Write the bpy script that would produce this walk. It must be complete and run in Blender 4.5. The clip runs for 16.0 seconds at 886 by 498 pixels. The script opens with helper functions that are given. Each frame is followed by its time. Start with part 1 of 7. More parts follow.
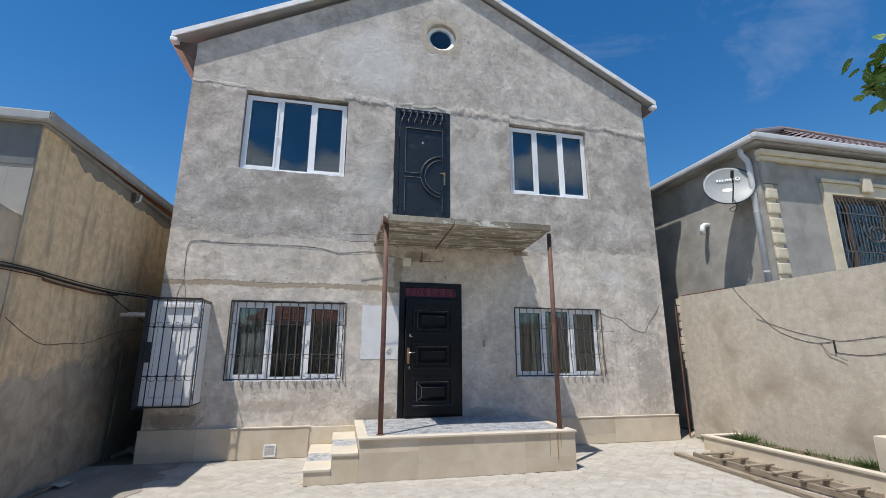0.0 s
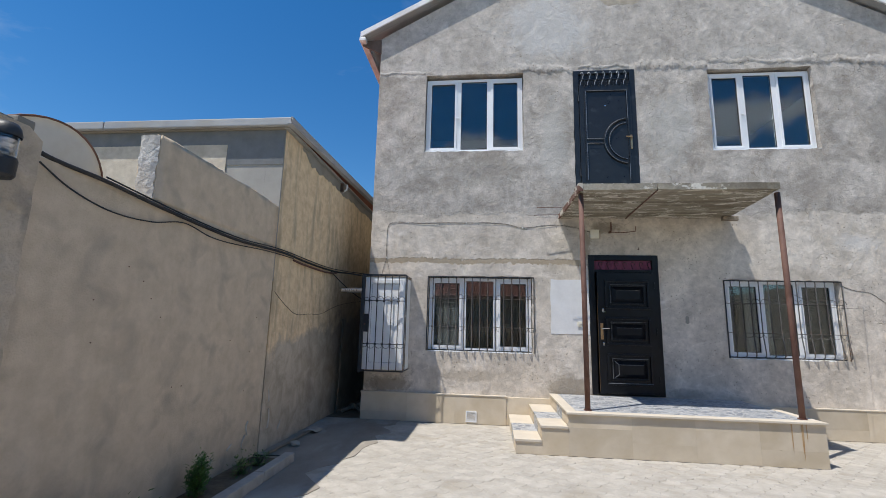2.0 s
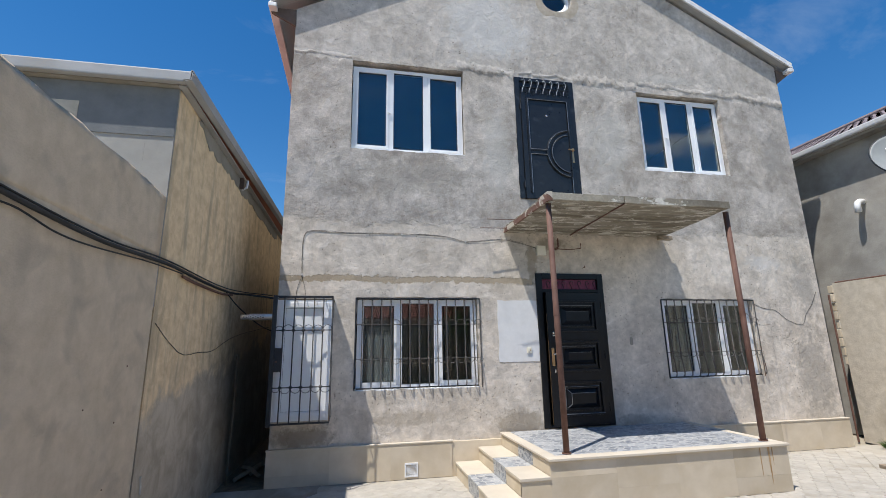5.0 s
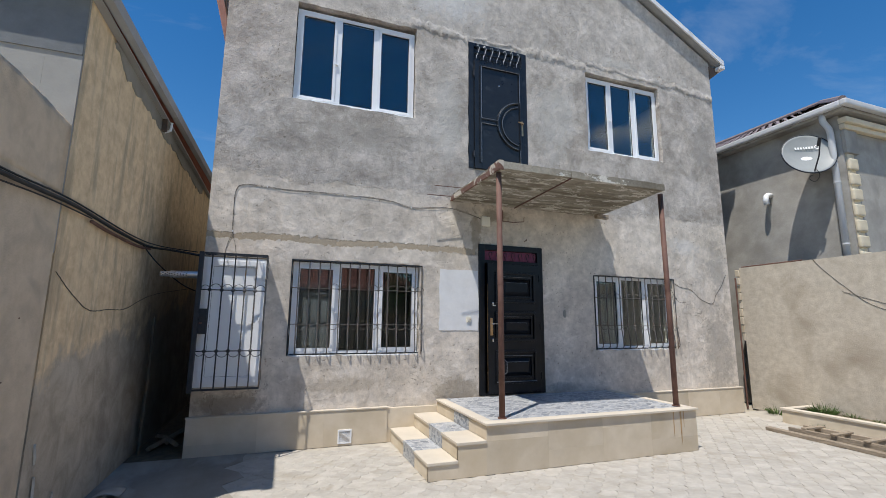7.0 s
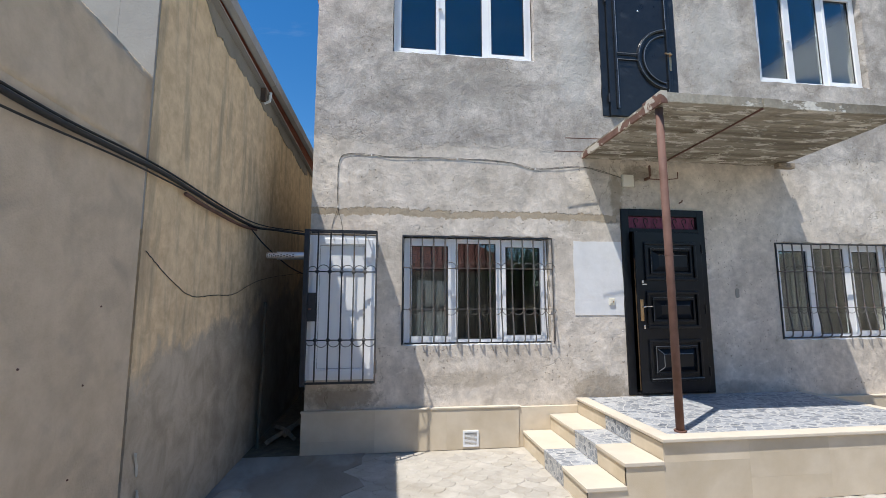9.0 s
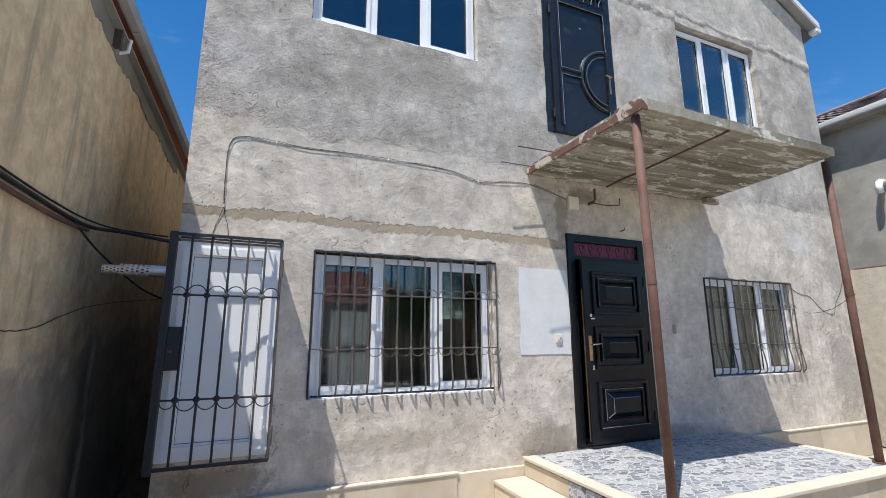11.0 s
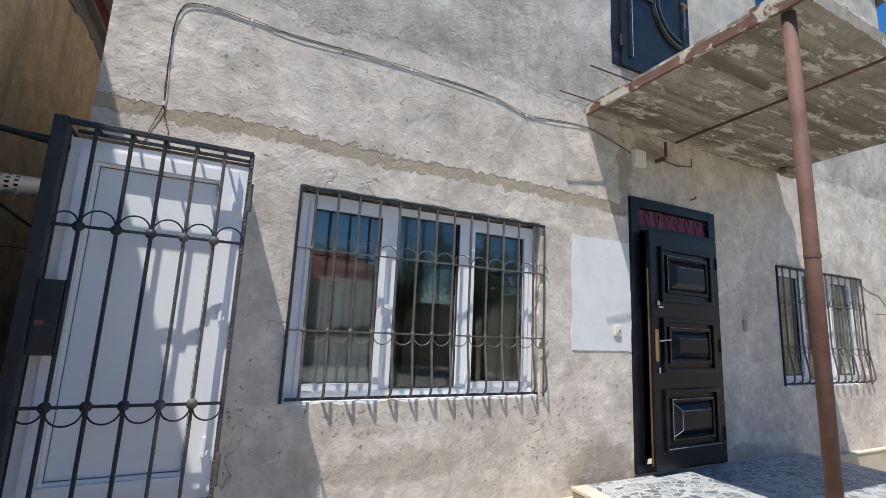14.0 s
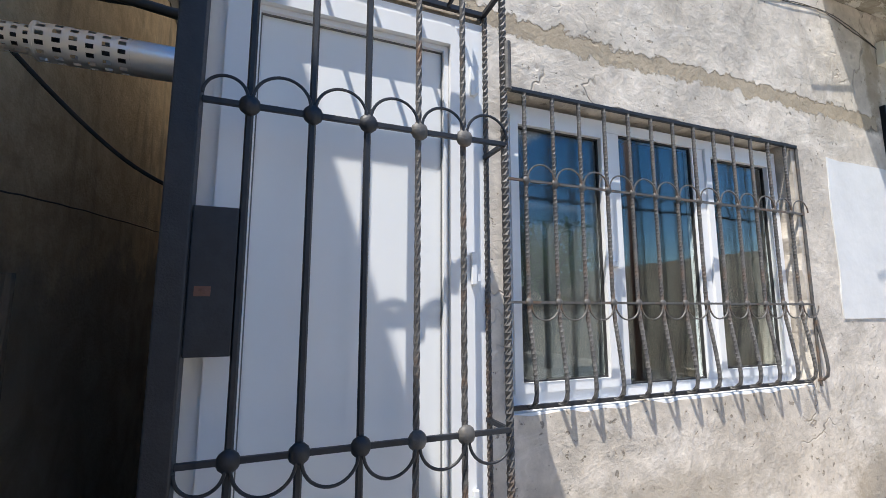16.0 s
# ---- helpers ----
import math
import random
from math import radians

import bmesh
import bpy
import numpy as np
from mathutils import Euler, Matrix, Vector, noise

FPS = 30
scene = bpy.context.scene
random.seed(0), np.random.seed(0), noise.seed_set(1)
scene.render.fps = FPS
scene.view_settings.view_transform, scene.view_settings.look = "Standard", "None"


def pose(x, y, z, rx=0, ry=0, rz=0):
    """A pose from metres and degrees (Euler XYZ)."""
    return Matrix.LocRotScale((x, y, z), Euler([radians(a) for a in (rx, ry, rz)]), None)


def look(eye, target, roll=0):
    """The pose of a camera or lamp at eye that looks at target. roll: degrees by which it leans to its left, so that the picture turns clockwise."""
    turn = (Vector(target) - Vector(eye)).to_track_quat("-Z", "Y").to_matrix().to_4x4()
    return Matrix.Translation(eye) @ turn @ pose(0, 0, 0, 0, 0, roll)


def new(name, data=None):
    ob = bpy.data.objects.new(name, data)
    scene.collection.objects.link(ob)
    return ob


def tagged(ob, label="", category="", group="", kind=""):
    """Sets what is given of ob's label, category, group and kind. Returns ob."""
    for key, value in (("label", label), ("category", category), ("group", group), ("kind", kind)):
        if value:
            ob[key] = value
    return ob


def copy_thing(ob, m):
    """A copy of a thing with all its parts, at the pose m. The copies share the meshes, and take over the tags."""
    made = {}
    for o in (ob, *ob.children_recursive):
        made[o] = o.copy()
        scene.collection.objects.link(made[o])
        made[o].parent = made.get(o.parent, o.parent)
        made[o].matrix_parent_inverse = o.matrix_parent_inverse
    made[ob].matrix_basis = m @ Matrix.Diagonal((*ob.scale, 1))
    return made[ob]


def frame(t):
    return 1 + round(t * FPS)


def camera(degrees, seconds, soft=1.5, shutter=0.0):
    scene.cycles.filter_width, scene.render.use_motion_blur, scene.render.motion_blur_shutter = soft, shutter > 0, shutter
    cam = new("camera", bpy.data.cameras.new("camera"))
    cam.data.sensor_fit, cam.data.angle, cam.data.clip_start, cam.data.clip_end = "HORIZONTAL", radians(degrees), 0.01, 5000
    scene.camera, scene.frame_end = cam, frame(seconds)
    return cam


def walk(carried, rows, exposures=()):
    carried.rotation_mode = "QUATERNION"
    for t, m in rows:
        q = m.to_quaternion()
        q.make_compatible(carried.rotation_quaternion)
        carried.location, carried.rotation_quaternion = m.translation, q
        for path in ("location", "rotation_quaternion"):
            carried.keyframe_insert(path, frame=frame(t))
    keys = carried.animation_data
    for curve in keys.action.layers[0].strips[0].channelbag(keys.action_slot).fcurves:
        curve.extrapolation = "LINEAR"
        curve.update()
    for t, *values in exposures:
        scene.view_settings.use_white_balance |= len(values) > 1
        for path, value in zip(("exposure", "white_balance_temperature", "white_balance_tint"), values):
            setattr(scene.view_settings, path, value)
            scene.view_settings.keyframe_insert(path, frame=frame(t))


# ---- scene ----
from mathutils.geometry import tessellate_polygon

cam = camera(89.8, 16.0, soft=0.4)
PATH = [
    (0, (0.09, -0.079, 1.676), (0.516, 1.821, 2.134), 0.1),
    (0.5, (0.003, -0.147, 1.681), (0.351, 1.778, 2.099), 0.4),
    (1, (-0.275, -0.141, 1.693), (-0.215, 1.822, 2.075), 1.7),
    (1.5, (-0.535, -0.103, 1.7), (-0.639, 1.858, 2.078), 1.4),
    (2, (-0.693, 0.063, 1.636), (-0.893, 2.023, 1.984), 1.4),
    (2.5, (-0.903, 0.319, 1.647), (-1.225, 2.268, 1.96), 1.1),
    (3, (-1.154, 0.57, 1.605), (-1.537, 2.513, 1.887), 1.4),
    (3.5, (-1.382, 0.817, 1.639), (-1.71, 2.77, 1.922), 1.2),
    (4, (-1.494, 1.093, 1.658), (-1.718, 3.059, 1.948), 0.8),
    (4.5, (-1.643, 1.271, 1.734), (-1.644, 3.241, 2.081), 0.2),
    (5, (-1.799, 1.374, 1.791), (-1.419, 3.288, 2.23), -1.0),
    (5.2, (-1.831, 1.379, 1.784), (-1.314, 3.255, 2.245), -1.4),
    (7.3, (-1.906, 1.727, 1.692), (-1.238, 3.59, 1.978), 0.7),
    (7.5, (-1.9, 1.839, 1.717), (-1.339, 3.742, 1.975), 0.4),
    (8, (-1.913, 2.081, 1.732), (-1.611, 4.043, 1.974), -0.1),
    (8.2, (-1.9, 2.179, 1.7), (-1.654, 4.149, 1.942), -0.0),
    (10.3, (-2.262, 3.665, 1.746), (-1.838, 5.592, 2.07), -0.5),
    (10.5, (-2.269, 3.762, 1.751), (-1.703, 5.647, 2.106), -0.9),
    (11, (-2.242, 3.974, 1.758), (-1.496, 5.787, 2.15), -0.1),
    (11.5, (-2.156, 4.204, 1.782), (-1.348, 5.986, 2.196), 0.7),
    (12, (-2.094, 4.365, 1.74), (-1.226, 6.123, 2.134), 1.2),
    (12.5, (-2.12, 4.611, 1.754), (-1.107, 6.292, 2.138), 1.6),
    (13, (-2.141, 4.834, 1.749), (-1.029, 6.452, 2.128), 1.3),
    (13.5, (-2.116, 5.106, 1.73), (-1.051, 6.757, 2.107), 1.5),
    (14, (-2.129, 5.363, 1.732), (-1.289, 7.147, 2.066), 2.7),
    (14.5, (-2.273, 5.659, 1.702), (-1.563, 7.506, 1.997), 2.7),
    (15, (-2.453, 5.964, 1.68), (-1.822, 7.848, 1.907), 2.6),
    (15.5, (-2.556, 6.301, 1.675), (-1.98, 8.207, 1.862), 1.4),
    (16, (-2.684, 6.684, 1.629), (-1.957, 8.528, 1.898), -0.0),
]
walk(cam, [(t, look(eye, target, roll)) for t, eye, target, roll in PATH],
     exposures=((0, -0.09), (1, -0.13), (2, -0.09), (3, 0.05), (4, 0.01), (5, 0.01), (7.5, -0.12), (8.2, 0.05), (10.5, 0.20), (12, 0.22), (13, 0.0), (13.5, 0.02), (14.5, 0.27), (16, 0.48)))

# ---- world, sun, exposure ----
SUN_WAY = Vector((0.345, 0.27, -1.0)).normalized()
world = bpy.data.worlds.new("sky")
scene.world = world
world.use_nodes = True
wn, wl = world.node_tree.nodes, world.node_tree.links
wn.clear()
w_out = wn.new("ShaderNodeOutputWorld")
w_bg = wn.new("ShaderNodeBackground")
w_sky = wn.new("ShaderNodeTexSky")
w_sky.sky_type = "NISHITA"
w_sky.sun_disc = False
w_sky.sun_elevation = math.asin(-SUN_WAY.z)
w_sky.sun_rotation = math.atan2(-SUN_WAY.x, -SUN_WAY.y)
w_sky.altitude, w_sky.air_density, w_sky.dust_density, w_sky.ozone_density = 0, 1.0, 0.0, 1.6
w_bg.inputs["Strength"].default_value = 0.11
w_tc = wn.new("ShaderNodeTexCoord")
w_map = wn.new("ShaderNodeMapping")
w_map.inputs["Scale"].default_value = (1.2, 3.0, 5.0)
w_map.inputs["Rotation"].default_value = (0.3, 0.5, 0.6)
w_noise = wn.new("ShaderNodeTexNoise")
w_noise.inputs["Scale"].default_value = 1.6
w_noise.inputs["Detail"].default_value = 7
w_noise.inputs["Roughness"].default_value = 0.6
w_noise.inputs["Distortion"].default_value = 0.5
w_ramp = wn.new("ShaderNodeValToRGB")
w_ramp.color_ramp.elements[0].position, w_ramp.color_ramp.elements[1].position = 0.54, 0.88
w_ramp.color_ramp.elements[0].color, w_ramp.color_ramp.elements[1].color = (0, 0, 0, 1), (0.28, 0.28, 0.28, 1)
w_mix = wn.new("ShaderNodeMix")
w_mix.data_type = "RGBA"
w_mix.inputs["B"].default_value = (6.5, 7.2, 8.0, 1)
wl.new(w_tc.outputs["Generated"], w_map.inputs["Vector"])
wl.new(w_map.outputs["Vector"], w_noise.inputs["Vector"])
wl.new(w_noise.outputs["Fac"], w_ramp.inputs["Fac"])
wl.new(w_ramp.outputs["Color"], w_mix.inputs["Factor"])
w_hsv = wn.new("ShaderNodeHueSaturation")
w_hsv.inputs["Saturation"].default_value = 1.38
w_hsv.inputs["Hue"].default_value = 0.502
w_hsv.inputs["Value"].default_value = 1.31
wl.new(w_sky.outputs["Color"], w_hsv.inputs["Color"])
wl.new(w_hsv.outputs["Color"], w_mix.inputs["A"])
# a bank of cumulus over the street side
w_sep = wn.new("ShaderNodeSeparateXYZ")
wl.new(w_tc.outputs["Generated"], w_sep.inputs["Vector"])
w_cum = wn.new("ShaderNodeTexNoise")
w_cum.inputs["Scale"].default_value, w_cum.inputs["Detail"].default_value, w_cum.inputs["Roughness"].default_value = 4.2, 8, 0.55
wl.new(w_tc.outputs["Generated"], w_cum.inputs["Vector"])
w_off = wn.new("ShaderNodeMath")
w_off.operation = "SUBTRACT"
w_off.inputs[1].default_value = 0.385
wl.new(w_sep.outputs["Z"], w_off.inputs[0])
w_abs = wn.new("ShaderNodeMath")
w_abs.operation = "ABSOLUTE"
wl.new(w_off.outputs["Value"], w_abs.inputs[0])
w_low = wn.new("ShaderNodeMath")
w_low.operation = "MULTIPLY_ADD"
w_low.inputs[1].default_value = -3.0
wl.new(w_abs.outputs["Value"], w_low.inputs[0])
wl.new(w_cum.outputs["Fac"], w_low.inputs[2])
w_puff = wn.new("ShaderNodeMapRange")
w_puff.inputs["From Min"].default_value, w_puff.inputs["From Max"].default_value, w_puff.inputs["To Max"].default_value = 0.38, 0.46, 0.8
wl.new(w_low.outputs["Value"], w_puff.inputs["Value"])
w_side = wn.new("ShaderNodeMapRange")
w_side.inputs["From Min"].default_value, w_side.inputs["From Max"].default_value = -0.35, -0.6
wl.new(w_sep.outputs["Y"], w_side.inputs["Value"])
w_both = wn.new("ShaderNodeMath")
w_both.operation = "MULTIPLY"
wl.new(w_puff.outputs["Result"], w_both.inputs[0])
wl.new(w_side.outputs["Result"], w_both.inputs[1])
w_cloud = wn.new("ShaderNodeMix")
w_cloud.data_type = "RGBA"
w_cloud.inputs["B"].default_value = (8.0, 8.4, 9.0, 1)
wl.new(w_both.outputs["Value"], w_cloud.inputs["Factor"])
wl.new(w_mix.outputs["Result"], w_cloud.inputs["A"])
wl.new(w_cloud.outputs["Result"], w_bg.inputs["Color"])
wl.new(w_bg.outputs["Background"], w_out.inputs["Surface"])

sun_data = bpy.data.lights.new("sun", "SUN")
sun_data.energy, sun_data.angle, sun_data.color = 5.3, radians(0.53), (1.0, 0.957, 0.895)
sun = new("sun", sun_data)
sun.matrix_world = look((0, 0, 30), Vector((0, 0, 30)) + SUN_WAY)


# ---- materials ----
def surface(name, c1, c2, scale=6.0, rough=0.85, metal=0.0, bump=0.15, grain=60.0, stain=None, stain_scale=0.7, stain_at=(0.5, 0.65), vary=0.0, island=0.0, stretch=(1, 1, 1), gloss_vary=0.08):
    """A two-scale surface: patches of two colours, fine grain in the relief, and stains of a third colour."""
    m = bpy.data.materials.new(name)
    m.use_nodes = True
    n, l = m.node_tree.nodes, m.node_tree.links
    b = n["Principled BSDF"]
    tc = n.new("ShaderNodeTexCoord")
    mp = n.new("ShaderNodeMapping")
    mp.inputs["Scale"].default_value = stretch
    l.new(tc.outputs["Object"], mp.inputs["Vector"])
    vec = mp.outputs["Vector"]
    info = n.new("ShaderNodeObjectInfo")
    if vary:
        add = n.new("ShaderNodeVectorMath")
        add.operation = "MULTIPLY_ADD"
        l.new(info.outputs["Random"], add.inputs[0])
        add.inputs[1].default_value = (37.0, 53.0, 71.0)
        l.new(vec, add.inputs[2])
        vec = add.outputs["Vector"]
    n1 = n.new("ShaderNodeTexNoise")
    n1.inputs["Scale"].default_value, n1.inputs["Detail"].default_value, n1.inputs["Roughness"].default_value = scale, 8, 0.62
    l.new(vec, n1.inputs["Vector"])
    r1 = n.new("ShaderNodeValToRGB")
    r1.color_ramp.elements[0].position, r1.color_ramp.elements[1].position = 0.34, 0.66
    r1.color_ramp.elements[0].color, r1.color_ramp.elements[1].color = (*c1, 1), (*c2, 1)
    l.new(n1.outputs["Fac"], r1.inputs["Fac"])
    col = r1.outputs["Color"]
    if stain:
        n2 = n.new("ShaderNodeTexNoise")
        n2.inputs["Scale"].default_value, n2.inputs["Detail"].default_value, n2.inputs["Distortion"].default_value = stain_scale, 9, 0.4
        l.new(vec, n2.inputs["Vector"])
        r2 = n.new("ShaderNodeMapRange")
        r2.inputs["From Min"].default_value, r2.inputs["From Max"].default_value = stain_at
        l.new(n2.outputs["Fac"], r2.inputs["Value"])
        mx = n.new("ShaderNodeMix")
        mx.data_type = "RGBA"
        l.new(r2.outputs["Result"], mx.inputs["Factor"])
        l.new(col, mx.inputs["A"])
        mx.inputs["B"].default_value = (*stain, 1)
        col = mx.outputs["Result"]
    if vary or island:
        hsv = n.new("ShaderNodeHueSaturation")
        mr = n.new("ShaderNodeMapRange")
        amount = vary or island
        mr.inputs["To Min"].default_value, mr.inputs["To Max"].default_value = 1 - amount, 1 + amount
        if island:
            geo = n.new("ShaderNodeNewGeometry")
            l.new(geo.outputs["Random Per Island"], mr.inputs["Value"])
        else:
            l.new(info.outputs["Random"], mr.inputs["Value"])
        l.new(mr.outputs["Result"], hsv.inputs["Value"])
        l.new(col, hsv.inputs["Color"])
        col = hsv.outputs["Color"]
    l.new(col, b.inputs["Base Color"])
    rr = n.new("ShaderNodeMapRange")
    rr.inputs["To Min"].default_value, rr.inputs["To Max"].default_value = max(0.02, rough - gloss_vary), min(1, rough + gloss_vary)
    l.new(n1.outputs["Fac"], rr.inputs["Value"])
    l.new(rr.outputs["Result"], b.inputs["Roughness"])
    b.inputs["Metallic"].default_value = metal
    if bump:
        n3 = n.new("ShaderNodeTexNoise")
        n3.inputs["Scale"].default_value, n3.inputs["Detail"].default_value = grain, 5
        l.new(vec, n3.inputs["Vector"])
        mxf = n.new("ShaderNodeMath")
        mxf.operation = "MULTIPLY_ADD"
        l.new(n1.outputs["Fac"], mxf.inputs[0])
        mxf.inputs[1].default_value = 1.6
        l.new(n3.outputs["Fac"], mxf.inputs[2])
        bp = n.new("ShaderNodeBump")
        bp.inputs["Strength"].default_value, bp.inputs["Distance"].default_value = min(1.0, bump * 2), 0.012
        l.new(mxf.outputs["Value"], bp.inputs["Height"])
        l.new(bp.outputs["Normal"], b.inputs["Normal"])
    return m


class Nodes:
    """Short hand for building a node tree."""

    def __init__(self, material):
        self.n, self.l = material.node_tree.nodes, material.node_tree.links
        self.object = self.n.new("ShaderNodeTexCoord").outputs["Object"]

    def put(self, socket, value):
        if isinstance(value, bpy.types.NodeSocket):
            self.l.new(value, socket)
        elif isinstance(value, tuple) and len(value) == 3 and socket.type == "RGBA":
            socket.default_value = (*value, 1)
        else:
            socket.default_value = value

    def stretched(self, scale=(1, 1, 1), turn=(0, 0, 0), shift=(0, 0, 0)):
        m = self.n.new("ShaderNodeMapping")
        m.inputs["Scale"].default_value, m.inputs["Rotation"].default_value, m.inputs["Location"].default_value = scale, turn, shift
        self.l.new(self.object, m.inputs["Vector"])
        return m.outputs["Vector"]

    def noise(self, scale, detail=5.0, rough=0.55, distortion=0.0, vector=None):
        t = self.n.new("ShaderNodeTexNoise")
        for k, v in (("Scale", scale), ("Detail", detail), ("Roughness", rough), ("Distortion", distortion)):
            t.inputs[k].default_value = v
        self.l.new(vector or self.object, t.inputs["Vector"])
        return t.outputs["Fac"]

    def span(self, value, a, b, lo=0.0, hi=1.0):
        r = self.n.new("ShaderNodeMapRange")
        for k, v in (("From Min", a), ("From Max", b), ("To Min", lo), ("To Max", hi)):
            r.inputs[k].default_value = v
        self.l.new(value, r.inputs["Value"])
        return r.outputs["Result"]

    def math(self, op, a, b=0.0, c=0.0):
        m = self.n.new("ShaderNodeMath")
        m.operation = op
        for k, v in enumerate((a, b, c)):
            self.put(m.inputs[k], v)
        return m.outputs["Value"]

    def mix(self, factor, a, b, blend="MIX"):
        m = self.n.new("ShaderNodeMix")
        m.data_type, m.blend_type = "RGBA", blend
        self.put(m.inputs["Factor"], factor)
        self.put(m.inputs["A"], a)
        self.put(m.inputs["B"], b)
        return m.outputs["Result"]

    def scaled(self, colour, factor):
        return self.mix(1.0, colour, factor, "MULTIPLY")

    def bump(self, height, distance, strength=1.0, before=None):
        b = self.n.new("ShaderNodeBump")
        b.inputs["Strength"].default_value, b.inputs["Distance"].default_value = strength, distance
        self.l.new(height, b.inputs["Height"])
        if before:
            self.l.new(before, b.inputs["Normal"])
        return b.outputs["Normal"]


def facade_plaster():
    """Bare cement plaster: a pale trowelled coat on the ground floor, a grey sandy scratch coat over it, a smoother one in the gable."""
    m = bpy.data.materials.new("cement_plaster")
    m.use_nodes = True
    k = Nodes(m)
    b = k.n["Principled BSDF"]
    sep = k.n.new("ShaderNodeSeparateXYZ")
    k.l.new(k.object, sep.inputs["Vector"])
    X, Z = sep.outputs["X"], sep.outputs["Z"]
    wob = k.noise(1.15, 6, 0.6)
    fine = k.noise(11.0, 9, 0.68, 0.2)
    cloud = k.noise(0.9, 6, 0.62, 0.6)
    strokes = k.noise(2.3, 3, 0.5, 1.1, k.stretched((1.5, 1.0, 1.0), (0, 0.6, 0)))
    lumps = k.noise(7.5, 6, 0.66, 0.15)
    courses = k.noise(1.0, 6, 0.62, 0.7, k.stretched((1.4, 1.0, 1.9)))
    sand = k.noise(46.0, 5, 0.7)
    # how far the sandy coat reaches: uneven lower and upper edges
    edge = k.math("ADD", Z, k.math("MULTIPLY_ADD", fine, 0.30, k.math("MULTIPLY", wob, 0.5)))
    sandy = k.math("MULTIPLY", k.span(edge, 4.14, 4.20), k.span(edge, 7.14, 7.06))
    gable = k.span(edge, 7.06, 7.14)
    pale = k.mix(k.span(cloud, 0.36, 0.64), (0.517, 0.460, 0.388), (0.668, 0.605, 0.529))
    mottle = k.noise(2.7, 8, 0.66, 0.5, k.stretched(shift=(1, 0, 7)))
    pale = k.scaled(pale, k.math("MULTIPLY", k.span(strokes, 0.3, 0.7, 0.91, 1.08), k.span(mottle, 0.36, 0.62, 0.82, 1.07)))
    # thin lime-white smears left by the float
    pale = k.mix(k.span(k.noise(3.2, 8, 0.7, 1.2, k.stretched((0.7, 1, 1.3), (0, -0.3, 0), (3, 0, 5))), 0.55, 0.68, 0.0, 0.6), pale, (0.745, 0.690, 0.621))
    grey = k.mix(k.span(courses, 0.38, 0.62), (0.388, 0.350, 0.306), (0.554, 0.510, 0.461))
    grey = k.scaled(grey, k.math("MULTIPLY", k.span(sand, 0.3, 0.7, 0.86, 1.12), k.span(mottle, 0.36, 0.64, 0.74, 1.12)))
    top = k.mix(k.span(cloud, 0.36, 0.66), (0.430, 0.395, 0.354), (0.564, 0.525, 0.480))
    top = k.scaled(top, k.math("MULTIPLY", k.span(strokes, 0.3, 0.7, 0.92, 1.07), k.span(mottle, 0.36, 0.64, 0.78, 1.10)))
    col = k.mix(gable, k.mix(sandy, pale, grey), top)
    col = k.scaled(col, k.span(k.math("MULTIPLY_ADD", lumps, 0.5, k.math("MULTIPLY", fine, 0.5)), 0.38, 0.62, 0.83, 1.12))
    # hairline ridges and cracks left by the trowel
    line = k.math("ABSOLUTE", k.math("SUBTRACT", k.noise(0.8, 5, 0.6, 0.2, k.stretched(shift=(5, 0, 3))), 0.5))
    crack = k.math("MULTIPLY", k.span(line, 0.0045, 0.001), k.span(k.noise(1.1, 3, 0.5, 0.0, k.stretched(shift=(2, 0, 8))), 0.54, 0.60))
    col = k.mix(k.math("MULTIPLY", crack, 0.35), col, (0.248, 0.215, 0.179))
    col = k.scaled(col, (1.05, 1.05, 1.05))
    # torn pits, in drifts
    drift = k.noise(1.7, 6, 0.6, 0.3, k.stretched(shift=(9, 0, 2)))
    pits = k.math("MULTIPLY_ADD", drift, 0.34, k.noise(24.0, 3, 0.6))
    pit = k.span(pits, 0.825, 0.86)
    col = k.mix(k.math("MULTIPLY", pit, 0.7), col, (0.217, 0.185, 0.150))
    # single stains, darker and pale patches; (0.98, 2.83) paints in the rebar stub's shadow: x, z, half width, half
    # height, colour, strength
    for x, z, rx, rz, c, most in ((0.70, 0.66, 0.42, 0.22, (0.33, 0.28, 0.215), 0.75), (1.08, 3.12, 0.10, 0.42, (0.27, 0.225, 0.165), 0.7), (1.45, 3.50, 0.30, 0.10, (0.22, 0.19, 0.15), 0.6),
                                  (0.98, 2.83, 0.24, 0.06, (0.20, 0.18, 0.15), 0.8), (2.65, 0.63, 0.30, 0.09, (0.27, 0.25, 0.23), 0.5), (-2.55, 0.62, 0.42, 0.14, (0.24, 0.205, 0.165), 0.7), (-0.9, 0.80, 0.7, 0.12, (0.40, 0.345, 0.27), 0.5),
                                  (6.35, 1.25, 0.42, 0.75, (0.34, 0.315, 0.28), 0.6), (6.5, 3.0, 0.30, 0.6, (0.34, 0.315, 0.28), 0.55), (6.45, 5.4, 0.35, 0.75, (0.33, 0.31, 0.28), 0.6), (5.7, 3.25, 0.5, 0.22, (0.62, 0.61, 0.59), 0.5),
                                  (0.35, 7.75, 0.95, 0.85, (0.60, 0.60, 0.59), 0.6), (0.55, 5.3, 0.3, 0.9, (0.53, 0.515, 0.48), 0.55), (2.75, 5.4, 0.45, 0.9, (0.53, 0.515, 0.48), 0.55), (4.3, 6.95, 0.5, 0.12, (0.56, 0.54, 0.50), 0.5), (-0.9, 4.55, 1.0, 0.35, (0.30, 0.275, 0.24), 0.5)):
        sub = k.n.new("ShaderNodeVectorMath")
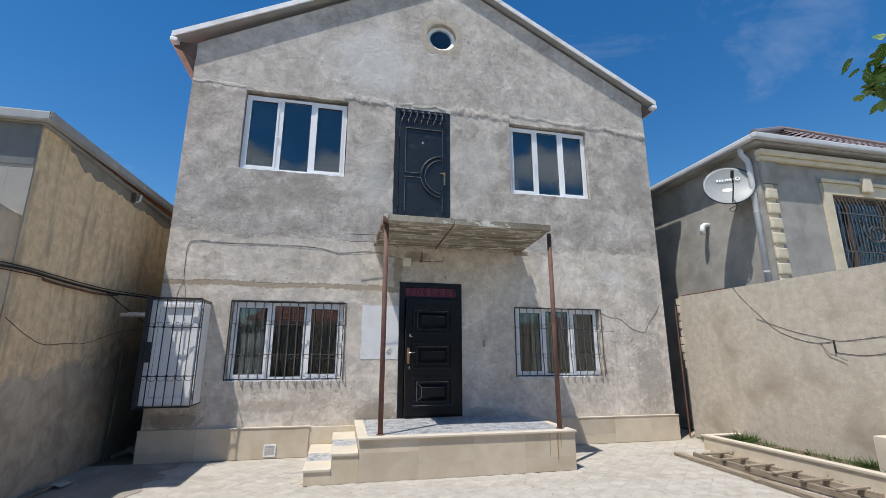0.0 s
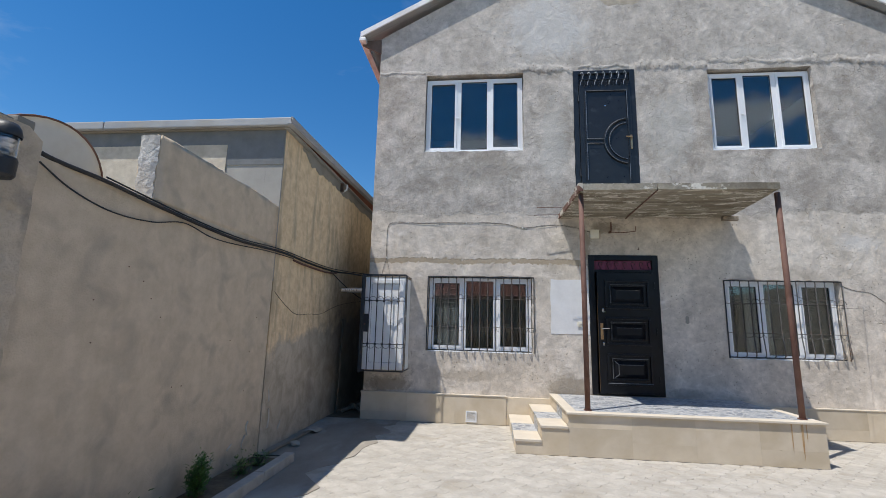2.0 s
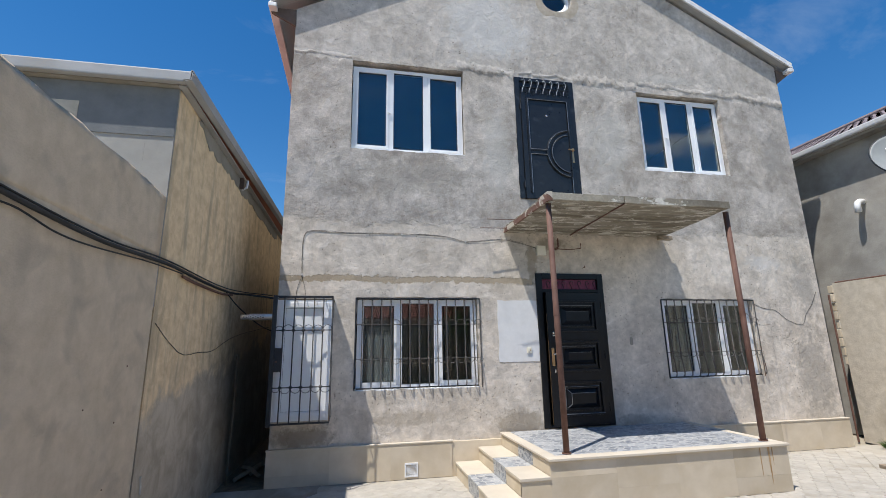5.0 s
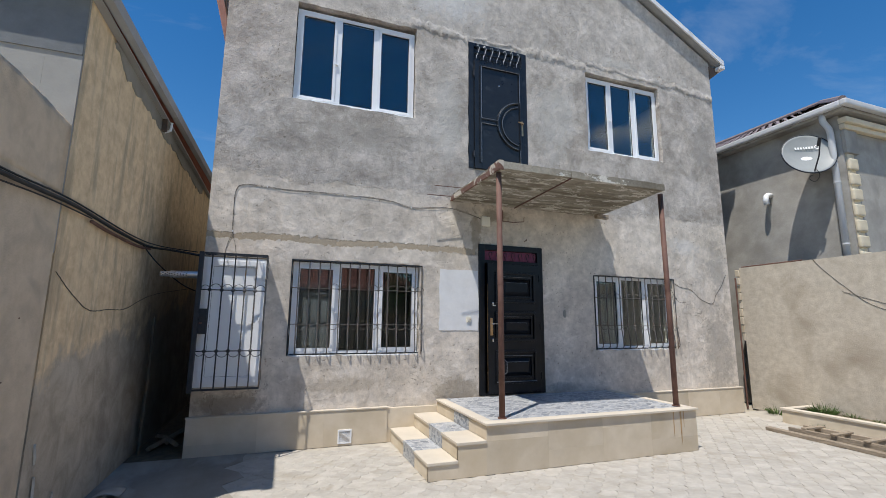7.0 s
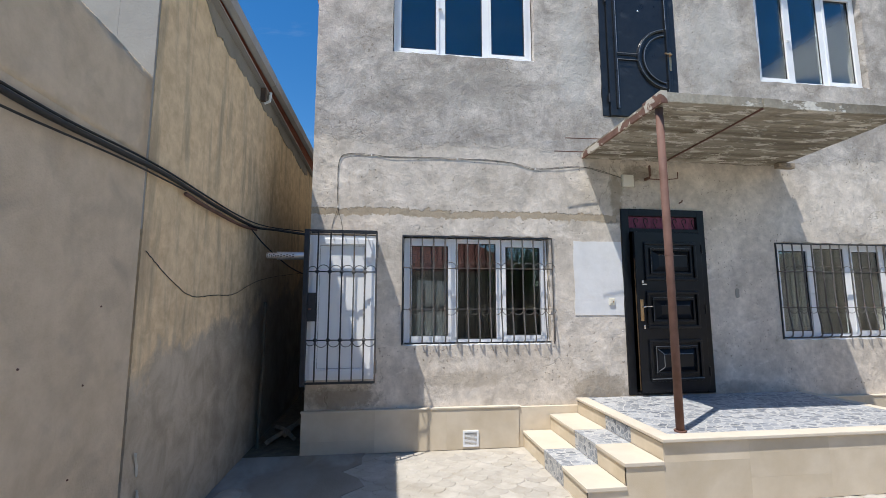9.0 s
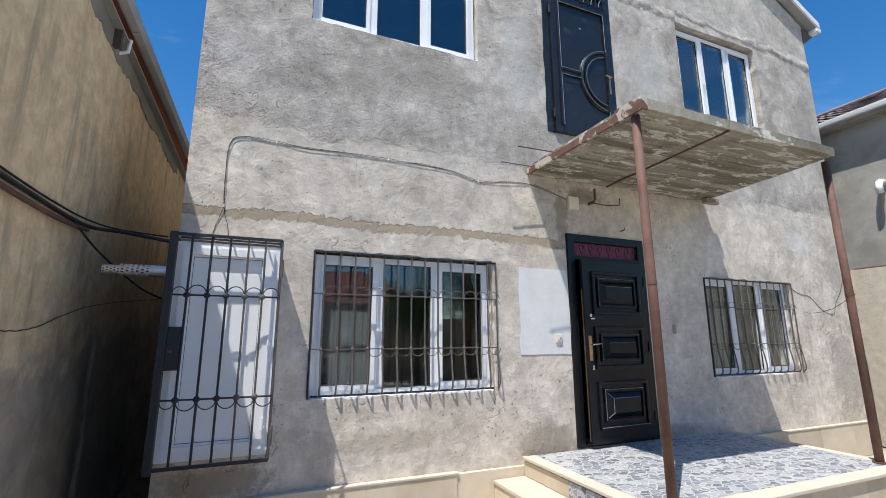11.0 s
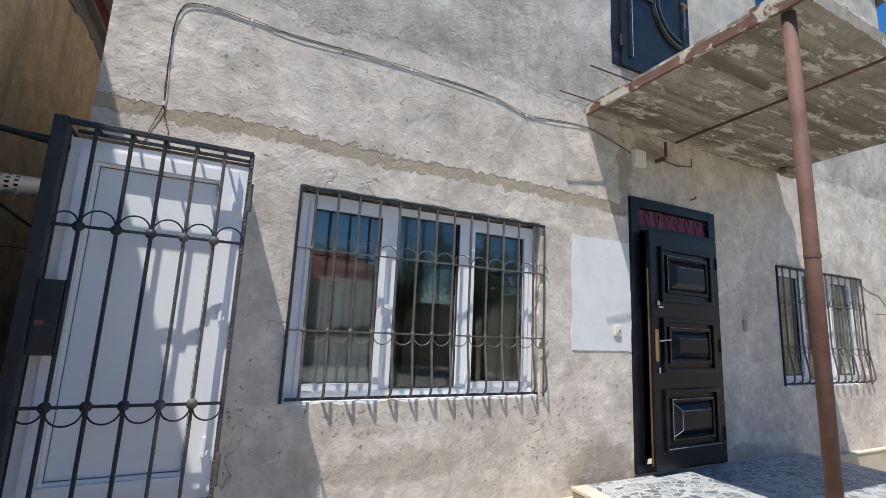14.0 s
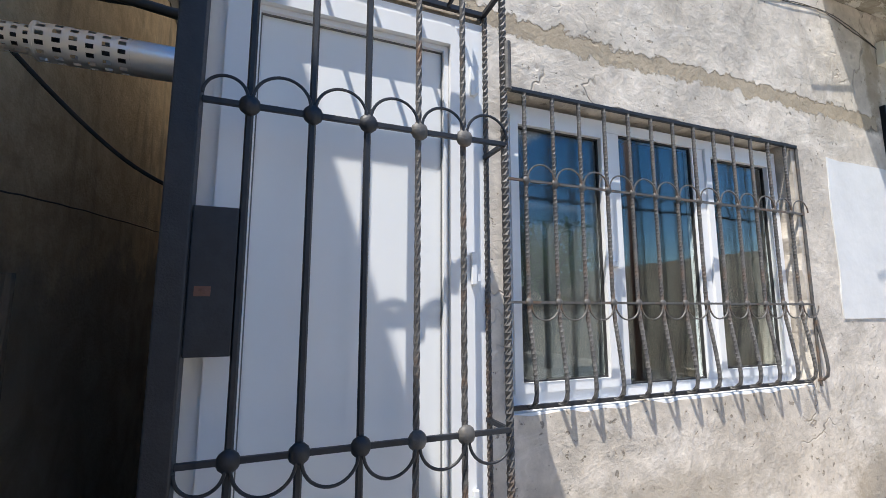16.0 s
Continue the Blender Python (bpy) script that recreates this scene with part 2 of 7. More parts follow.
        sub.operation = "MULTIPLY_ADD"
        sub.inputs[1].default_value = (1 / rx, 0.0, 1 / rz)
        sub.inputs[2].default_value = (-(x - 1.92) / rx, 0.0, -z / rz)
        k.l.new(k.object, sub.inputs[0])
        far = k.n.new("ShaderNodeVectorMath")
        far.operation = "LENGTH"
        k.l.new(sub.outputs["Vector"], far.inputs[0])
        near = k.math("MULTIPLY_ADD", fine, 1.6, k.math("MULTIPLY_ADD", wob, 2.2, far.outputs["Value"]))
        col = k.mix(k.span(near, 2.95, 2.45, 0.0, most), col, c)
    # the sandy run of mortar in the cut channel over the ground-floor window
    run_ = k.math("ABSOLUTE", k.math("ADD", k.math("MULTIPLY_ADD", fine, 0.18, k.math("MULTIPLY_ADD", wob, 0.14, Z)), -(2.862 + 0.16)))
    run_ = k.math("MULTIPLY", k.span(run_, 0.050, 0.040), k.math("LESS_THAN", X, -0.86))
    col = k.mix(run_, col, k.scaled((0.40, 0.335, 0.25), k.span(sand, 0.3, 0.7, 0.85, 1.15)))
    k.l.new(col, b.inputs["Base Color"])
    b.inputs["Roughness"].default_value = 0.94
    b.inputs["Specular IOR Level"].default_value = 0.2
    # relief: trowel sweeps, then the sand of the scratch coat, then pits and the channel
    n1 = k.bump(k.math("MULTIPLY_ADD", lumps, 0.7, strokes), 0.020, 0.9)
    n2 = k.bump(k.math("MULTIPLY", k.math("ADD", sand, fine), k.math("MULTIPLY_ADD", sandy, 0.6, 0.4)), 0.010, 0.8, n1)
    n3 = k.bump(k.math("SUBTRACT", 1.0, k.math("ADD", k.math("MULTIPLY", run_, 1.3), k.math("ADD", pit, crack))), 0.006, 0.9, n2)
    k.l.new(n3, b.inputs["Normal"])
    return m


def ochre_coat():
    """Streaked ochre render that ends in a torn edge over grey cement; the passage's shade is painted in at its far
    end.
    """
    m = bpy.data.materials.new("ochre_render")
    m.use_nodes = True
    k = Nodes(m)
    b = k.n["Principled BSDF"]
    sep = k.n.new("ShaderNodeSeparateXYZ")
    k.l.new(k.object, sep.inputs["Vector"])
    Y, Z = sep.outputs["Y"], sep.outputs["Z"]
    fine = k.noise(7.0, 9, 0.68, 0.3)
    wob = k.noise(1.3, 6, 0.6, 0.4)
    streaks = k.noise(1.0, 7, 0.62, 0.3, k.stretched((2, 5.0, 0.8)))
    col = k.mix(k.span(fine, 0.36, 0.64), (0.66, 0.49, 0.295), (0.86, 0.68, 0.445))
    col = k.mix(k.span(streaks, 0.52, 0.68, 0.0, 0.75), col, (0.40, 0.31, 0.205))
    grey = k.mix(k.span(k.noise(3.5, 7, 0.65, 0.6), 0.36, 0.64), (0.36, 0.305, 0.235), (0.56, 0.49, 0.395))
    torn = k.math("MULTIPLY_ADD", fine, 0.5, k.math("MULTIPLY_ADD", wob, 1.3, k.math("MULTIPLY_ADD", Y, -0.16, Z)))
    col = k.mix(k.span(torn, 2.30, 2.10, 0.0, 0.9), col, grey)
    # shade of the passage, put into the colour round the wall's far end
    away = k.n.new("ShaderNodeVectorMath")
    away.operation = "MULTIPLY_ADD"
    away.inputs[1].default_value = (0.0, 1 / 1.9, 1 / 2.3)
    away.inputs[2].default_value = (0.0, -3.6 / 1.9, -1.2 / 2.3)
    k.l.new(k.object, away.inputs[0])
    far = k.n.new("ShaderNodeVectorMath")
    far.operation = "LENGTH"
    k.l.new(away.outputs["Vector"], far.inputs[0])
    passage_shade = k.math("MULTIPLY_ADD", fine, 0.35, k.math("MULTIPLY_ADD", wob, 0.7, far.outputs["Value"]))
    col = k.mix(k.span(passage_shade, 1.75, 0.95, 0.0, 0.55), col, (0.075, 0.064, 0.05))
    k.l.new(col, b.inputs["Base Color"])
    b.inputs["Roughness"].default_value = 0.94
    k.l.new(k.bump(k.math("ADD", fine, k.noise(45, 5, 0.6)), 0.010, 0.7), b.inputs["Normal"])
    return m


def formed_concrete():
    """The canopy's underside: board marks along x, sooty clouding, and lime coat flaking off in patches."""
    m = bpy.data.materials.new("board_marked_concrete")
    m.use_nodes = True
    k = Nodes(m)
    b = k.n["Principled BSDF"]
    boards = k.noise(1.0, 4, 0.5, 0.0, k.stretched((0.25, 7.0, 1.0)))
    cloud = k.noise(2.2, 8, 0.65, 0.4)
    col = k.mix(k.span(boards, 0.38, 0.62), (0.175, 0.15, 0.11), (0.40, 0.365, 0.295))
    col = k.mix(k.span(cloud, 0.52, 0.68, 0.0, 0.8), col, (0.165, 0.135, 0.095))
    flake = k.math("MULTIPLY_ADD", boards, 0.10, k.noise(4.2, 10, 0.74, 0.2, k.stretched((0.55, 1.5, 1), shift=(4, 1, 0))))
    coat = k.span(flake, 0.588, 0.608)
    col = k.mix(k.math("MULTIPLY", coat, 0.85), col, (0.68, 0.65, 0.58))
    col = k.scaled(col, k.span(k.noise(30, 6, 0.7), 0.3, 0.7, 0.78, 1.16))
    k.l.new(col, b.inputs["Base Color"])
    b.inputs["Roughness"].default_value = 0.95
    n1 = k.bump(k.noise(28, 6, 0.7), 0.008, 0.9)
    k.l.new(k.bump(coat, 0.004, 0.8, n1), b.inputs["Normal"])
    return m


def glass_material(name, tint=(0.86, 0.92, 0.93), rough=0.0):
    m = bpy.data.materials.new(name)
    m.use_nodes = True
    b = m.node_tree.nodes["Principled BSDF"]
    b.inputs["Base Color"].default_value = (*tint, 1)
    b.inputs["Roughness"].default_value = rough
    b.inputs["IOR"].default_value = 1.52
    b.inputs["Transmission Weight"].default_value = 1.0
    return m


def pebble_tiles():
    """Ceramic tiles printed and moulded as crazy-paved slate: blue-grey pieces in pale joints."""
    m = bpy.data.materials.new("slate_mosaic_tile")
    m.use_nodes = True
    n, l = m.node_tree.nodes, m.node_tree.links
    b = n["Principled BSDF"]
    tc = n.new("ShaderNodeTexCoord")
    mp = n.new("ShaderNodeMapping")
    mp.inputs["Scale"].default_value, mp.inputs["Rotation"].default_value = (14.0, 21.0, 21.0), (0, 0, 0.45)
    l.new(tc.outputs["Object"], mp.inputs["Vector"])
    wn_ = n.new("ShaderNodeTexNoise")
    wn_.inputs["Scale"].default_value = 2.5
    l.new(mp.outputs["Vector"], wn_.inputs["Vector"])
    mixv = n.new("ShaderNodeMix")
    mixv.data_type = "RGBA"
    mixv.inputs["Factor"].default_value = 0.18
    l.new(mp.outputs["Vector"], mixv.inputs["A"])
    l.new(wn_.outputs["Color"], mixv.inputs["B"])
    edge = n.new("ShaderNodeTexVoronoi")
    edge.feature = "DISTANCE_TO_EDGE"
    edge.inputs["Scale"].default_value = 1.0
    cell = n.new("ShaderNodeTexVoronoi")
    cell.inputs["Scale"].default_value = 1.0
    for v in (edge, cell):
        l.new(mixv.outputs["Result"], v.inputs["Vector"])
    sep = n.new("ShaderNodeSeparateColor")
    l.new(cell.outputs["Color"], sep.inputs["Color"])
    ramp = n.new("ShaderNodeValToRGB")
    ramp.color_ramp.elements[0].color, ramp.color_ramp.elements[1].color = (0.135, 0.15, 0.175, 1), (0.46, 0.47, 0.48, 1)
    ramp.color_ramp.elements.new(0.5).color = (0.275, 0.295, 0.325, 1)
    streak = n.new("ShaderNodeTexNoise")
    streak.inputs["Scale"].default_value, streak.inputs["Detail"].default_value = 3.0, 6
    l.new(mp.outputs["Vector"], streak.inputs["Vector"])
    addm = n.new("ShaderNodeMath")
    addm.operation = "MULTIPLY_ADD"
    addm.inputs[1].default_value, addm.inputs[2].default_value = 0.6, -0.3
    l.new(streak.outputs["Fac"], addm.inputs[0])
    addn = n.new("ShaderNodeMath")
    l.new(addm.outputs["Value"], addn.inputs[0])
    l.new(sep.outputs["Red"], addn.inputs[1])
    l.new(addn.outputs["Value"], ramp.inputs["Fac"])
    joint = n.new("ShaderNodeMapRange")
    joint.inputs["From Min"].default_value, joint.inputs["From Max"].default_value = 0.035, 0.085
    l.new(edge.outputs["Distance"], joint.inputs["Value"])
    mx = n.new("ShaderNodeMix")
    mx.data_type = "RGBA"
    l.new(joint.outputs["Result"], mx.inputs["Factor"])
    mx.inputs["A"].default_value = (0.52, 0.515, 0.50, 1)
    l.new(ramp.outputs["Color"], mx.inputs["B"])
    l.new(mx.outputs["Result"], b.inputs["Base Color"])
    b.inputs["Roughness"].default_value = 0.42
    bp = n.new("ShaderNodeBump")
    bp.inputs["Strength"].default_value, bp.inputs["Distance"].default_value = 0.5, 0.004
    l.new(joint.outputs["Result"], bp.inputs["Height"])
    l.new(bp.outputs["Normal"], b.inputs["Normal"])
    return m


M_PLASTER = facade_plaster()
M_PLASTER_SIDE = surface("grey_render", (0.30, 0.29, 0.265), (0.39, 0.375, 0.345), scale=1.6, rough=0.93, bump=0.1, grain=60, stain=(0.27, 0.25, 0.22), stain_scale=0.8, stain_at=(0.55, 0.75))
M_NB_WALL = surface("grey_house_render", (0.30, 0.285, 0.255), (0.41, 0.39, 0.355), scale=2.5, rough=0.93, bump=0.1, grain=40, stain=(0.24, 0.225, 0.20), stain_scale=1.6, stain_at=(0.5, 0.72))
M_SEAM = surface("rough_mortar", (0.36, 0.315, 0.25), (0.47, 0.415, 0.34), scale=9, rough=0.96, bump=0.15, grain=50)
M_PATCH = surface("white_filler_coat", (0.66, 0.66, 0.655), (0.74, 0.74, 0.735), scale=5, rough=0.75, bump=0.06, grain=30)
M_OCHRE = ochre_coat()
M_YARD_WALL = surface("smooth_cement_wall", (0.55, 0.445, 0.32), (0.665, 0.545, 0.405), scale=6.0, rough=0.93, bump=0.2, grain=70, stain=(0.42, 0.35, 0.265), stain_scale=3.2, stain_at=(0.5, 0.74))
M_PILLAR = surface("rough_pillar_render", (0.445, 0.365, 0.27), (0.60, 0.50, 0.38), scale=9.0, rough=0.95, bump=0.5, grain=35, stain=(0.27, 0.235, 0.19), stain_scale=4.0, stain_at=(0.53, 0.72))
M_SCREED = surface("dusty_screed", (0.24, 0.215, 0.18), (0.33, 0.30, 0.255), scale=2.2, rough=0.93, bump=0.15, grain=60, stain=(0.42, 0.40, 0.36), stain_scale=1.6, stain_at=(0.54, 0.68), stretch=(1, 0.5, 1))
M_UPSTAND = surface("pale_broken_mortar", (0.42, 0.40, 0.365), (0.54, 0.52, 0.485), scale=9, rough=0.95, bump=0.4, grain=40)
M_FLAKE = surface("whitewash_flake", (0.55, 0.52, 0.46), (0.66, 0.63, 0.57), scale=20, rough=0.95, bump=0.1)
M_WORN_GLINT = surface("bare_worn_edge", (0.16, 0.17, 0.185), (0.34, 0.355, 0.37), scale=30, rough=0.35, metal=0.5, bump=0)
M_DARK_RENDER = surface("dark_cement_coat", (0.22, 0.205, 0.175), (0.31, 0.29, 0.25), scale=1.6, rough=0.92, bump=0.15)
M_EAVE_SHADE = surface("slate_grey_paint", (0.13, 0.14, 0.145), (0.19, 0.20, 0.205), scale=3, rough=0.9, bump=0.12)
M_PALE_WALL = surface("sandy_wall_render", (0.47, 0.41, 0.325), (0.60, 0.535, 0.435), scale=8.0, rough=0.94, bump=0.14, grain=70, stain=(0.37, 0.31, 0.235), stain_scale=1.3, stain_at=(0.52, 0.74))
M_STONE = surface("limestone_slab", (0.535, 0.455, 0.34), (0.63, 0.55, 0.43), scale=2.5, rough=0.7, bump=0.06, grain=120, stain=(0.46, 0.375, 0.25), stain_scale=1.5, stain_at=(0.5, 0.8), vary=0.08)
M_STONE_EDGE = surface("limestone_coping", (0.55, 0.485, 0.39), (0.62, 0.555, 0.455), scale=3, rough=0.65, bump=0.05, grain=120, vary=0.04)
M_TILE = pebble_tiles()
M_PAVER = surface("concrete_paver", (0.375, 0.345, 0.30), (0.475, 0.445, 0.395), scale=6, rough=0.92, bump=0.25, grain=130, stain=(0.33, 0.295, 0.24), stain_scale=3.0, stain_at=(0.54, 0.74), vary=0.07)
M_PAVER_FAR = surface("concrete_paver_far", (0.375, 0.345, 0.30), (0.475, 0.445, 0.395), scale=6, rough=0.92, bump=0.25, grain=130, stain=(0.33, 0.295, 0.24), stain_scale=1.6, stain_at=(0.54, 0.74), island=0.07)
M_SAND = surface("joint_sand", (0.37, 0.335, 0.28), (0.45, 0.415, 0.355), scale=4, rough=0.97, bump=0.2)
M_GROUND = surface("dry_ground", (0.32, 0.28, 0.22), (0.42, 0.37, 0.29), scale=0.4, rough=0.97, bump=0.2)
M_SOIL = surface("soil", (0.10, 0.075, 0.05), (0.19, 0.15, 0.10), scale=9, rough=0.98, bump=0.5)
M_PVC = surface("white_pvc", (0.80, 0.81, 0.82), (0.84, 0.85, 0.86), scale=3, rough=0.32, bump=0.0)
M_PVC_PANEL = surface("white_pvc_panel", (0.81, 0.825, 0.83), (0.85, 0.86, 0.86), scale=2, rough=0.35, bump=0.0)
M_RUBBER = surface("black_seal", (0.02, 0.02, 0.02), (0.03, 0.03, 0.03), rough=0.6, bump=0)
M_GLASS = glass_material("window_glass")
M_CLEAR = glass_material("lamp_glass", (0.95, 0.96, 0.96), 0.05)
M_BLACK = surface("black_door_paint", (0.004, 0.0045, 0.006), (0.007, 0.0085, 0.012), scale=8, rough=0.33, bump=0.05, grain=90, stain=(0.014, 0.015, 0.018), stain_scale=6, stain_at=(0.6, 0.8))
M_BLACK_UP = surface("charcoal_door_paint", (0.011, 0.0125, 0.015), (0.018, 0.0205, 0.024), scale=8, rough=0.30, bump=0.06, grain=90, stain=(0.05, 0.055, 0.06), stain_scale=5, stain_at=(0.6, 0.8))
M_BLACK.node_tree.nodes["Principled BSDF"].inputs["Specular IOR Level"].default_value = 0.3
M_IRON = surface("dark_iron_paint", (0.010, 0.012, 0.017), (0.02, 0.023, 0.03), scale=20, rough=0.5, bump=0.06, grain=200)
M_GRILLE = surface("grey_primed_iron", (0.065, 0.063, 0.062), (0.14, 0.133, 0.126), scale=25, rough=0.55, metal=0.1, bump=0.08, grain=200, stain=(0.17, 0.10, 0.06), stain_scale=9, stain_at=(0.55, 0.72))
M_RUST = surface("rusty_red_primer", (0.12, 0.06, 0.043), (0.18, 0.094, 0.07), scale=6, rough=0.75, bump=0.12, grain=90, stain=(0.10, 0.045, 0.028), stain_scale=4, stain_at=(0.5, 0.7))
M_RUST_FLAKE = surface("flaking_rusty_angle", (0.13, 0.065, 0.045), (0.21, 0.11, 0.08), scale=9, rough=0.85, bump=0.3, grain=60, stain=(0.52, 0.47, 0.39), stain_scale=7.0, stain_at=(0.53, 0.57))
M_CONCRETE = surface("weathered_concrete", (0.31, 0.285, 0.235), (0.44, 0.41, 0.345), scale=3, rough=0.95, bump=0.4, grain=45, stain=(0.19, 0.165, 0.125), stain_scale=2.2, stain_at=(0.48, 0.68), stretch=(1, 2.2, 1))
M_SLAB = formed_concrete()
M_WHITE_METAL = surface("white_sheet_metal", (0.70, 0.71, 0.72), (0.78, 0.785, 0.79), scale=4, rough=0.45, bump=0.02, stain=(0.58, 0.58, 0.57), stain_scale=2)
M_GUTTER = surface("dull_zinc_gutter", (0.30, 0.31, 0.32), (0.38, 0.385, 0.39), scale=3, rough=0.6, bump=0.03, stain=(0.33, 0.32, 0.30), stain_scale=2)
M_NB_GUTTER = surface("pale_grey_gutter", (0.52, 0.53, 0.54), (0.60, 0.605, 0.61), scale=3, rough=0.45, bump=0.02)
M_BROWN_BOARD = surface("brown_soffit_board", (0.085, 0.06, 0.046), (0.135, 0.095, 0.075), scale=6, rough=0.8, bump=0.1, stretch=(1, 8, 1))
M_ROOF_SHEET = surface("roof_sheet", (0.42, 0.43, 0.44), (0.50, 0.51, 0.52), scale=2, rough=0.5, bump=0.03)
M_ROOF_TILE = surface("brown_roof_tile", (0.19, 0.145, 0.14), (0.27, 0.215, 0.205), scale=6, rough=0.55, bump=0.08, island=0.2)
M_RED_TILE = surface("red_roof_tile", (0.30, 0.09, 0.055), (0.40, 0.14, 0.085), scale=4, rough=0.7, bump=0.1)
M_CREAM = surface("cream_stone_trim", (0.58, 0.50, 0.36), (0.68, 0.60, 0.45), scale=5, rough=0.75, bump=0.06)
M_CABLE = surface("black_cable", (0.012, 0.012, 0.013), (0.025, 0.025, 0.026), scale=20, rough=0.55, bump=0)
M_WIRE_GREY = surface("grey_dusty_wire", (0.035, 0.032, 0.028), (0.065, 0.06, 0.053), scale=20, rough=0.8, bump=0)
M_STEEL = surface("stainless_tube", (0.68, 0.68, 0.69), (0.78, 0.78, 0.79), scale=8, rough=0.3, metal=0.85, bump=0.02)
M_BRASS = surface("worn_brass", (0.42, 0.26, 0.13), (0.56, 0.38, 0.22), scale=12, rough=0.35, metal=0.9, bump=0.02)
M_CHROME = surface("chrome", (0.62, 0.62, 0.63), (0.70, 0.70, 0.71), scale=12, rough=0.18, metal=1.0, bump=0)
M_PURPLE = surface("purple_curtain_cloth", (0.17, 0.045, 0.085), (0.25, 0.075, 0.125), scale=14, rough=0.9, bump=0.1, stretch=(4, 1, 1))
M_DISH = surface("grey_dish_paint", (0.27, 0.285, 0.28), (0.32, 0.335, 0.33), scale=3, rough=0.5, bump=0.02)
M_DISH_OLD = surface("chalky_dish_paint", (0.56, 0.55, 0.50), (0.64, 0.63, 0.58), scale=3, rough=0.7, bump=0.04, stain=(0.40, 0.33, 0.22), stain_scale=1.5, stain_at=(0.55, 0.8))
M_WOOD = surface("weathered_timber", (0.22, 0.175, 0.125), (0.36, 0.295, 0.22), scale=7, rough=0.92, bump=0.25, grain=40, stretch=(6, 0.6, 6), vary=0.12)
M_BARK = surface("bark", (0.09, 0.07, 0.05), (0.17, 0.135, 0.10), scale=12, rough=0.95, bump=0.5, stretch=(1, 1, 0.25))
M_LEAF = surface("leaf", (0.075, 0.15, 0.028), (0.12, 0.215, 0.045), scale=4, rough=0.5, bump=0.0, island=0.35)
M_WEED = surface("weed_blade", (0.06, 0.115, 0.025), (0.11, 0.17, 0.04), scale=4, rough=0.6, bump=0.0, island=0.35)
M_CREAM_PLASTIC = surface("ivory_plastic", (0.70, 0.66, 0.54), (0.75, 0.71, 0.60), scale=4, rough=0.4, bump=0)
M_DARK_PLASTIC = surface("black_plastic", (0.018, 0.019, 0.02), (0.03, 0.031, 0.033), scale=8, rough=0.5, bump=0.05)
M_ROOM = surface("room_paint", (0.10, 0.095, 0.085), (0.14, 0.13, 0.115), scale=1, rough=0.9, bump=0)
M_NET = surface("insect_net", (0.13, 0.135, 0.14), (0.17, 0.175, 0.18), scale=30, rough=0.8, bump=0)
M_FLYSCREEN = surface("fly_screen", (0.075, 0.078, 0.085), (0.10, 0.103, 0.11), scale=8, rough=0.85, bump=0)
M_CLOTH = surface("pale_curtain", (0.50, 0.47, 0.42), (0.62, 0.59, 0.53), scale=3, rough=0.95, bump=0.15, stretch=(8, 8, 0.5))
M_SIGN_WHITE = surface("white_print", (0.80, 0.80, 0.80), (0.84, 0.84, 0.84), rough=0.6, bump=0)
M_RUST_STAIN = surface("rust_run", (0.36, 0.22, 0.10), (0.48, 0.33, 0.18), scale=14, rough=0.8, bump=0, stretch=(3, 3, 0.4))


# ---- building helpers ----
def thing(name, origin, label, category, group="", kind=""):
    ob = new(name)
    ob.empty_display_size = 0.1
    ob.location = origin
    ob["base"] = list(origin)
    return tagged(ob, label, category, group, kind)


def origin_of(ob):
    while ob.parent:
        ob = ob.parent
    return Vector(ob["base"]) if "base" in ob else Vector()


def part(name, bm, material, parent=None, label="", smooth=False, m=None):
    """Links a bmesh, drawn in world metres, as one mesh object under a thing or a part."""
    if m is not None:
        bmesh.ops.transform(bm, matrix=m, verts=bm.verts)
    if parent is not None:
        bmesh.ops.translate(bm, vec=-origin_of(parent), verts=bm.verts)
    bmesh.ops.recalc_face_normals(bm, faces=bm.faces)
    me = bpy.data.meshes.new(name)
    bm.to_mesh(me)
    bm.free()
    me.materials.append(material)
    if smooth:
        for p in me.polygons:
            p.use_smooth = True
    ob = new(name, me)
    ob.parent = parent
    if label:
        ob["label"] = label
    return ob


def again(ob, offset):
    """The same part once more, on the same mesh, moved by offset."""
    o = new(ob.name, ob.data)
    o.parent = ob.parent
    o.location = ob.location + Vector(offset)
    if "label" in ob:
        o["label"] = ob["label"]
    return o


def box(bm, x0, y0, z0, x1, y1, z1, bevel=0.0):
    made = bmesh.ops.create_cube(bm, size=1.0)
    vs = made["verts"]
    for v in vs:
        v.co = Vector(((x0 + x1) / 2 + v.co.x * (x1 - x0), (y0 + y1) / 2 + v.co.y * (y1 - y0), (z0 + z1) / 2 + v.co.z * (z1 - z0)))
    if bevel:
        es = list({e for v in vs for e in v.link_edges})
        bmesh.ops.bevel(bm, geom=es, offset=bevel, segments=2, profile=0.6, affect="EDGES")
    return bm


def boxed(*a, **k):
    return box(bmesh.new(), *a, **k)


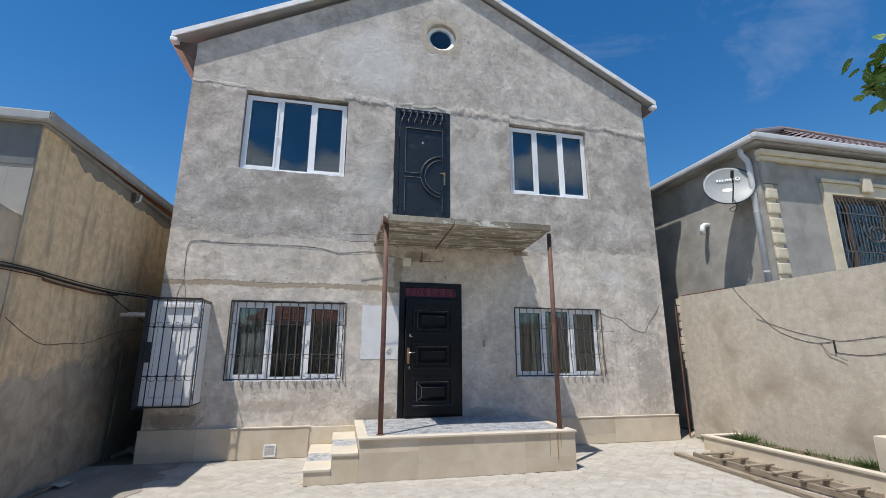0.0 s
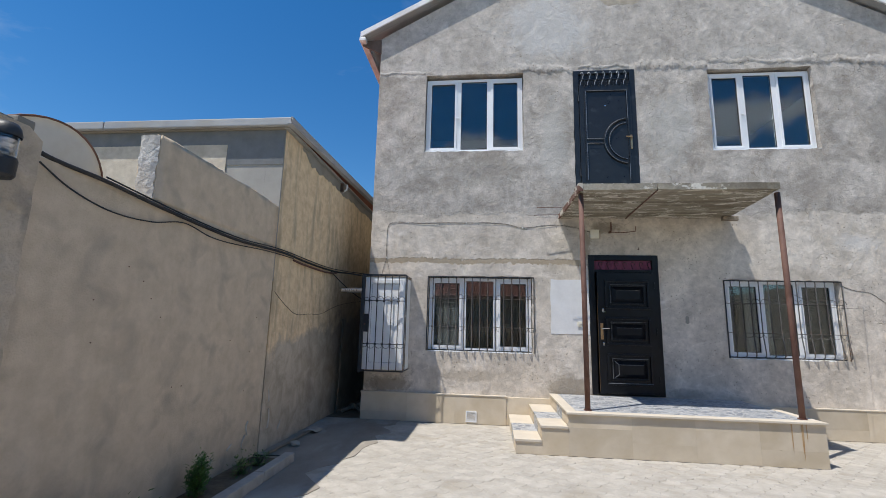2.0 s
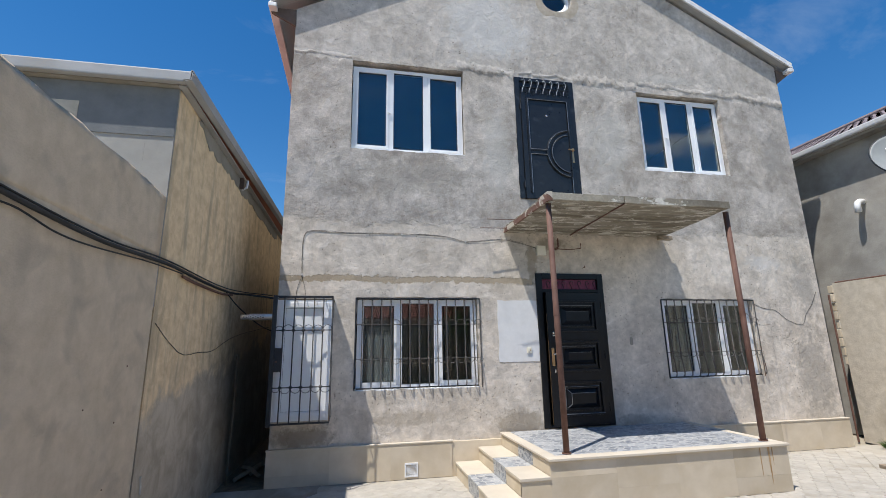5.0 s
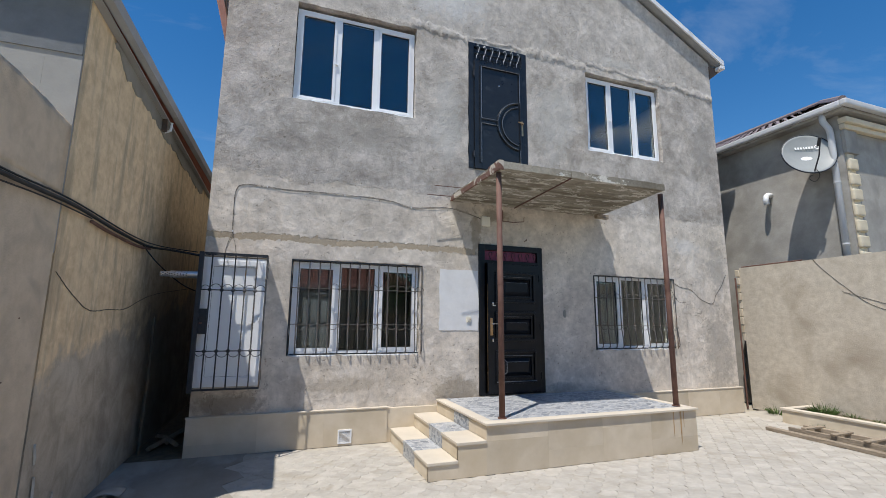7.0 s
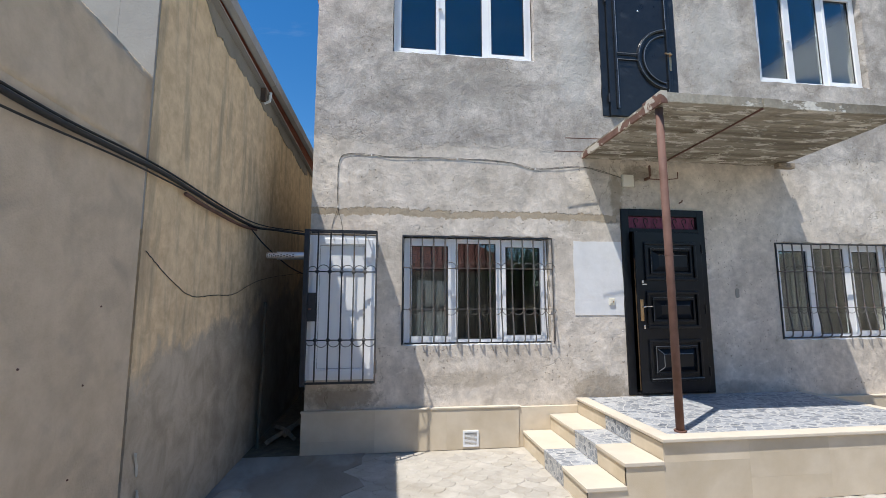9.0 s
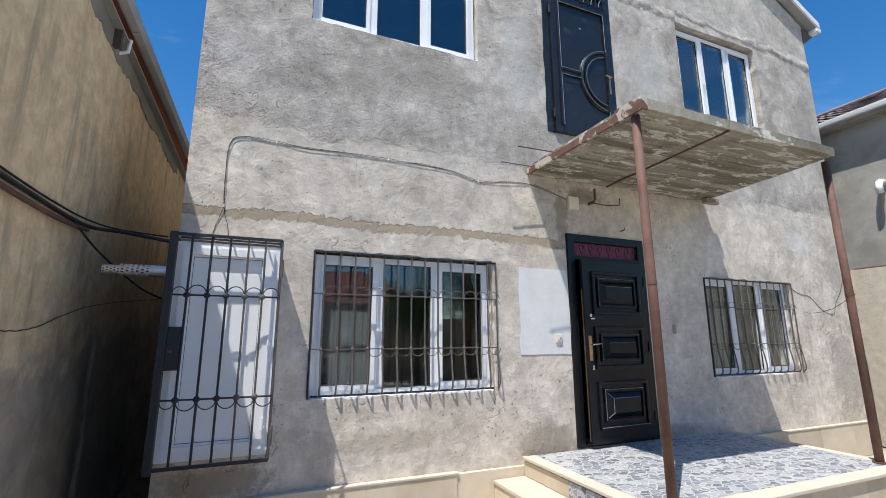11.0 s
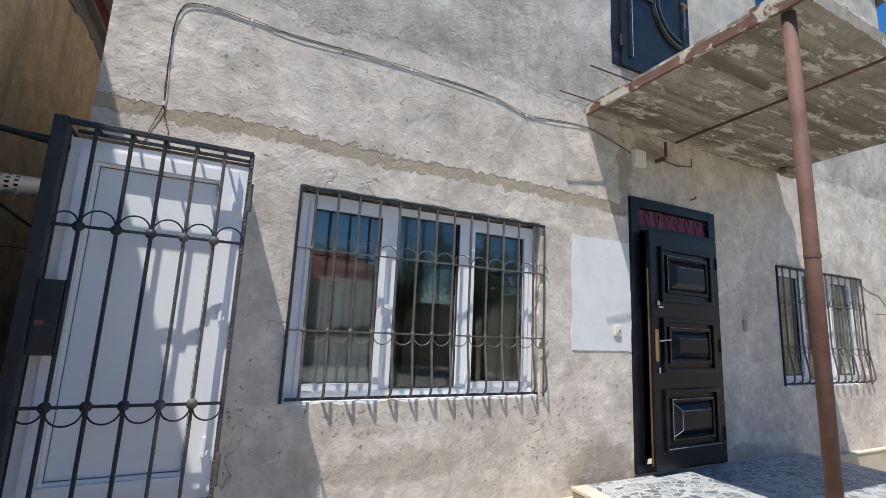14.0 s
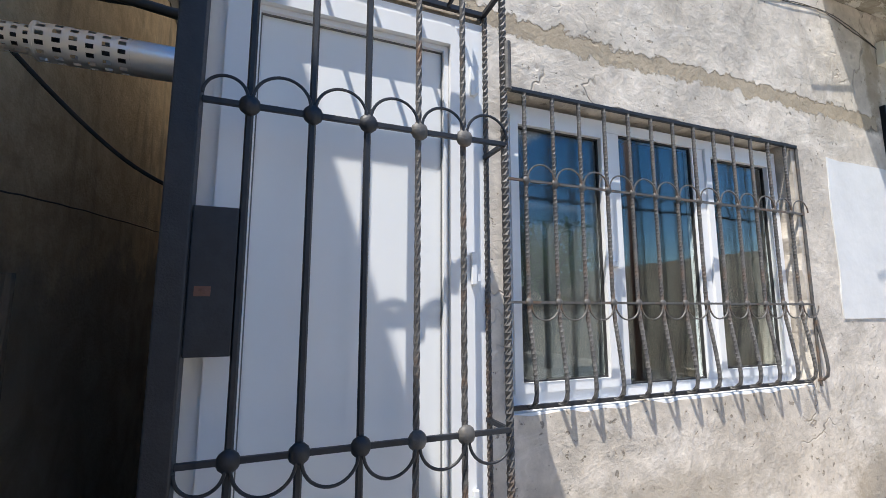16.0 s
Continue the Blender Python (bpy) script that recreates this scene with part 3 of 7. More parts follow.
def tube(bm, pts, r, seg=8, caps=True, twist=0.0, taper=None):
    """A round or (seg=4, twist) twisted square bar along a line of points."""
    pts = [Vector(p) for p in pts]
    rings, up = [], None
    for i, p in enumerate(pts):
        d = (pts[min(i + 1, len(pts) - 1)] - pts[max(i - 1, 0)]).normalized()
        if up is None:
            up = d.cross(Vector((0, 0, 1)) if abs(d.z) < 0.9 else Vector((0, 1, 0))).normalized()
        up = (up - d * up.dot(d)).normalized()
        side = d.cross(up)
        rr = r if taper is None else r * (1 + (taper - 1) * i / (len(pts) - 1))
        rings.append([bm.verts.new(p + rr * (math.cos(a) * up + math.sin(a) * side)) for a in (twist * i + 2 * math.pi * k / seg for k in range(seg))])
    for a, b in zip(rings, rings[1:]):
        for k in range(seg):
            bm.faces.new((a[k], a[(k + 1) % seg], b[(k + 1) % seg], b[k]))
    if caps:
        bm.faces.new(rings[0][::-1])
        bm.faces.new(rings[-1])
    return bm


def tubed(*a, **k):
    return tube(bmesh.new(), *a, **k)


def lathe(bm, profile, seg=24, m=Matrix.Identity(4)):
    """Turns (radius, height) pairs about z."""
    rings = [[bm.verts.new(m @ Vector((r * math.cos(2 * math.pi * k / seg), r * math.sin(2 * math.pi * k / seg), z))) for k in range(seg)] for r, z in profile]
    for a, b in zip(rings, rings[1:]):
        for k in range(seg):
            bm.faces.new((a[k], a[(k + 1) % seg], b[(k + 1) % seg], b[k]))
    return bm


def ball(bm, centre, r, flat=1.0, seg=8):
    made = bmesh.ops.create_uvsphere(bm, u_segments=seg, v_segments=max(4, seg // 2 + 1), radius=r)
    for v in made["verts"]:
        v.co = Vector((v.co.x, v.co.y * flat, v.co.z)) + Vector(centre)
    return bm


def slab(bm, outline, holes, y0, y1):
    """A wall in the x-z plane between y0 and y1, with holes through it."""
    loops = [outline, *holes]
    flat = [[Vector((x, z, 0)) for x, z in loop] for loop in loops]
    tris = tessellate_polygon(flat)
    pts = [p for loop in loops for p in loop]
    front = [bm.verts.new((x, y0, z)) for x, z in pts]
    back = [bm.verts.new((x, y1, z)) for x, z in pts]
    for t in tris:
        bm.faces.new([front[i] for i in t])
        bm.faces.new([back[i] for i in t][::-1])
    k = 0
    for loop in loops:
        n = len(loop)
        for i in range(n):
            a, b = k + i, k + (i + 1) % n
            bm.faces.new((front[a], front[b], back[b], back[a]))
        k += n
    return bm


def rect(x0, z0, x1, z1):
    return [(x0, z0), (x1, z0), (x1, z1), (x0, z1)]


def ragged(x0, z0, x1, z1, step=0.09, wob=0.012, seed=1):
    """A rectangle with the uneven edge of hand-laid plaster."""
    rnd = random.Random(seed)
    out = []
    for (ax, az), (bx, bz) in zip(rect(x0, z0, x1, z1), rect(x0, z0, x1, z1)[1:] + [(x0, z0)]):
        n = max(2, int(math.hypot(bx - ax, bz - az) / step))
        for i in range(n):
            f = i / n
            out.append((ax + (bx - ax) * f + rnd.uniform(-wob, wob), az + (bz - az) * f + rnd.uniform(-wob, wob)))
    return out


def arc(cx, cz, r, a0, a1, n, y):
    return [(cx + r * math.cos(radians(a0 + (a1 - a0) * i / n)), y, cz + r * math.sin(radians(a0 + (a1 - a0) * i / n))) for i in range(n + 1)]


# ---- plan ----
FY = 8.26                      # face of the house
HX0, HX1 = -2.92, 6.83         # its corners
EAVE_Z, RIDGE_X, RIDGE_Z = 7.45, 1.92, 10.18
LWX = -3.57                    # face of the yard's wall and the house beyond it
RWX = 7.40                     # face of the opposite yard wall
WIN_GL = (-1.78, 1.215, 0.115, 2.585)
WIN_GR = (3.425, 1.235, 5.275, 2.58)
WIN_UL = (-1.95, 5.03, -0.015, 6.66)
WIN_UR = (3.44, 4.98, 5.29, 6.60)
DOOR = (1.13, 0.575, 2.315, 2.985)
UDOOR = (0.945, 4.3, 2.105, 6.655)
ROUND = (1.925, 8.52, 0.33)

# ground
bm = bmesh.new()
bmesh.ops.create_grid(bm, x_segments=40, y_segments=40, size=400)
bmesh.ops.translate(bm, vec=(0, 0, -0.03), verts=bm.verts)
tagged(part("ground", bm, M_GROUND), "dry dusty earth spreading round the houses", "ground", kind="structure")
pavement = tagged(part("pavement", boxed(-3.05, -6.0, -0.028, RWX, FY, -0.006), M_SAND), "pale yard paving of scalloped concrete blocks with sandy joints", "paving", kind="structure")

# ---- house ----
house = thing("house", (1.92, FY, 0), "two-storey gabled house in bare grey cement plaster", "house")
hole_round = [(ROUND[0] + ROUND[2] * math.cos(2 * math.pi * i / 32), ROUND[1] + ROUND[2] * math.sin(2 * math.pi * i / 32)) for i in range(32)]
holes = [ragged(*WIN_GL, seed=1), ragged(*WIN_GR, seed=2), ragged(*WIN_UL, wob=0.009, seed=3), ragged(*WIN_UR, wob=0.009, seed=4), ragged(*DOOR, seed=5), ragged(*UDOOR, wob=0.012, seed=6), hole_round]
outline = [(HX0, 0.0), (HX1, 0.0), (HX1, EAVE_Z + 0.08), (RIDGE_X, RIDGE_Z), (HX0, EAVE_Z + 0.08)]
part("wall", slab(bmesh.new(), outline, holes, FY, FY + 0.28), M_PLASTER, house)
# passage side: a darker coat that puts the passage's shade into its colour
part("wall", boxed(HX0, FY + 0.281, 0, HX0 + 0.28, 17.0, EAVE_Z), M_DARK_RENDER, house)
part("wall", boxed(HX1 - 0.28, FY + 0.281, 0, HX1, 17.0, EAVE_Z), M_PLASTER_SIDE, house)
part("wall", slab(bmesh.new(), outline, [], 17.001, 17.25), M_PLASTER_SIDE, house)
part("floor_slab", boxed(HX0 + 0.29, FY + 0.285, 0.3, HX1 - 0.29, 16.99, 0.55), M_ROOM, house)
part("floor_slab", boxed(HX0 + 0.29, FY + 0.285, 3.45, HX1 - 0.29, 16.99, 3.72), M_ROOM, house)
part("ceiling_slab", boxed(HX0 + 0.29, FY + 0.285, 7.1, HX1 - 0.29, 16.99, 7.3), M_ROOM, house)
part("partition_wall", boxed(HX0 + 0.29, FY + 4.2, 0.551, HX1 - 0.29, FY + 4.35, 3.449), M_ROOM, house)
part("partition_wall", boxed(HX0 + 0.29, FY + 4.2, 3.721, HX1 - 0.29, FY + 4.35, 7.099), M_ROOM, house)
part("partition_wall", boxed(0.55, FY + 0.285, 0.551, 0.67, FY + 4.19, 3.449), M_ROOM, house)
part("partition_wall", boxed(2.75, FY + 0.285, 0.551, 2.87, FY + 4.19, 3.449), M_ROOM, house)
# roof: two pitched slabs with white verge boards and eave ends
OV = 0.14
for sx, ex, ez in ((-1, -3.33, 7.50), (1, 7.12, 7.45)):
    bm = bmesh.new()
    quad = [(RIDGE_X, RIDGE_Z + 0.09), (ex, ez + 0.03), (ex, ez + 0.08), (RIDGE_X, RIDGE_Z + 0.15)]
    slab(bm, quad, [], FY - OV + 0.01, 17.5)
    part("roof_slope", bm, M_ROOF_SHEET, house)
    bm = bmesh.new()
    slab(bm, [(RIDGE_X, RIDGE_Z + 0.075), (ex, ez - 0.01), (ex, ez + 0.105), (RIDGE_X, RIDGE_Z + 0.19)], [], FY - OV - 0.02, FY - OV + 0.008)
    part("verge_board", bm, M_WHITE_METAL, house, "white sheet-metal verge board")
    bm = bmesh.new()
    slab(bm, [(RIDGE_X, RIDGE_Z + 0.068), (ex, ez - 0.015), (ex, ez + 0.02), (RIDGE_X, RIDGE_Z + 0.085)], [], FY - OV + 0.009, FY - 0.002)
    part("soffit", bm, M_GUTTER, house)
    # boxed gutter end at the eave
    gx = ex + 0.02 * sx
    bm = bmesh.new()
    box(bm, min(gx, gx - 0.13 * sx), FY - OV - 0.02, ez - 0.09, max(gx, gx - 0.13 * sx), 17.4, ez - 0.012, bevel=0.012)
    part("eave_gutter", bm, M_WHITE_METAL, house, "white box gutter")
    bm = bmesh.new()
    wx = HX0 if sx < 0 else HX1
    slab(bm, [(gx - 0.03 * sx, ez - 0.10), (wx - 0.01 * sx, ez - 0.32), (wx + 0.0 * sx, ez + 0.0), (gx - 0.03 * sx, ez - 0.02)], [], FY - 0.02, FY + 0.03)
    part("eave_bracket", bm, M_BROWN_BOARD, house, "brown painted eave bracket")


def seam(name, pts, depth, width, seed, label="", material=None):
    """A proud, uneven run of mortar along the face."""
    rnd = random.Random(seed)
    bm = bmesh.new()
    rows = []
    for i, (x, z) in enumerate(pts):
        w = width * rnd.uniform(0.5, 1.3)
        dz = rnd.uniform(-0.02, 0.02)
        d = depth * rnd.uniform(0.4, 1.2)
        rows.append([bm.verts.new((x, FY + 0.002, z + dz - w / 2)), bm.verts.new((x, FY - d, z + dz - w * 0.2)), bm.verts.new((x, FY - d * rnd.uniform(0.3, 0.9), z + dz + w * 0.25)), bm.verts.new((x, FY + 0.002, z + dz + w / 2))])
    for a, b in zip(rows, rows[1:]):
        for k in range(3):
            bm.faces.new((a[k], b[k], b[k + 1], a[k + 1]))
    return part(name, bm, material or M_PLASTER, house, label, smooth=True)


def run(x0, z0, x1, z1, step=0.06):
    n = int(abs(x1 - x0) / step)
    return [(x0 + (x1 - x0) * i / n, z0 + (z1 - z0) * i / n + 0.02 * math.sin(i * 0.37) + 0.015 * math.sin(i * 0.11)) for i in range(n + 1)]


seam("mortar_seam", run(HX0 + 0.01, 6.72, WIN_UL[0] - 0.02, 6.72), 0.010, 0.09, 1)
seam("mortar_seam", run(WIN_UL[2] - 0.1, 6.76, UDOOR[0] - 0.03, 6.7, 0.035), 0.022, 0.20, 2)
seam("mortar_seam", run(UDOOR[0] + 0.1, 6.73, UDOOR[2] - 0.1, 6.73, 0.035), 0.018, 0.10, 12)
seam("mortar_seam", run(UDOOR[2] + 0.02, 6.73, WIN_UR[0], 6.72, 0.035), 0.024, 0.22, 3)
seam("mortar_seam", run(WIN_UR[0] + 0.05, 6.78, WIN_UR[2] - 0.2, 6.74, 0.035), 0.016, 0.14, 13)
seam("mortar_seam", run(WIN_UR[2] - 0.2, 6.74, HX1 - 0.01, 6.68, 0.035), 0.022, 0.19, 4)
# ring of rough mortar round the gable's porthole
bm = bmesh.new()
rnd = random.Random(9)
rings = [[], [], []]
for i in range(40):
    a = 2 * math.pi * i / 40
    for k, (r, d) in enumerate(((0.332, 0.004), (0.40, 0.012), (0.47, 0.0))):
        rr = (r + rnd.uniform(-0.03, 0.03) * (k > 0)) * (1 + (0.16 * abs(math.sin(2 * a)) ** 2 if k == 2 else 0))
        rings[k].append(bm.verts.new((ROUND[0] + rr * math.cos(a), FY - d + 0.002, ROUND[1] + rr * math.sin(a))))
for a, b in zip(rings, rings[1:]):
    for i in range(40):
        bm.faces.new((a[i], a[(i + 1) % 40], b[(i + 1) % 40], b[i]))
part("mortar_ring", bm, M_SEAM, house, smooth=True)
# white patch of filler beside the door
part("filler_patch", slab(bmesh.new(), ragged(0.44, 1.575, 1.118, 2.54, 0.12, 0.008, 11), [], FY - 0.006, FY + 0.004), M_PATCH, house, "white filler coat patch")
# plinth
part("plinth", boxed(HX0 - 0.02, 8.212, 0, HX1 + 0.02, FY - 0.001, 0.465), M_STONE, house)


# ---- windows ----
def pvc_window(name, w, recess, label, seg=3, mull=0.085, head=0.0):
    x0, z0, x1, z1 = w
    y = FY + recess
    win = thing(name, ((x0 + x1) / 2, y, z0), label, "window", "windows of the plastered house", "structure")
    x0, x1, z0, z1 = x0 + 0.012, x1 - 0.012, z0 + 0.012, z1 - 0.012 - head
    f = 0.055
    part("window_frame", slab(bmesh.new(), rect(x0, z0, x1, z1), [rect(x0 + f, z0 + f, x1 - f, z1 - f)], y, y + 0.07), M_PVC, win)
    n = seg
    span = (x1 - x0 - 2 * f)
    cells = []
    for i in range(n):
        a = x0 + f + span * i / n + (mull / 2 if i else 0)
        b = x0 + f + span * (i + 1) / n - (mull / 2 if i < n - 1 else 0)
        cells.append((a, b))
        if i:
            part("mullion", boxed(a - mull, y + 0.002, z0 + f, a, y + 0.062, z1 - f, bevel=0.006), M_PVC, win)
    for i, (a, b) in enumerate(cells):
        if i != 1:
            s = 0.04
            part("sash", slab(bmesh.new(), rect(a, z0 + f, b, z1 - f), [rect(a + s, z0 + f + s, b - s, z1 - f - s)], y - 0.012, y + 0.045), M_PVC, win)
            a, b, c, d = a + s, b - s, z0 + f + s, z1 - f - s
            if i == 0 and name == "window_1":
                part("fly_screen", boxed(a + 0.001, y + 0.044, c + 0.001, b - 0.001, y + 0.045, d - 0.001), M_FLYSCREEN, win, "grey insect screen stretched behind the pane")
        else:
            c, d = z0 + f, z1 - f
        part("seal", slab(bmesh.new(), rect(a, c, b, d), [rect(a + 0.008, c + 0.008, b - 0.008, d - 0.008)], y + 0.012, y + 0.03), M_RUBBER, win)
        pane = part("pane", boxed(a + 0.004, y + 0.018, c + 0.004, b - 0.004, y + 0.024, d - 0.004), M_GLASS, win)
        pane.visible_shadow = False
        inner = part("pane", boxed(a + 0.004, y + 0.036, c + 0.004, b - 0.004, y + 0.042, d - 0.004), M_GLASS, win)
        inner.visible_shadow = False
    part("window_sill", boxed(x0 - 0.01, FY + 0.004, z0 - 0.03, x1 + 0.01, y + 0.01, z0 - 0.004, bevel=0.004), M_PVC, win)
    for i in (1,):
        hx = cells[0][1] + 0.02
        part("window_handle", box(boxed(hx - 0.012, y - 0.035, z0 + (z1 - z0) * 0.45, hx + 0.012, y + 0.003, z0 + (z1 - z0) * 0.45 + 0.03), hx - 0.045, y - 0.035, z0 + (z1 - z0) * 0.45 + 0.006, hx - 0.01, y - 0.02, z0 + (z1 - z0) * 0.45 + 0.024), M_PVC, win)
    return win


pvc_window("window_1", WIN_GL, 0.085, "white plastic three-light window behind bars, on the ground floor", head=0.02)
pvc_window("window_2", WIN_GR, 0.085, "white plastic three-light window behind bars, beside the entrance steps")
pvc_window("window_3", WIN_UL, 0.09, "white plastic three-light window on the upper floor reflecting sky", head=0.05)
pvc_window("window_4", WIN_UR, 0.09, "white plastic three-light window on the upper floor over the porch side", head=0.03)
# curtains behind the panes
for x0, x1, z0, z1 in ((4.0, 4.45, 1.3, 2.5),):
    bm = bmesh.new()
    n = 40
    rows = [[bm.verts.new((x0 + (x1 - x0) * i / n, FY + 0.55 + 0.03 * math.sin(i * 1.1) + d, z)) for i in range(n + 1)] for z, d in ((z0, 0), (z1, 0))]
    for i in range(n):
        bm.faces.new((rows[0][i], rows[0][i + 1], rows[1][i + 1], rows[1][i]))
    cur = part("curtain", bm, M_CLOTH, None, smooth=True)
    cur.modifiers.new("thick", "SOLIDIFY").thickness = 0.004
    tagged(cur, "pale folded curtain hanging behind the window glass", "curtain", "curtains")
    rod = part("curtain_rod", tubed([(x0 - 0.1, FY + 0.55, z1 + 0.01), (x1 + 0.1, FY + 0.55, z1 + 0.01)], 0.01), M_CHROME, cur)

# porthole in the gable
port = thing("window_5", (ROUND[0], FY + 0.08, ROUND[1]), "small round white-framed porthole window high in the gable", "window", "windows of the plastered house", "structure")
bm = bmesh.new()
lathe(bm, [(0.325, 0), (0.325, -0.05), (0.30, -0.06), (0.255, -0.06), (0.24, -0.045), (0.24, 0.0), (0.325, 0)], 40, Matrix.Translation((ROUND[0], FY + 0.10, ROUND[1])) @ Matrix.Rotation(radians(-90), 4, "X") @ Matrix.Scale(-1, 4, (0, 0, 1)))
part("window_frame", bm, M_PVC, port, smooth=True)
bm = bmesh.new()
bmesh.ops.create_cone(bm, cap_ends=True, segments=40, radius1=0.245, radius2=0.245, depth=0.006, matrix=Matrix.Translation((ROUND[0], FY + 0.09, ROUND[1])) @ Matrix.Rotation(radians(90), 4, "X"))
part("pane", bm, M_GLASS, port).visible_shadow = False


# ---- window grilles ----
def twisted_bar(pts, size=0.0098, turns_per_m=14):
    """A square bar, twisted, along the points."""
    dense = []
    for a, b in zip(pts, pts[1:]):
        a, b = Vector(a), Vector(b)
        n = max(1, int((b - a).length / 0.018))
        dense += [a + (b - a) * i / n for i in range(n)]
    dense.append(Vector(pts[-1]))
    return tubed(dense, size, 6, twist=turns_per_m * 2 * math.pi * 0.018 / 2)


def bowed_grille(name, w, count, label, fixed_material):
    x0, z0, x1, z1 = w
    x0, x1, z0, z1 = x0 - 0.02, x1 + 0.03, z0 + 0.0, z1 - 0.01
    y = FY - 0.012
    g = thing(name, ((x0 + x1) / 2, FY, z0), label, "window grille", "bowed window grilles")
    za, zb = z0 + (z1 - z0) * 0.70, z0 + (z1 - z0) * 0.325
    # flat surround, one mesh a side
    part("frame_bar", boxed(x0, y - 0.008, z1 - 0.018, x1, y + 0.012, z1, bevel=0.003), fixed_material, g)
    part("frame_bar", boxed(x0 + 0.035, FY + 0.004, z0 + 0.018, x1 - 0.045, FY + 0.022, z0 + 0.036, bevel=0.003), fixed_material, g)
    part("frame_bar", boxed(x0, y - 0.008, z0 + 0.007, x0 + 0.016, y + 0.012, z1 - 0.019, bevel=0.003), fixed_material, g)
    for xx in (x0 + 0.004, x1 - 0.012):
        for zz in (z1 - 0.012, z0 + 0.09):
            part("wall_anchor", boxed(xx, y + 0.0125, zz - 0.006, xx + 0.01, FY + 0.03, zz + 0.006), fixed_material, g)
    belly = [(0.0, z1 - 0.018), (0.0, zb), (-0.007, zb - 0.08), (-0.020, z0 + 0.28), (-0.031, z0 + 0.2), (-0.038, z0 + 0.14), (-0.040, z0 + 0.095), (-0.034, z0 + 0.06), (-0.012, z0 + 0.037), (0.02, z0 + 0.028)]
    pitch = (x1 - x0) / (count + 0.5)
    first = None
    for i in range(count):
        x = x0 + pitch * (i + 0.75)
        if first is None:
            first = part("bar", twisted_bar([(x, y + dy, z) for dy, z in belly]), M_GRILLE, g, smooth=False)
            fx = x
        else:
            again(first, (x - fx, 0, 0))
    # side return bars bellied out at the right edge
    part("side_bar", tubed([(x1, y + dy, z) for dy, z in belly], 0.008, 6), M_GRILLE, g)
    part("side_bar", tubed([(x1, FY - 0.012, z) for z in (z1, z0)], 0.007, 6), M_GRILLE, g)
    part("cross_bar", boxed(x0 + 0.017, y - 0.006, za - 0.005, x1, y + 0.004, za + 0.005), M_GRILLE, g)
    part("cross_bar", boxed(x0 + 0.017, y - 0.006, zb - 0.005, x1, y + 0.004, zb + 0.005), M_GRILLE, g)
    for z in (za, zb):
        part("side_stay", boxed(x1 - 0.012, y + 0.005, z - 0.005, x1, FY + 0.02, z + 0.005), M_GRILLE, g)
    knob = ring_a = ring_b = None
    r = pitch * 0.46
    for i in range(count):
        x = x0 + pitch * (i + 0.75)
        if knob is None:
            knob = part("boss", ball(bmesh.new(), (x, y - 0.004, za), 0.019, 0.6), M_GRILLE, g, smooth=True)
            again(knob, (0, 0, zb - za))
            ring_a = part("scroll", tubed(arc(x + pitch / 2, za + 0.008, r, 0, 180, 12, y - 0.01), 0.004, 5), M_GRILLE, g)
            ring_b = part("scroll", tubed(arc(x + pitch / 2, zb - 0.008, r, 180, 360, 12, y - 0.01), 0.004, 5), M_GRILLE, g)
        else:
            d = (x - fx, 0, 0)
            again(knob, d)
            again(knob, (x - fx, 0, zb - za))
            if i < count - 0:
                again(ring_a, d)
                again(ring_b, d)
    return g


bowed_grille("window_grille", WIN_GL, 13, "twisted grey iron window grille with bellied bars and scrolls", M_IRON)
bowed_grille("window_grille", WIN_GR, 12, "twisted iron window grille with bellied bars by the entrance platform", M_IRON)


# ---- doors ----
def frame_moulding(bm, x0, z0, x1, z1, y, w, h):
    """A raised rectangular moulding on a face that looks to -y."""
    for a, b, c, d in ((x0, z0, x1, z0 + w), (x0, z1 - w, x1, z1), (x0, z0 + w, x0 + w, z1 - w), (x1 - w, z0 + w, x1, z1 - w)):
        box(bm, a, y - h, b, c, y + 0.002, d, bevel=min(w, h) * 0.35)
    return bm


def pyramid_panel(bm, x0, z0, x1, z1, y, h, inset):
    lo = [bm.verts.new((x, y, z)) for x, z in rect(x0, z0, x1, z1)]
    hi = [bm.verts.new((x, y - h, z)) for x, z in rect(x0 + inset, z0 + inset, x1 - inset, z1 - inset)]
    for i in range(4):
        bm.faces.new((lo[i], lo[(i + 1) % 4], hi[(i + 1) % 4], hi[i]))
    bm.faces.new(hi)
    bm.faces.new(lo[::-1])
    return bm


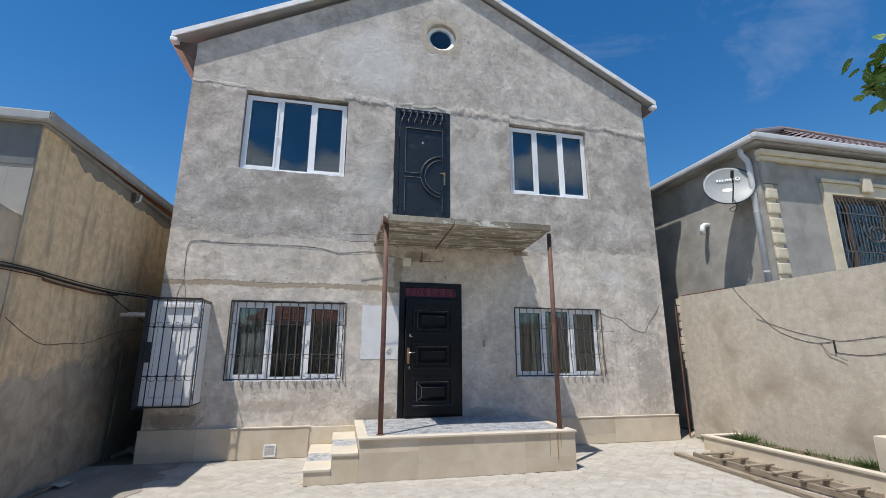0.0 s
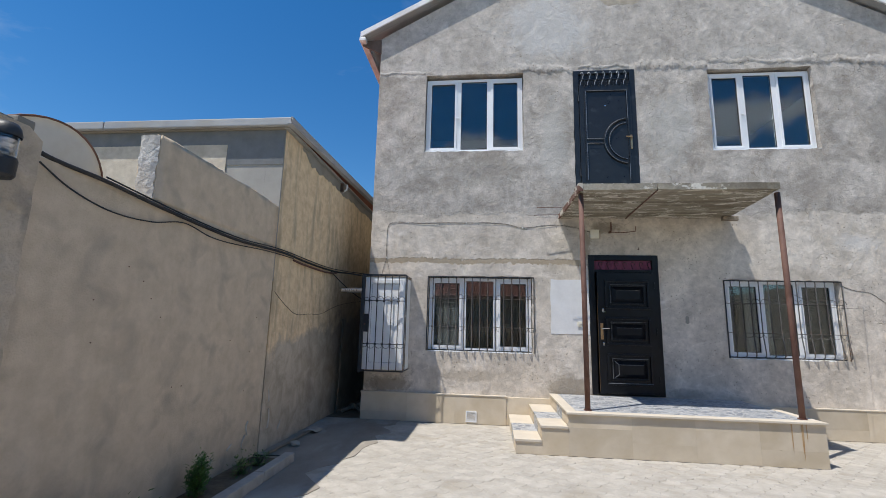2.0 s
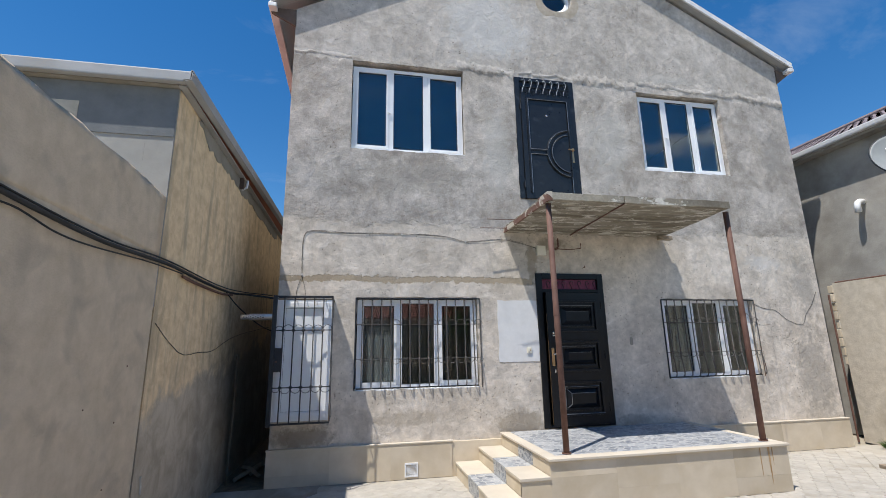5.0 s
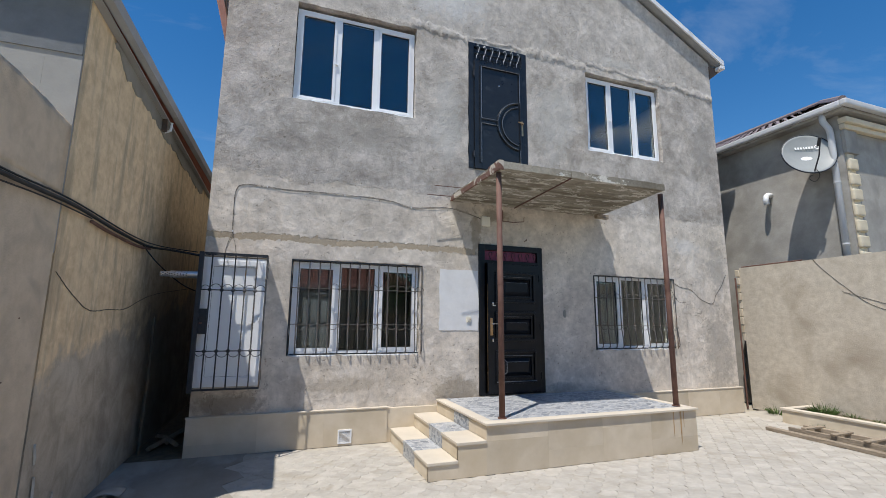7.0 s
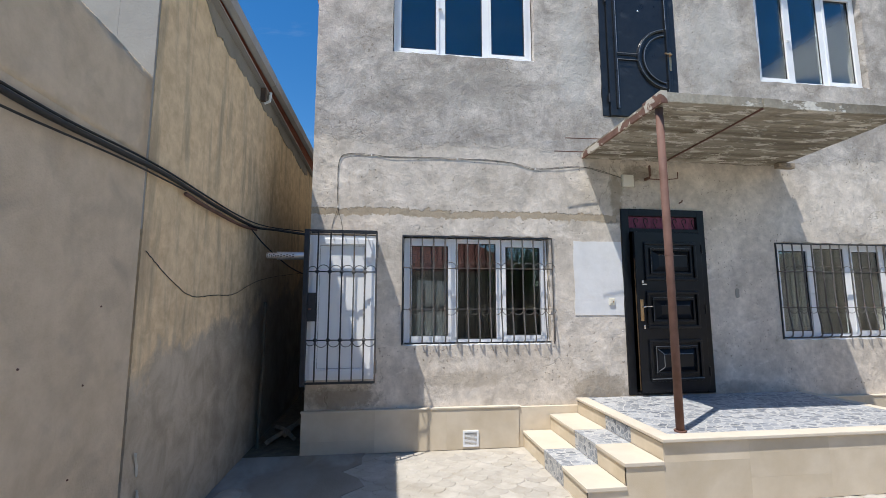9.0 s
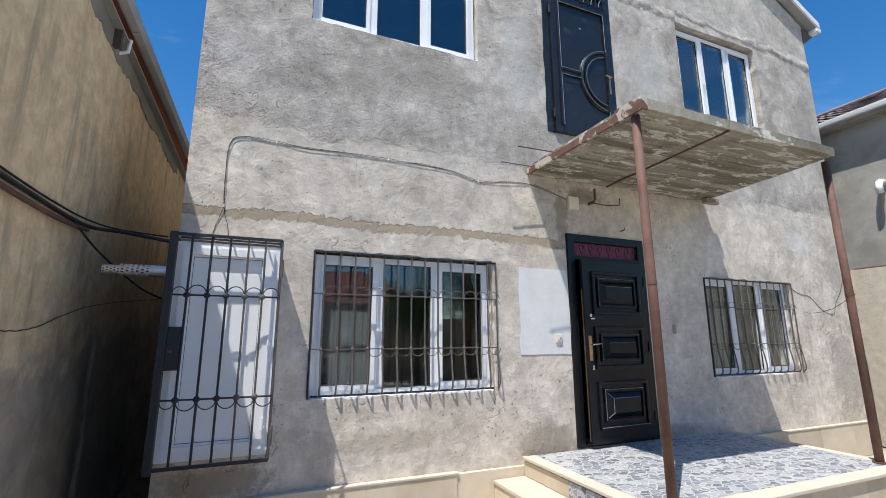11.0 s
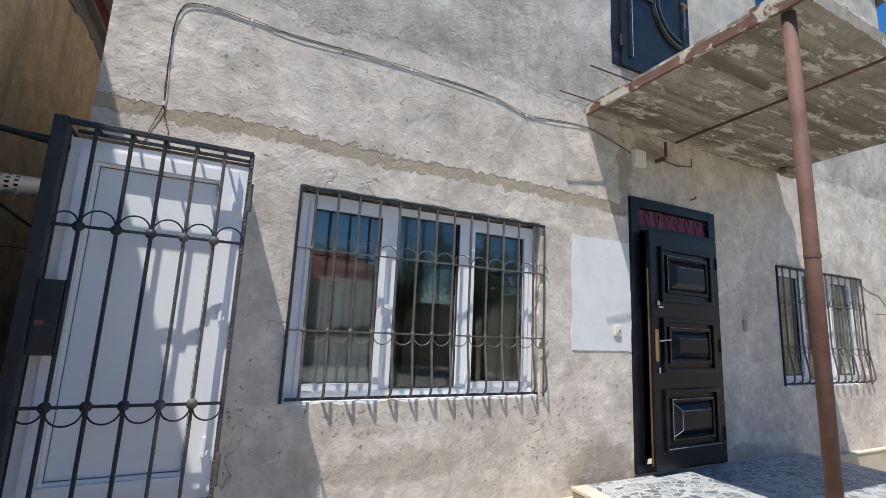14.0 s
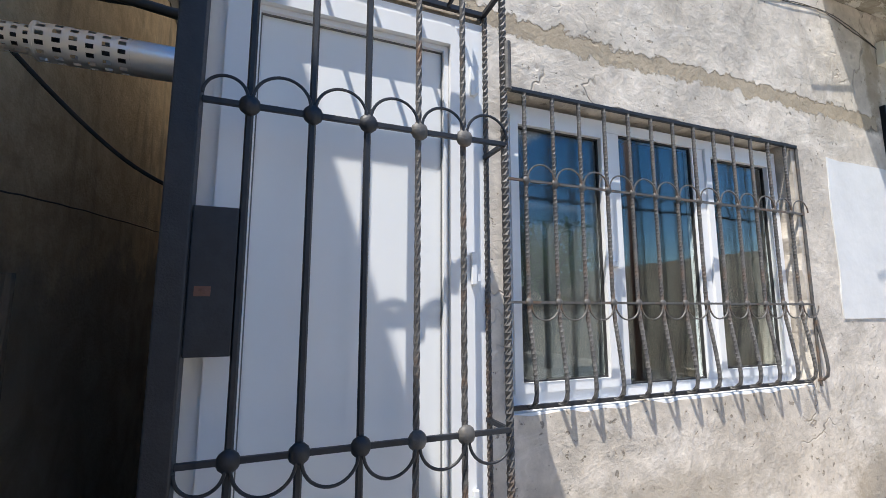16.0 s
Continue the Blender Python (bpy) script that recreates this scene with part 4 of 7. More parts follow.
def entrance_door():
    x0, z0, x1, z1 = DOOR
    d = thing("door_1", ((x0 + x1) / 2, FY, z0), "black steel entrance door with raised panels, standing slightly ajar", "door", kind="structure")
    y = FY - 0.03
    zt = 2.70
    for a, b, c, e in ((x0 - 0.01, z0 - 0.01, x0 + 0.095, z1 + 0.01), (x1 - 0.095, z0 - 0.01, x1 + 0.01, z1 + 0.01)):
        part("door_frame", boxed(a, y, b, c, FY + 0.09, e, bevel=0.006), M_BLACK, d)
    part("door_frame", boxed(x0 + 0.0955, y, z1 - 0.085, x1 - 0.0955, FY + 0.09, z1 + 0.01, bevel=0.006), M_BLACK, d)
    part("door_frame", boxed(x0 + 0.0955, y, zt - 0.02, x1 - 0.0955, FY + 0.09, zt + 0.03, bevel=0.006), M_BLACK, d)
    part("threshold", boxed(x0 + 0.0955, y + 0.01, z0 - 0.012, x1 - 0.0955, FY + 0.09, z0 + 0.018), M_BLACK, d)
    # transom: cloth behind, scrolled bars in front
    a, b, c, e = x0 + 0.1, zt + 0.032, x1 - 0.1, z1 - 0.088
    bm = bmesh.new()
    n = 60
    rows = [[bm.verts.new((a + (c - a) * i / n, FY + 0.02 + 0.008 * math.sin(i * 0.9) + yy, z)) for i in range(n + 1)] for z, yy in ((b, 0), (e, 0), (e, 0.004), (b, 0.004))]
    for r0, r1 in zip(rows, rows[1:]):
        for i in range(n):
            bm.faces.new((r0[i], r0[i + 1], r1[i + 1], r1[i]))
    part("transom_cloth", bm, M_PURPLE, d, "purple pleated cloth behind the transom")
    first = None
    for i in range(7):
        x = a + (c - a) * (i + 0.5) / 7
        if first is None:
            fx = x
            pts = [(x + 0.03, y + 0.005, b + 0.01), (x, y + 0.005, (b + e) / 2)] + arc(x + 0.028, e - 0.06, 0.03, 180, -60, 10, y + 0.005)
            first = part("transom_scroll", tubed(pts, 0.006, 5), M_BLACK, d)
        else:
            again(first, (x - fx, 0, 0))
    # leaf, hinged at its far side, opened a little
    hx, hy = x1 - 0.10, y - 0.002
    turn = Matrix.Translation((hx, hy, 0)) @ Matrix.Rotation(radians(2.4), 4, "Z") @ Matrix.Translation((-hx, -hy, 0))
    lx0, lx1, lz0, lz1 = x0 + 0.105, hx, z0 + 0.03, zt - 0.03
    leaf = part("leaf", boxed(lx0, y - 0.052, lz0, lx1, y - 0.004, lz1, bevel=0.005), M_BLACK, d, m=turn)
    yf = y - 0.052
    w = lx1 - lx0
    rows = ((lz0 + 0.14, lz0 + 0.66), (lz0 + 0.80, lz0 + 1.28), (lz0 + 1.42, lz0 + 1.93))
    for k, (a0, a1) in enumerate(rows):
        bm = bmesh.new()
        frame_moulding(bm, lx0 + 0.12, a0, lx1 - 0.10, a1, yf, 0.04, 0.028)
        part("panel_moulding", bm, M_BLACK, leaf, m=turn)
        bm = pyramid_panel(bmesh.new(), lx0 + 0.24, a0 + 0.12, lx1 - 0.21, a1 - 0.12, yf - 0.001, 0.05, 0.06)
        frame_moulding(bm, lx0 + 0.20, a0 + 0.08, lx1 - 0.17, a1 - 0.08, yf, 0.03, 0.024)
        part("raised_panel", bm, M_BLACK, leaf, m=turn)
    # pale strips paint scuffs and sun highlights along the mouldings, most on the lowest panel
    for k, (a0, a1) in enumerate(rows):
        p0, p1, q0, q1 = lx0 + 0.24, lx1 - 0.21, a0 + 0.12, a1 - 0.12
        r = (0.0045, 0.0022, 0.0022)[k]
        part("worn_edge", tubed([(p0 + 0.06, yf - 0.051, q1 - 0.06), (p1 - 0.06, yf - 0.051, q1 - 0.06)], r, 5), M_WORN_GLINT, leaf, "pale edge for scuffs and sun highlights", m=turn)
        part("worn_edge", tubed([(lx0 + 0.21, yf - 0.024, a0 + 0.10), (lx0 + 0.21, yf - 0.024, a1 - 0.085), (lx1 - 0.18, yf - 0.024, a1 - 0.085)], r, 5), M_WORN_GLINT, leaf, m=turn)
        if k == 0:
            part("worn_edge", tubed([(p0 + 0.005, yf - 0.004, q0), (p0 + 0.06, yf - 0.051, q0 + 0.06), (p0 + 0.06, yf - 0.051, q1 - 0.06), (p0 + 0.005, yf - 0.004, q1)], 0.005, 5), M_WORN_GLINT, leaf, m=turn)
            part("worn_edge", tubed([(lx0 + 0.13, yf - 0.029, a0 + 0.03), (lx1 - 0.11, yf - 0.029, a0 + 0.03)], 0.004, 5), M_WORN_GLINT, leaf, m=turn)
    part("lock_edge", boxed(lx0 - 0.003, y - 0.030, lz0 + 0.03, lx0 + 0.001, y - 0.014, lz1 - 0.35), M_BRASS, leaf, "brass-coloured lock strip on the leaf's edge", m=turn)
    hz = 1.64
    bm = boxed(lx0 + 0.028, yf - 0.012, hz - 0.14, lx0 + 0.075, yf + 0.001, hz + 0.14, bevel=0.008)
    plate = part("handle_plate", bm, M_BRASS, leaf, "worn brass handle plate", m=turn)
    bm = tubed([(lx0 + 0.05, yf - 0.01, hz + 0.04), (lx0 + 0.05, yf - 0.055, hz + 0.04), (lx0 + 0.075, yf - 0.062, hz + 0.045), (lx0 + 0.165, yf - 0.062, hz + 0.05)], 0.009, 8)
    part("lever", bm, M_CHROME, leaf, "chrome lever", m=turn)
    bm = ball(bmesh.new(), ((lx0 + lx1) / 2 - 0.02, yf - 0.004, 2.12), 0.017, 0.5)
    part("peephole", bm, M_CHROME, leaf, "chrome peephole", smooth=True, m=turn)
    bm = boxed(lx0 + 0.06, yf - 0.02, 1.99, lx0 + 0.09, yf + 0.001, 2.03, bevel=0.006)
    box(bm, lx0 + 0.06, yf - 0.03, 1.965, lx0 + 0.12, yf - 0.018, 1.98)
    part("upper_lock", bm, M_CHROME, leaf, m=turn)
    part("lower_lock", boxed(lx0 + 0.06, yf - 0.014, 1.40, lx0 + 0.085, yf + 0.001, 1.45, bevel=0.005), M_CHROME, leaf, m=turn)
    for zz in (0.85, 1.65, 2.45):
        part("hinge", tubed([(hx + 0.004, yf - 0.002, zz - 0.06), (hx + 0.004, yf - 0.002, zz + 0.06)], 0.012, 8), M_BLACK, d)
    return d


def balcony_door():
    x0, z0, x1, z1 = UDOOR
    d = thing("door_2", ((x0 + x1) / 2, FY, z0), "charcoal steel upper-floor door with a half-round moulding, shut", "door", kind="structure")
    y = FY - 0.01
    part("door_frame", boxed(x0, y, z0, x0 + 0.10, FY + 0.09, z1, bevel=0.006), M_BLACK_UP, d)
    part("door_frame", boxed(x1 - 0.10, y, z0, x1, FY + 0.09, z1, bevel=0.006), M_BLACK_UP, d)
    part("door_frame", boxed(x0 + 0.1005, y, z1 - 0.07, x1 - 0.1005, FY + 0.09, z1, bevel=0.006), M_BLACK_UP, d)
    zt = z1 - 0.34
    part("door_frame", boxed(x0 + 0.1005, y, zt, x1 - 0.1005, FY + 0.09, zt + 0.05, bevel=0.006), M_BLACK_UP, d)
    part("transom_panel", boxed(x0 + 0.1005, FY + 0.03, zt + 0.051, x1 - 0.1005, FY + 0.05, z1 - 0.071), M_BLACK_UP, d)
    a, c = x0 + 0.11, x1 - 0.11
    first = None
    for i in range(7):
        x = a + (c - a) * (i + 0.5) / 7
        if first is None:
            fx = x
            yo = y - 0.045
            pts = [(x - 0.03, yo, zt + 0.27), (x - 0.022, yo, zt + 0.20), (x + 0.035, yo, zt + 0.08), (x + 0.045, yo, zt + 0.01), (x + 0.02, yo, zt - 0.02)]
            first = part("transom_scroll", tubed(pts, 0.010, 6), M_BLACK_UP, d)
            # pale twin scroll paints in the ironwork's wear and highlights
            pts = [(x - 0.04, yo - 0.004, zt + 0.25), (x - 0.015, yo - 0.006, zt + 0.285), (x + 0.012, yo - 0.006, zt + 0.23), (x - 0.005, yo - 0.004, zt + 0.16), (x - 0.045, yo, zt + 0.06), (x - 0.05, yo, zt + 0.01)]
            second = part("transom_scroll", tubed(pts, 0.0075, 6), M_WORN_GLINT, d, "pale scroll for bare metal and highlights")
        else:
            again(first, (x - fx, 0, 0))
            again(second, (x - fx, 0, 0))
    part("scroll_rail", boxed(a, y - 0.055, zt + 0.115, c, y - 0.001, zt + 0.13), M_BLACK_UP, d)
    lx0, lx1, lz0, lz1 = x0 + 0.103, x1 - 0.103, z0, zt - 0.004
    leaf = part("leaf", boxed(lx0, y - 0.03, lz0, lx1, y + 0.03, lz1, bevel=0.005), M_BLACK_UP, d)
    yf = y - 0.03
    m0, m1 = lx0 + 0.09, lx1 - 0.05
    bm = bmesh.new()
    box(bm, m0, yf - 0.026, lz0 + 0.1, m0 + 0.028, yf + 0.001, lz1 - 0.09, bevel=0.006)
    part("moulding", bm, M_BLACK_UP, leaf)
    part("moulding", boxed(m0 + 0.029, yf - 0.026, lz1 - 0.118, m1, yf + 0.001, lz1 - 0.09, bevel=0.009), M_BLACK_UP, leaf)
    part("moulding", boxed(m1 - 0.028, yf - 0.026, lz0 + 0.1, m1, yf + 0.001, lz1 - 0.119, bevel=0.009), M_BLACK_UP, leaf)
    cz, cx = 5.17, m1 - 0.02
    part("half_round_moulding", tubed(arc(cx, cz, 0.44, 95, 265, 28, yf - 0.008), 0.026, 8), M_BLACK_UP, leaf)
    part("half_round_moulding", tubed(arc(cx, cz, 0.36, 97, 263, 26, yf - 0.006), 0.019, 8), M_BLACK_UP, leaf)
    for dz in (0.035, -0.035):
        part("moulding", boxed(m0 + 0.03, yf - 0.013, cz + dz - 0.012, cx - 0.445, yf + 0.001, cz + dz + 0.012, bevel=0.005), M_BLACK_UP, leaf)
    # pale strips along the arrises paint in worn spots and the sun's highlights
    for p, q in (((m0 + 0.028, lz0 + 0.1), (m0 + 0.028, cz - 0.05)), ((m0 + 0.028, cz + 0.05), (m0 + 0.028, lz1 - 0.118)), ((m0 + 0.028, lz1 - 0.118), (m1 - 0.028, lz1 - 0.118)),
                 ((m1 - 0.028, cz + 0.45), (m1 - 0.028, lz1 - 0.12)), ((m1 - 0.028, lz0 + 0.1), (m1 - 0.028, cz - 0.45)), ((m0 + 0.03, cz + 0.047), (cx - 0.45, cz + 0.047)), ((m0 + 0.03, cz - 0.047), (cx - 0.45, cz - 0.047))):
        part("worn_edge", tubed([(p[0], yf - 0.026, p[1]), (q[0], yf - 0.026, q[1])], 0.0045, 5), M_WORN_GLINT, leaf, "pale edge for wear and sun highlights")
    part("worn_edge", tubed(arc(cx, cz, 0.445, 97, 172, 20, yf - 0.034), 0.0042, 5), M_WORN_GLINT, leaf)
    part("worn_edge", tubed(arc(cx, cz, 0.445, 188, 263, 20, yf - 0.034), 0.0042, 5), M_WORN_GLINT, leaf)
    part("worn_edge", tubed(arc(cx, cz, 0.362, 97, 263, 30, yf - 0.026), 0.0042, 5), M_WORN_GLINT, leaf)
    part("handle_plate", boxed(lx1 - 0.045, yf - 0.012, cz - 0.16, lx1 - 0.005, yf + 0.001, cz + 0.12, bevel=0.008), M_BRASS, leaf, "worn brass handle plate")
    part("lever", tubed([(lx1 - 0.025, yf - 0.01, cz + 0.06), (lx1 - 0.025, yf - 0.05, cz + 0.06), (lx1 - 0.13, yf - 0.055, cz + 0.07)], 0.012, 8), M_BRASS, leaf)
    part("peephole", ball(bmesh.new(), ((lx0 + lx1) / 2, yf - 0.003, lz1 - 0.42), 0.018, 0.5), M_CHROME, leaf, smooth=True)
    for zz in (4.55, 6.05):
        part("hinge", tubed([(lx0 - 0.012, yf + 0.0, zz - 0.06), (lx0 - 0.012, yf, zz + 0.06)], 0.014, 8), M_IRON, d)
    return d


entrance_door()
balcony_door()

# ---- entrance platform and steps ----
PX0, PX1, PY0, PZ = 0.40, 3.60, 6.47, 0.56
platform = thing("entrance_platform", ((PX0 + PX1) / 2, PY0, 0), "raised entrance platform clad in limestone slabs with a blue-grey mosaic floor", "porch")
part("core", boxed(PX0 + 0.02, PY0 + 0.005, 0, PX1 - 0.02, 8.21, PZ - 0.045), M_STONE, platform)
part("mosaic_floor", boxed(PX0 + 0.13, PY0 + 0.13, PZ - 0.044, PX1 - 0.10, 8.205, PZ - 0.004), M_TILE, platform, "blue-grey crazy-paved ceramic tiles")
part("coping", boxed(PX0 - 0.02, PY0 - 0.03, PZ - 0.030, PX1 + 0.02, PY0 + 0.127, PZ, bevel=0.006), M_STONE_EDGE, platform)
part("coping", boxed(PX0 - 0.02, PY0 + 0.13, PZ - 0.030, PX0 + 0.127, 8.205, PZ, bevel=0.006), M_STONE_EDGE, platform)
part("coping", boxed(PX1 - 0.097, PY0 + 0.13, PZ - 0.030, PX1 + 0.02, 8.205, PZ, bevel=0.006), M_STONE_EDGE, platform)


def step(x0, x1, z1, z0):
    s = thing("step", ((x0 + x1) / 2, PY0, 0), "limestone entrance step with a mosaic strip let into its middle", "step", "entrance steps")
    part("core", boxed(x0 + 0.02, PY0 + 0.02, 0, x1 - 0.002, 8.205, z1 - 0.036), M_CONCRETE, s)
    ya, yb = PY0 + 0.52, PY0 + 1.02
    part("tread_slab", boxed(x0 - 0.015, PY0 - 0.015, z1 - 0.034, x1 - 0.003, ya, z1, bevel=0.005), M_STONE_EDGE, s)
    part("mosaic_strip", boxed(x0 - 0.004, ya + 0.003, z1 - 0.034, x1 - 0.003, yb, z1 - 0.003), M_TILE, s, "blue-grey crazy-paved ceramic tiles")
    part("tread_slab", boxed(x0 - 0.015, yb + 0.003, z1 - 0.034, x1 - 0.003, 8.205, z1, bevel=0.005), M_STONE_EDGE, s)
    part("riser_slab", boxed(x0, PY0 + 0.001, z0, x0 + 0.019, ya, z1 - 0.036), M_STONE, s)
    part("mosaic_riser", boxed(x0 - 0.002, ya + 0.002, z0, x0 + 0.018, yb, z1 - 0.036), M_TILE, s)
    part("riser_slab", boxed(x0, yb + 0.002, z0, x0 + 0.019, 8.205, z1 - 0.036), M_STONE, s)
    part("front_slab", boxed(x0, PY0 - 0.0005, 0, x1 - 0.0003, PY0 + 0.019, z1 - 0.036), M_STONE, s)
    return s


step(-0.30, 0.0475, 0.19, 0.0)
step(0.048, 0.3995, 0.375, 0.19)
# riser of the platform above the steps
ya, yb = PY0 + 0.52, PY0 + 1.02
part("riser_slab", boxed(PX0, PY0 + 0.02, 0.376, PX0 + 0.019, ya, PZ - 0.044), M_STONE, platform)
part("mosaic_riser", boxed(PX0 - 0.002, ya + 0.002, 0.376, PX0 + 0.018, yb, PZ - 0.044), M_TILE, platform)
part("riser_slab", boxed(PX0, yb + 0.002, 0.376, PX0 + 0.019, 8.205, PZ - 0.044), M_STONE, platform)

# ---- canopy ----
canopy = thing("porch_canopy", (2.0, FY, 3.7), "weathered concrete porch canopy of two slabs on rusty pipe posts", "canopy")


def canopy_slab(xa0, xb0, xa1, xb1, seed):
    """One slab: back corners at xa, front corners at xb; uneven edges."""
    rnd = random.Random(seed)
    bm = bmesh.new()
    n = 24
    top, low = [], []
    loop = []
    back, front = FY - 0.002, 6.55
    for i in range(n):
        f = i / n
        loop.append((xa0 + (xa1 - xa0) * f, back, 3.682 + 0.015 * 0))
    for i in range(n):
        f = i / n
        loop.append((xa1 + (xb1 - xa1) * f, back + (front - back) * f, 3.682 + (3.69 - 3.682) * f))
    for i in range(n):
        f = i / n
        loop.append((xb1 + (xb0 - xb1) * f, front, 3.69))
    for i in range(n):
        f = i / n
        loop.append((xb0 + (xa0 - xb0) * f, front + (back - front) * f, 3.69 - 0.008 * f))
    for x, y, z in loop:
        w = 0.005
        edge = 0 if y > FY - 0.01 else 1
        low.append(bm.verts.new((x + rnd.uniform(-w, w) * 0.6, y + rnd.uniform(-w, w) * edge, z + rnd.uniform(-0.006, 0.006))))
        top.append(bm.verts.new((x + rnd.uniform(-w, w) * 0.6, y + rnd.uniform(-w, w) * edge, z + 0.095 + rnd.uniform(-0.003, 0.003))))
    k = len(loop)
    for i in range(k):
        bm.faces.new((low[i], low[(i + 1) % k], top[(i + 1) % k], top[i]))
    bm.faces.new(top)
    bm.faces.new(low[::-1])
    return bm


part("slab", canopy_slab(0.62, 0.66, 1.80, 1.755, 1), M_SLAB, canopy)
part("slab", canopy_slab(1.815, 1.77, 3.56, 3.43, 2), M_SLAB, canopy)
# fins left between the form boards
rnd = random.Random(34)
for xa, xb in ((0.69, 1.74), (1.84, 3.40)):
    for i in range(8):
        y = 6.70 + 0.185 * i + rnd.uniform(-0.03, 0.03)
        a = xa + rnd.uniform(0, 0.3)
        c = xb - rnd.uniform(0, 0.4)
        bm = bmesh.new()
        n = 14
        rows = []
        for j in range(n + 1):
            x = a + (c - a) * j / n
            h = rnd.uniform(0.002, 0.007) * min(1, j, n - j)
            rows.append([bm.verts.new((x, y - 0.006 + rnd.uniform(-0.002, 0.002), 3.679)), bm.verts.new((x, y, 3.677 - h)), bm.verts.new((x, y + 0.006, 3.679))])
        for r0, r1 in zip(rows, rows[1:]):
            bm.faces.new((r0[0], r1[0], r1[1], r0[1]))
            bm.faces.new((r0[1], r1[1], r1[2], r0[2]))
        part("form_ridge", bm, M_SLAB, canopy)
part("timber_stub", boxed(3.40, FY - 0.20, 3.60, 3.66, FY - 0.12, 3.675, bevel=0.008), M_WOOD, canopy, "old timber end left under the corner")
part("joint_bar", tubed([(1.762, 6.56, 3.68), (1.807, FY - 0.01, 3.672)], 0.011, 6), M_RUST, canopy, "rusty reinforcing bar in the joint")
# angle irons along the outer edges
for xa, xb, s in ((0.62, 0.66, -1),):
    bm = bmesh.new()
    for z0, z1, w in ((3.672, 3.678, 0.03), (3.678, 3.745, 0.004)):
        vs = [bm.verts.new(p) for p in ((xa + s * 0.014, FY - 0.01, z0), (xb + s * 0.014, 6.53, z0 + 0.005), (xb + s * (0.014 - w), 6.53, z0 + 0.005), (xa + s * (0.014 - w), FY - 0.01, z0),
                                        (xa + s * 0.014, FY - 0.01, z1), (xb + s * 0.014, 6.53, z1 + 0.005), (xb + s * (0.014 - w), 6.53, z1 + 0.005), (xa + s * (0.014 - w), FY - 0.01, z1))]
        for f in ((0, 1, 2, 3), (4, 5, 6, 7), (0, 1, 5, 4), (1, 2, 6, 5), (2, 3, 7, 6), (3, 0, 4, 7)):
            bm.faces.new([vs[i] for i in f])
    part("edge_angle", bm, M_RUST_FLAKE, canopy, "rusty angle iron")
bm = boxed(0.632, 6.528, 3.665, 0.646, 6.84, 3.79)
box(bm, 0.646, 6.528, 3.665, 0.70, 6.543, 3.79)
part("corner_bracket", bm, M_RUST_FLAKE, canopy, "rusty corner plate")
for x, z in ((0.697, 0.0), (3.45, 0.0)):
    post = part("post", tubed([(x, 6.655, PZ - 0.002), (x, 6.655, 2.1), (x - 0.004, 6.66, 3.662)], 0.037, 20), M_RUST, canopy, "rusty brown steel pipe", smooth=True)
    part("weld_collar", tubed([(x, 6.655, 2.18), (x, 6.655, 2.2)], 0.04, 20), M_RUST, canopy)
    part("foot_plate", tubed([(x, 6.655, PZ), (x, 6.655, PZ + 0.012)], 0.055, 12), M_RUST, canopy)
for y, z, x in ((8.07, 3.70, 0.15), (7.735, 3.75, 0.165)):
    part("rebar_stub", tubed([(x, y, z - 0.005), (0.72, y + 0.02, z + 0.012)], 0.006, 6), M_RUST, canopy, "rusty bar end sticking out")
# ---- boiler cabinet with its cage ----
CX0, CX1, CZ0, CZ1, CY = -2.85, -2.11, 0.90, 2.49, 7.80
cabinet = thing("boiler_cabinet", ((CX0 + CX1) / 2, CY, CZ0), "white plastic boiler cabinet hung on the house wall", "cabinet")
part("body", boxed(CX0 + 0.01, CY + 0.072, CZ0, CX1 - 0.01, FY - 0.002, CZ1 - 0.01), M_PVC, cabinet)
part("door_frame", slab(bmesh.new(), rect(CX0, CZ0, CX1, CZ1), [rect(CX0 + 0.06, CZ0 + 0.06, CX1 - 0.06, CZ1 - 0.06)], CY + 0.012, CY + 0.07), M_PVC, cabinet)
sash = part("door", slab(bmesh.new(), rect(CX0 + 0.045, CZ0 + 0.045, CX1 - 0.045, CZ1 - 0.045), [rect(CX0 + 0.103, CZ0 + 0.103, CX1 - 0.115, CZ1 - 0.1)], CY - 0.012, CY + 0.05), M_PVC, cabinet)
part("panel", boxed(CX0 + 0.1035, CY + 0.022, CZ0 + 0.1035, CX1 - 0.1155, CY + 0.044, CZ1 - 0.1005), M_PVC_PANEL, sash)
part("panel_seal", slab(bmesh.new(), rect(CX0 + 0.117, CZ0 + 0.117, CX1 - 0.129, CZ1 - 0.114), [rect(CX0 + 0.121, CZ0 + 0.121, CX1 - 0.133, CZ1 - 0.118)], CY + 0.016, CY + 0.0218), M_NET, sash)
part("bead", slab(bmesh.new(), rect(CX0 + 0.104, CZ0 + 0.104, CX1 - 0.116, CZ1 - 0.101), [rect(CX0 + 0.118, CZ0 + 0.118, CX1 - 0.13, CZ1 - 0.115)], CY + 0.004, CY + 0.0215), M_PVC, sash)
for z in (CZ0 + 0.18, (CZ0 + CZ1) / 2, CZ1 - 0.25):
    part("hinge", box(boxed(CX1 - 0.058, CY - 0.024, z, CX1 - 0.042, CY - 0.0125, z + 0.09, bevel=0.003), CX1 - 0.04, CY - 0.02, z + 0.01, CX1 - 0.03, CY + 0.011, z + 0.03), M_PVC, cabinet)
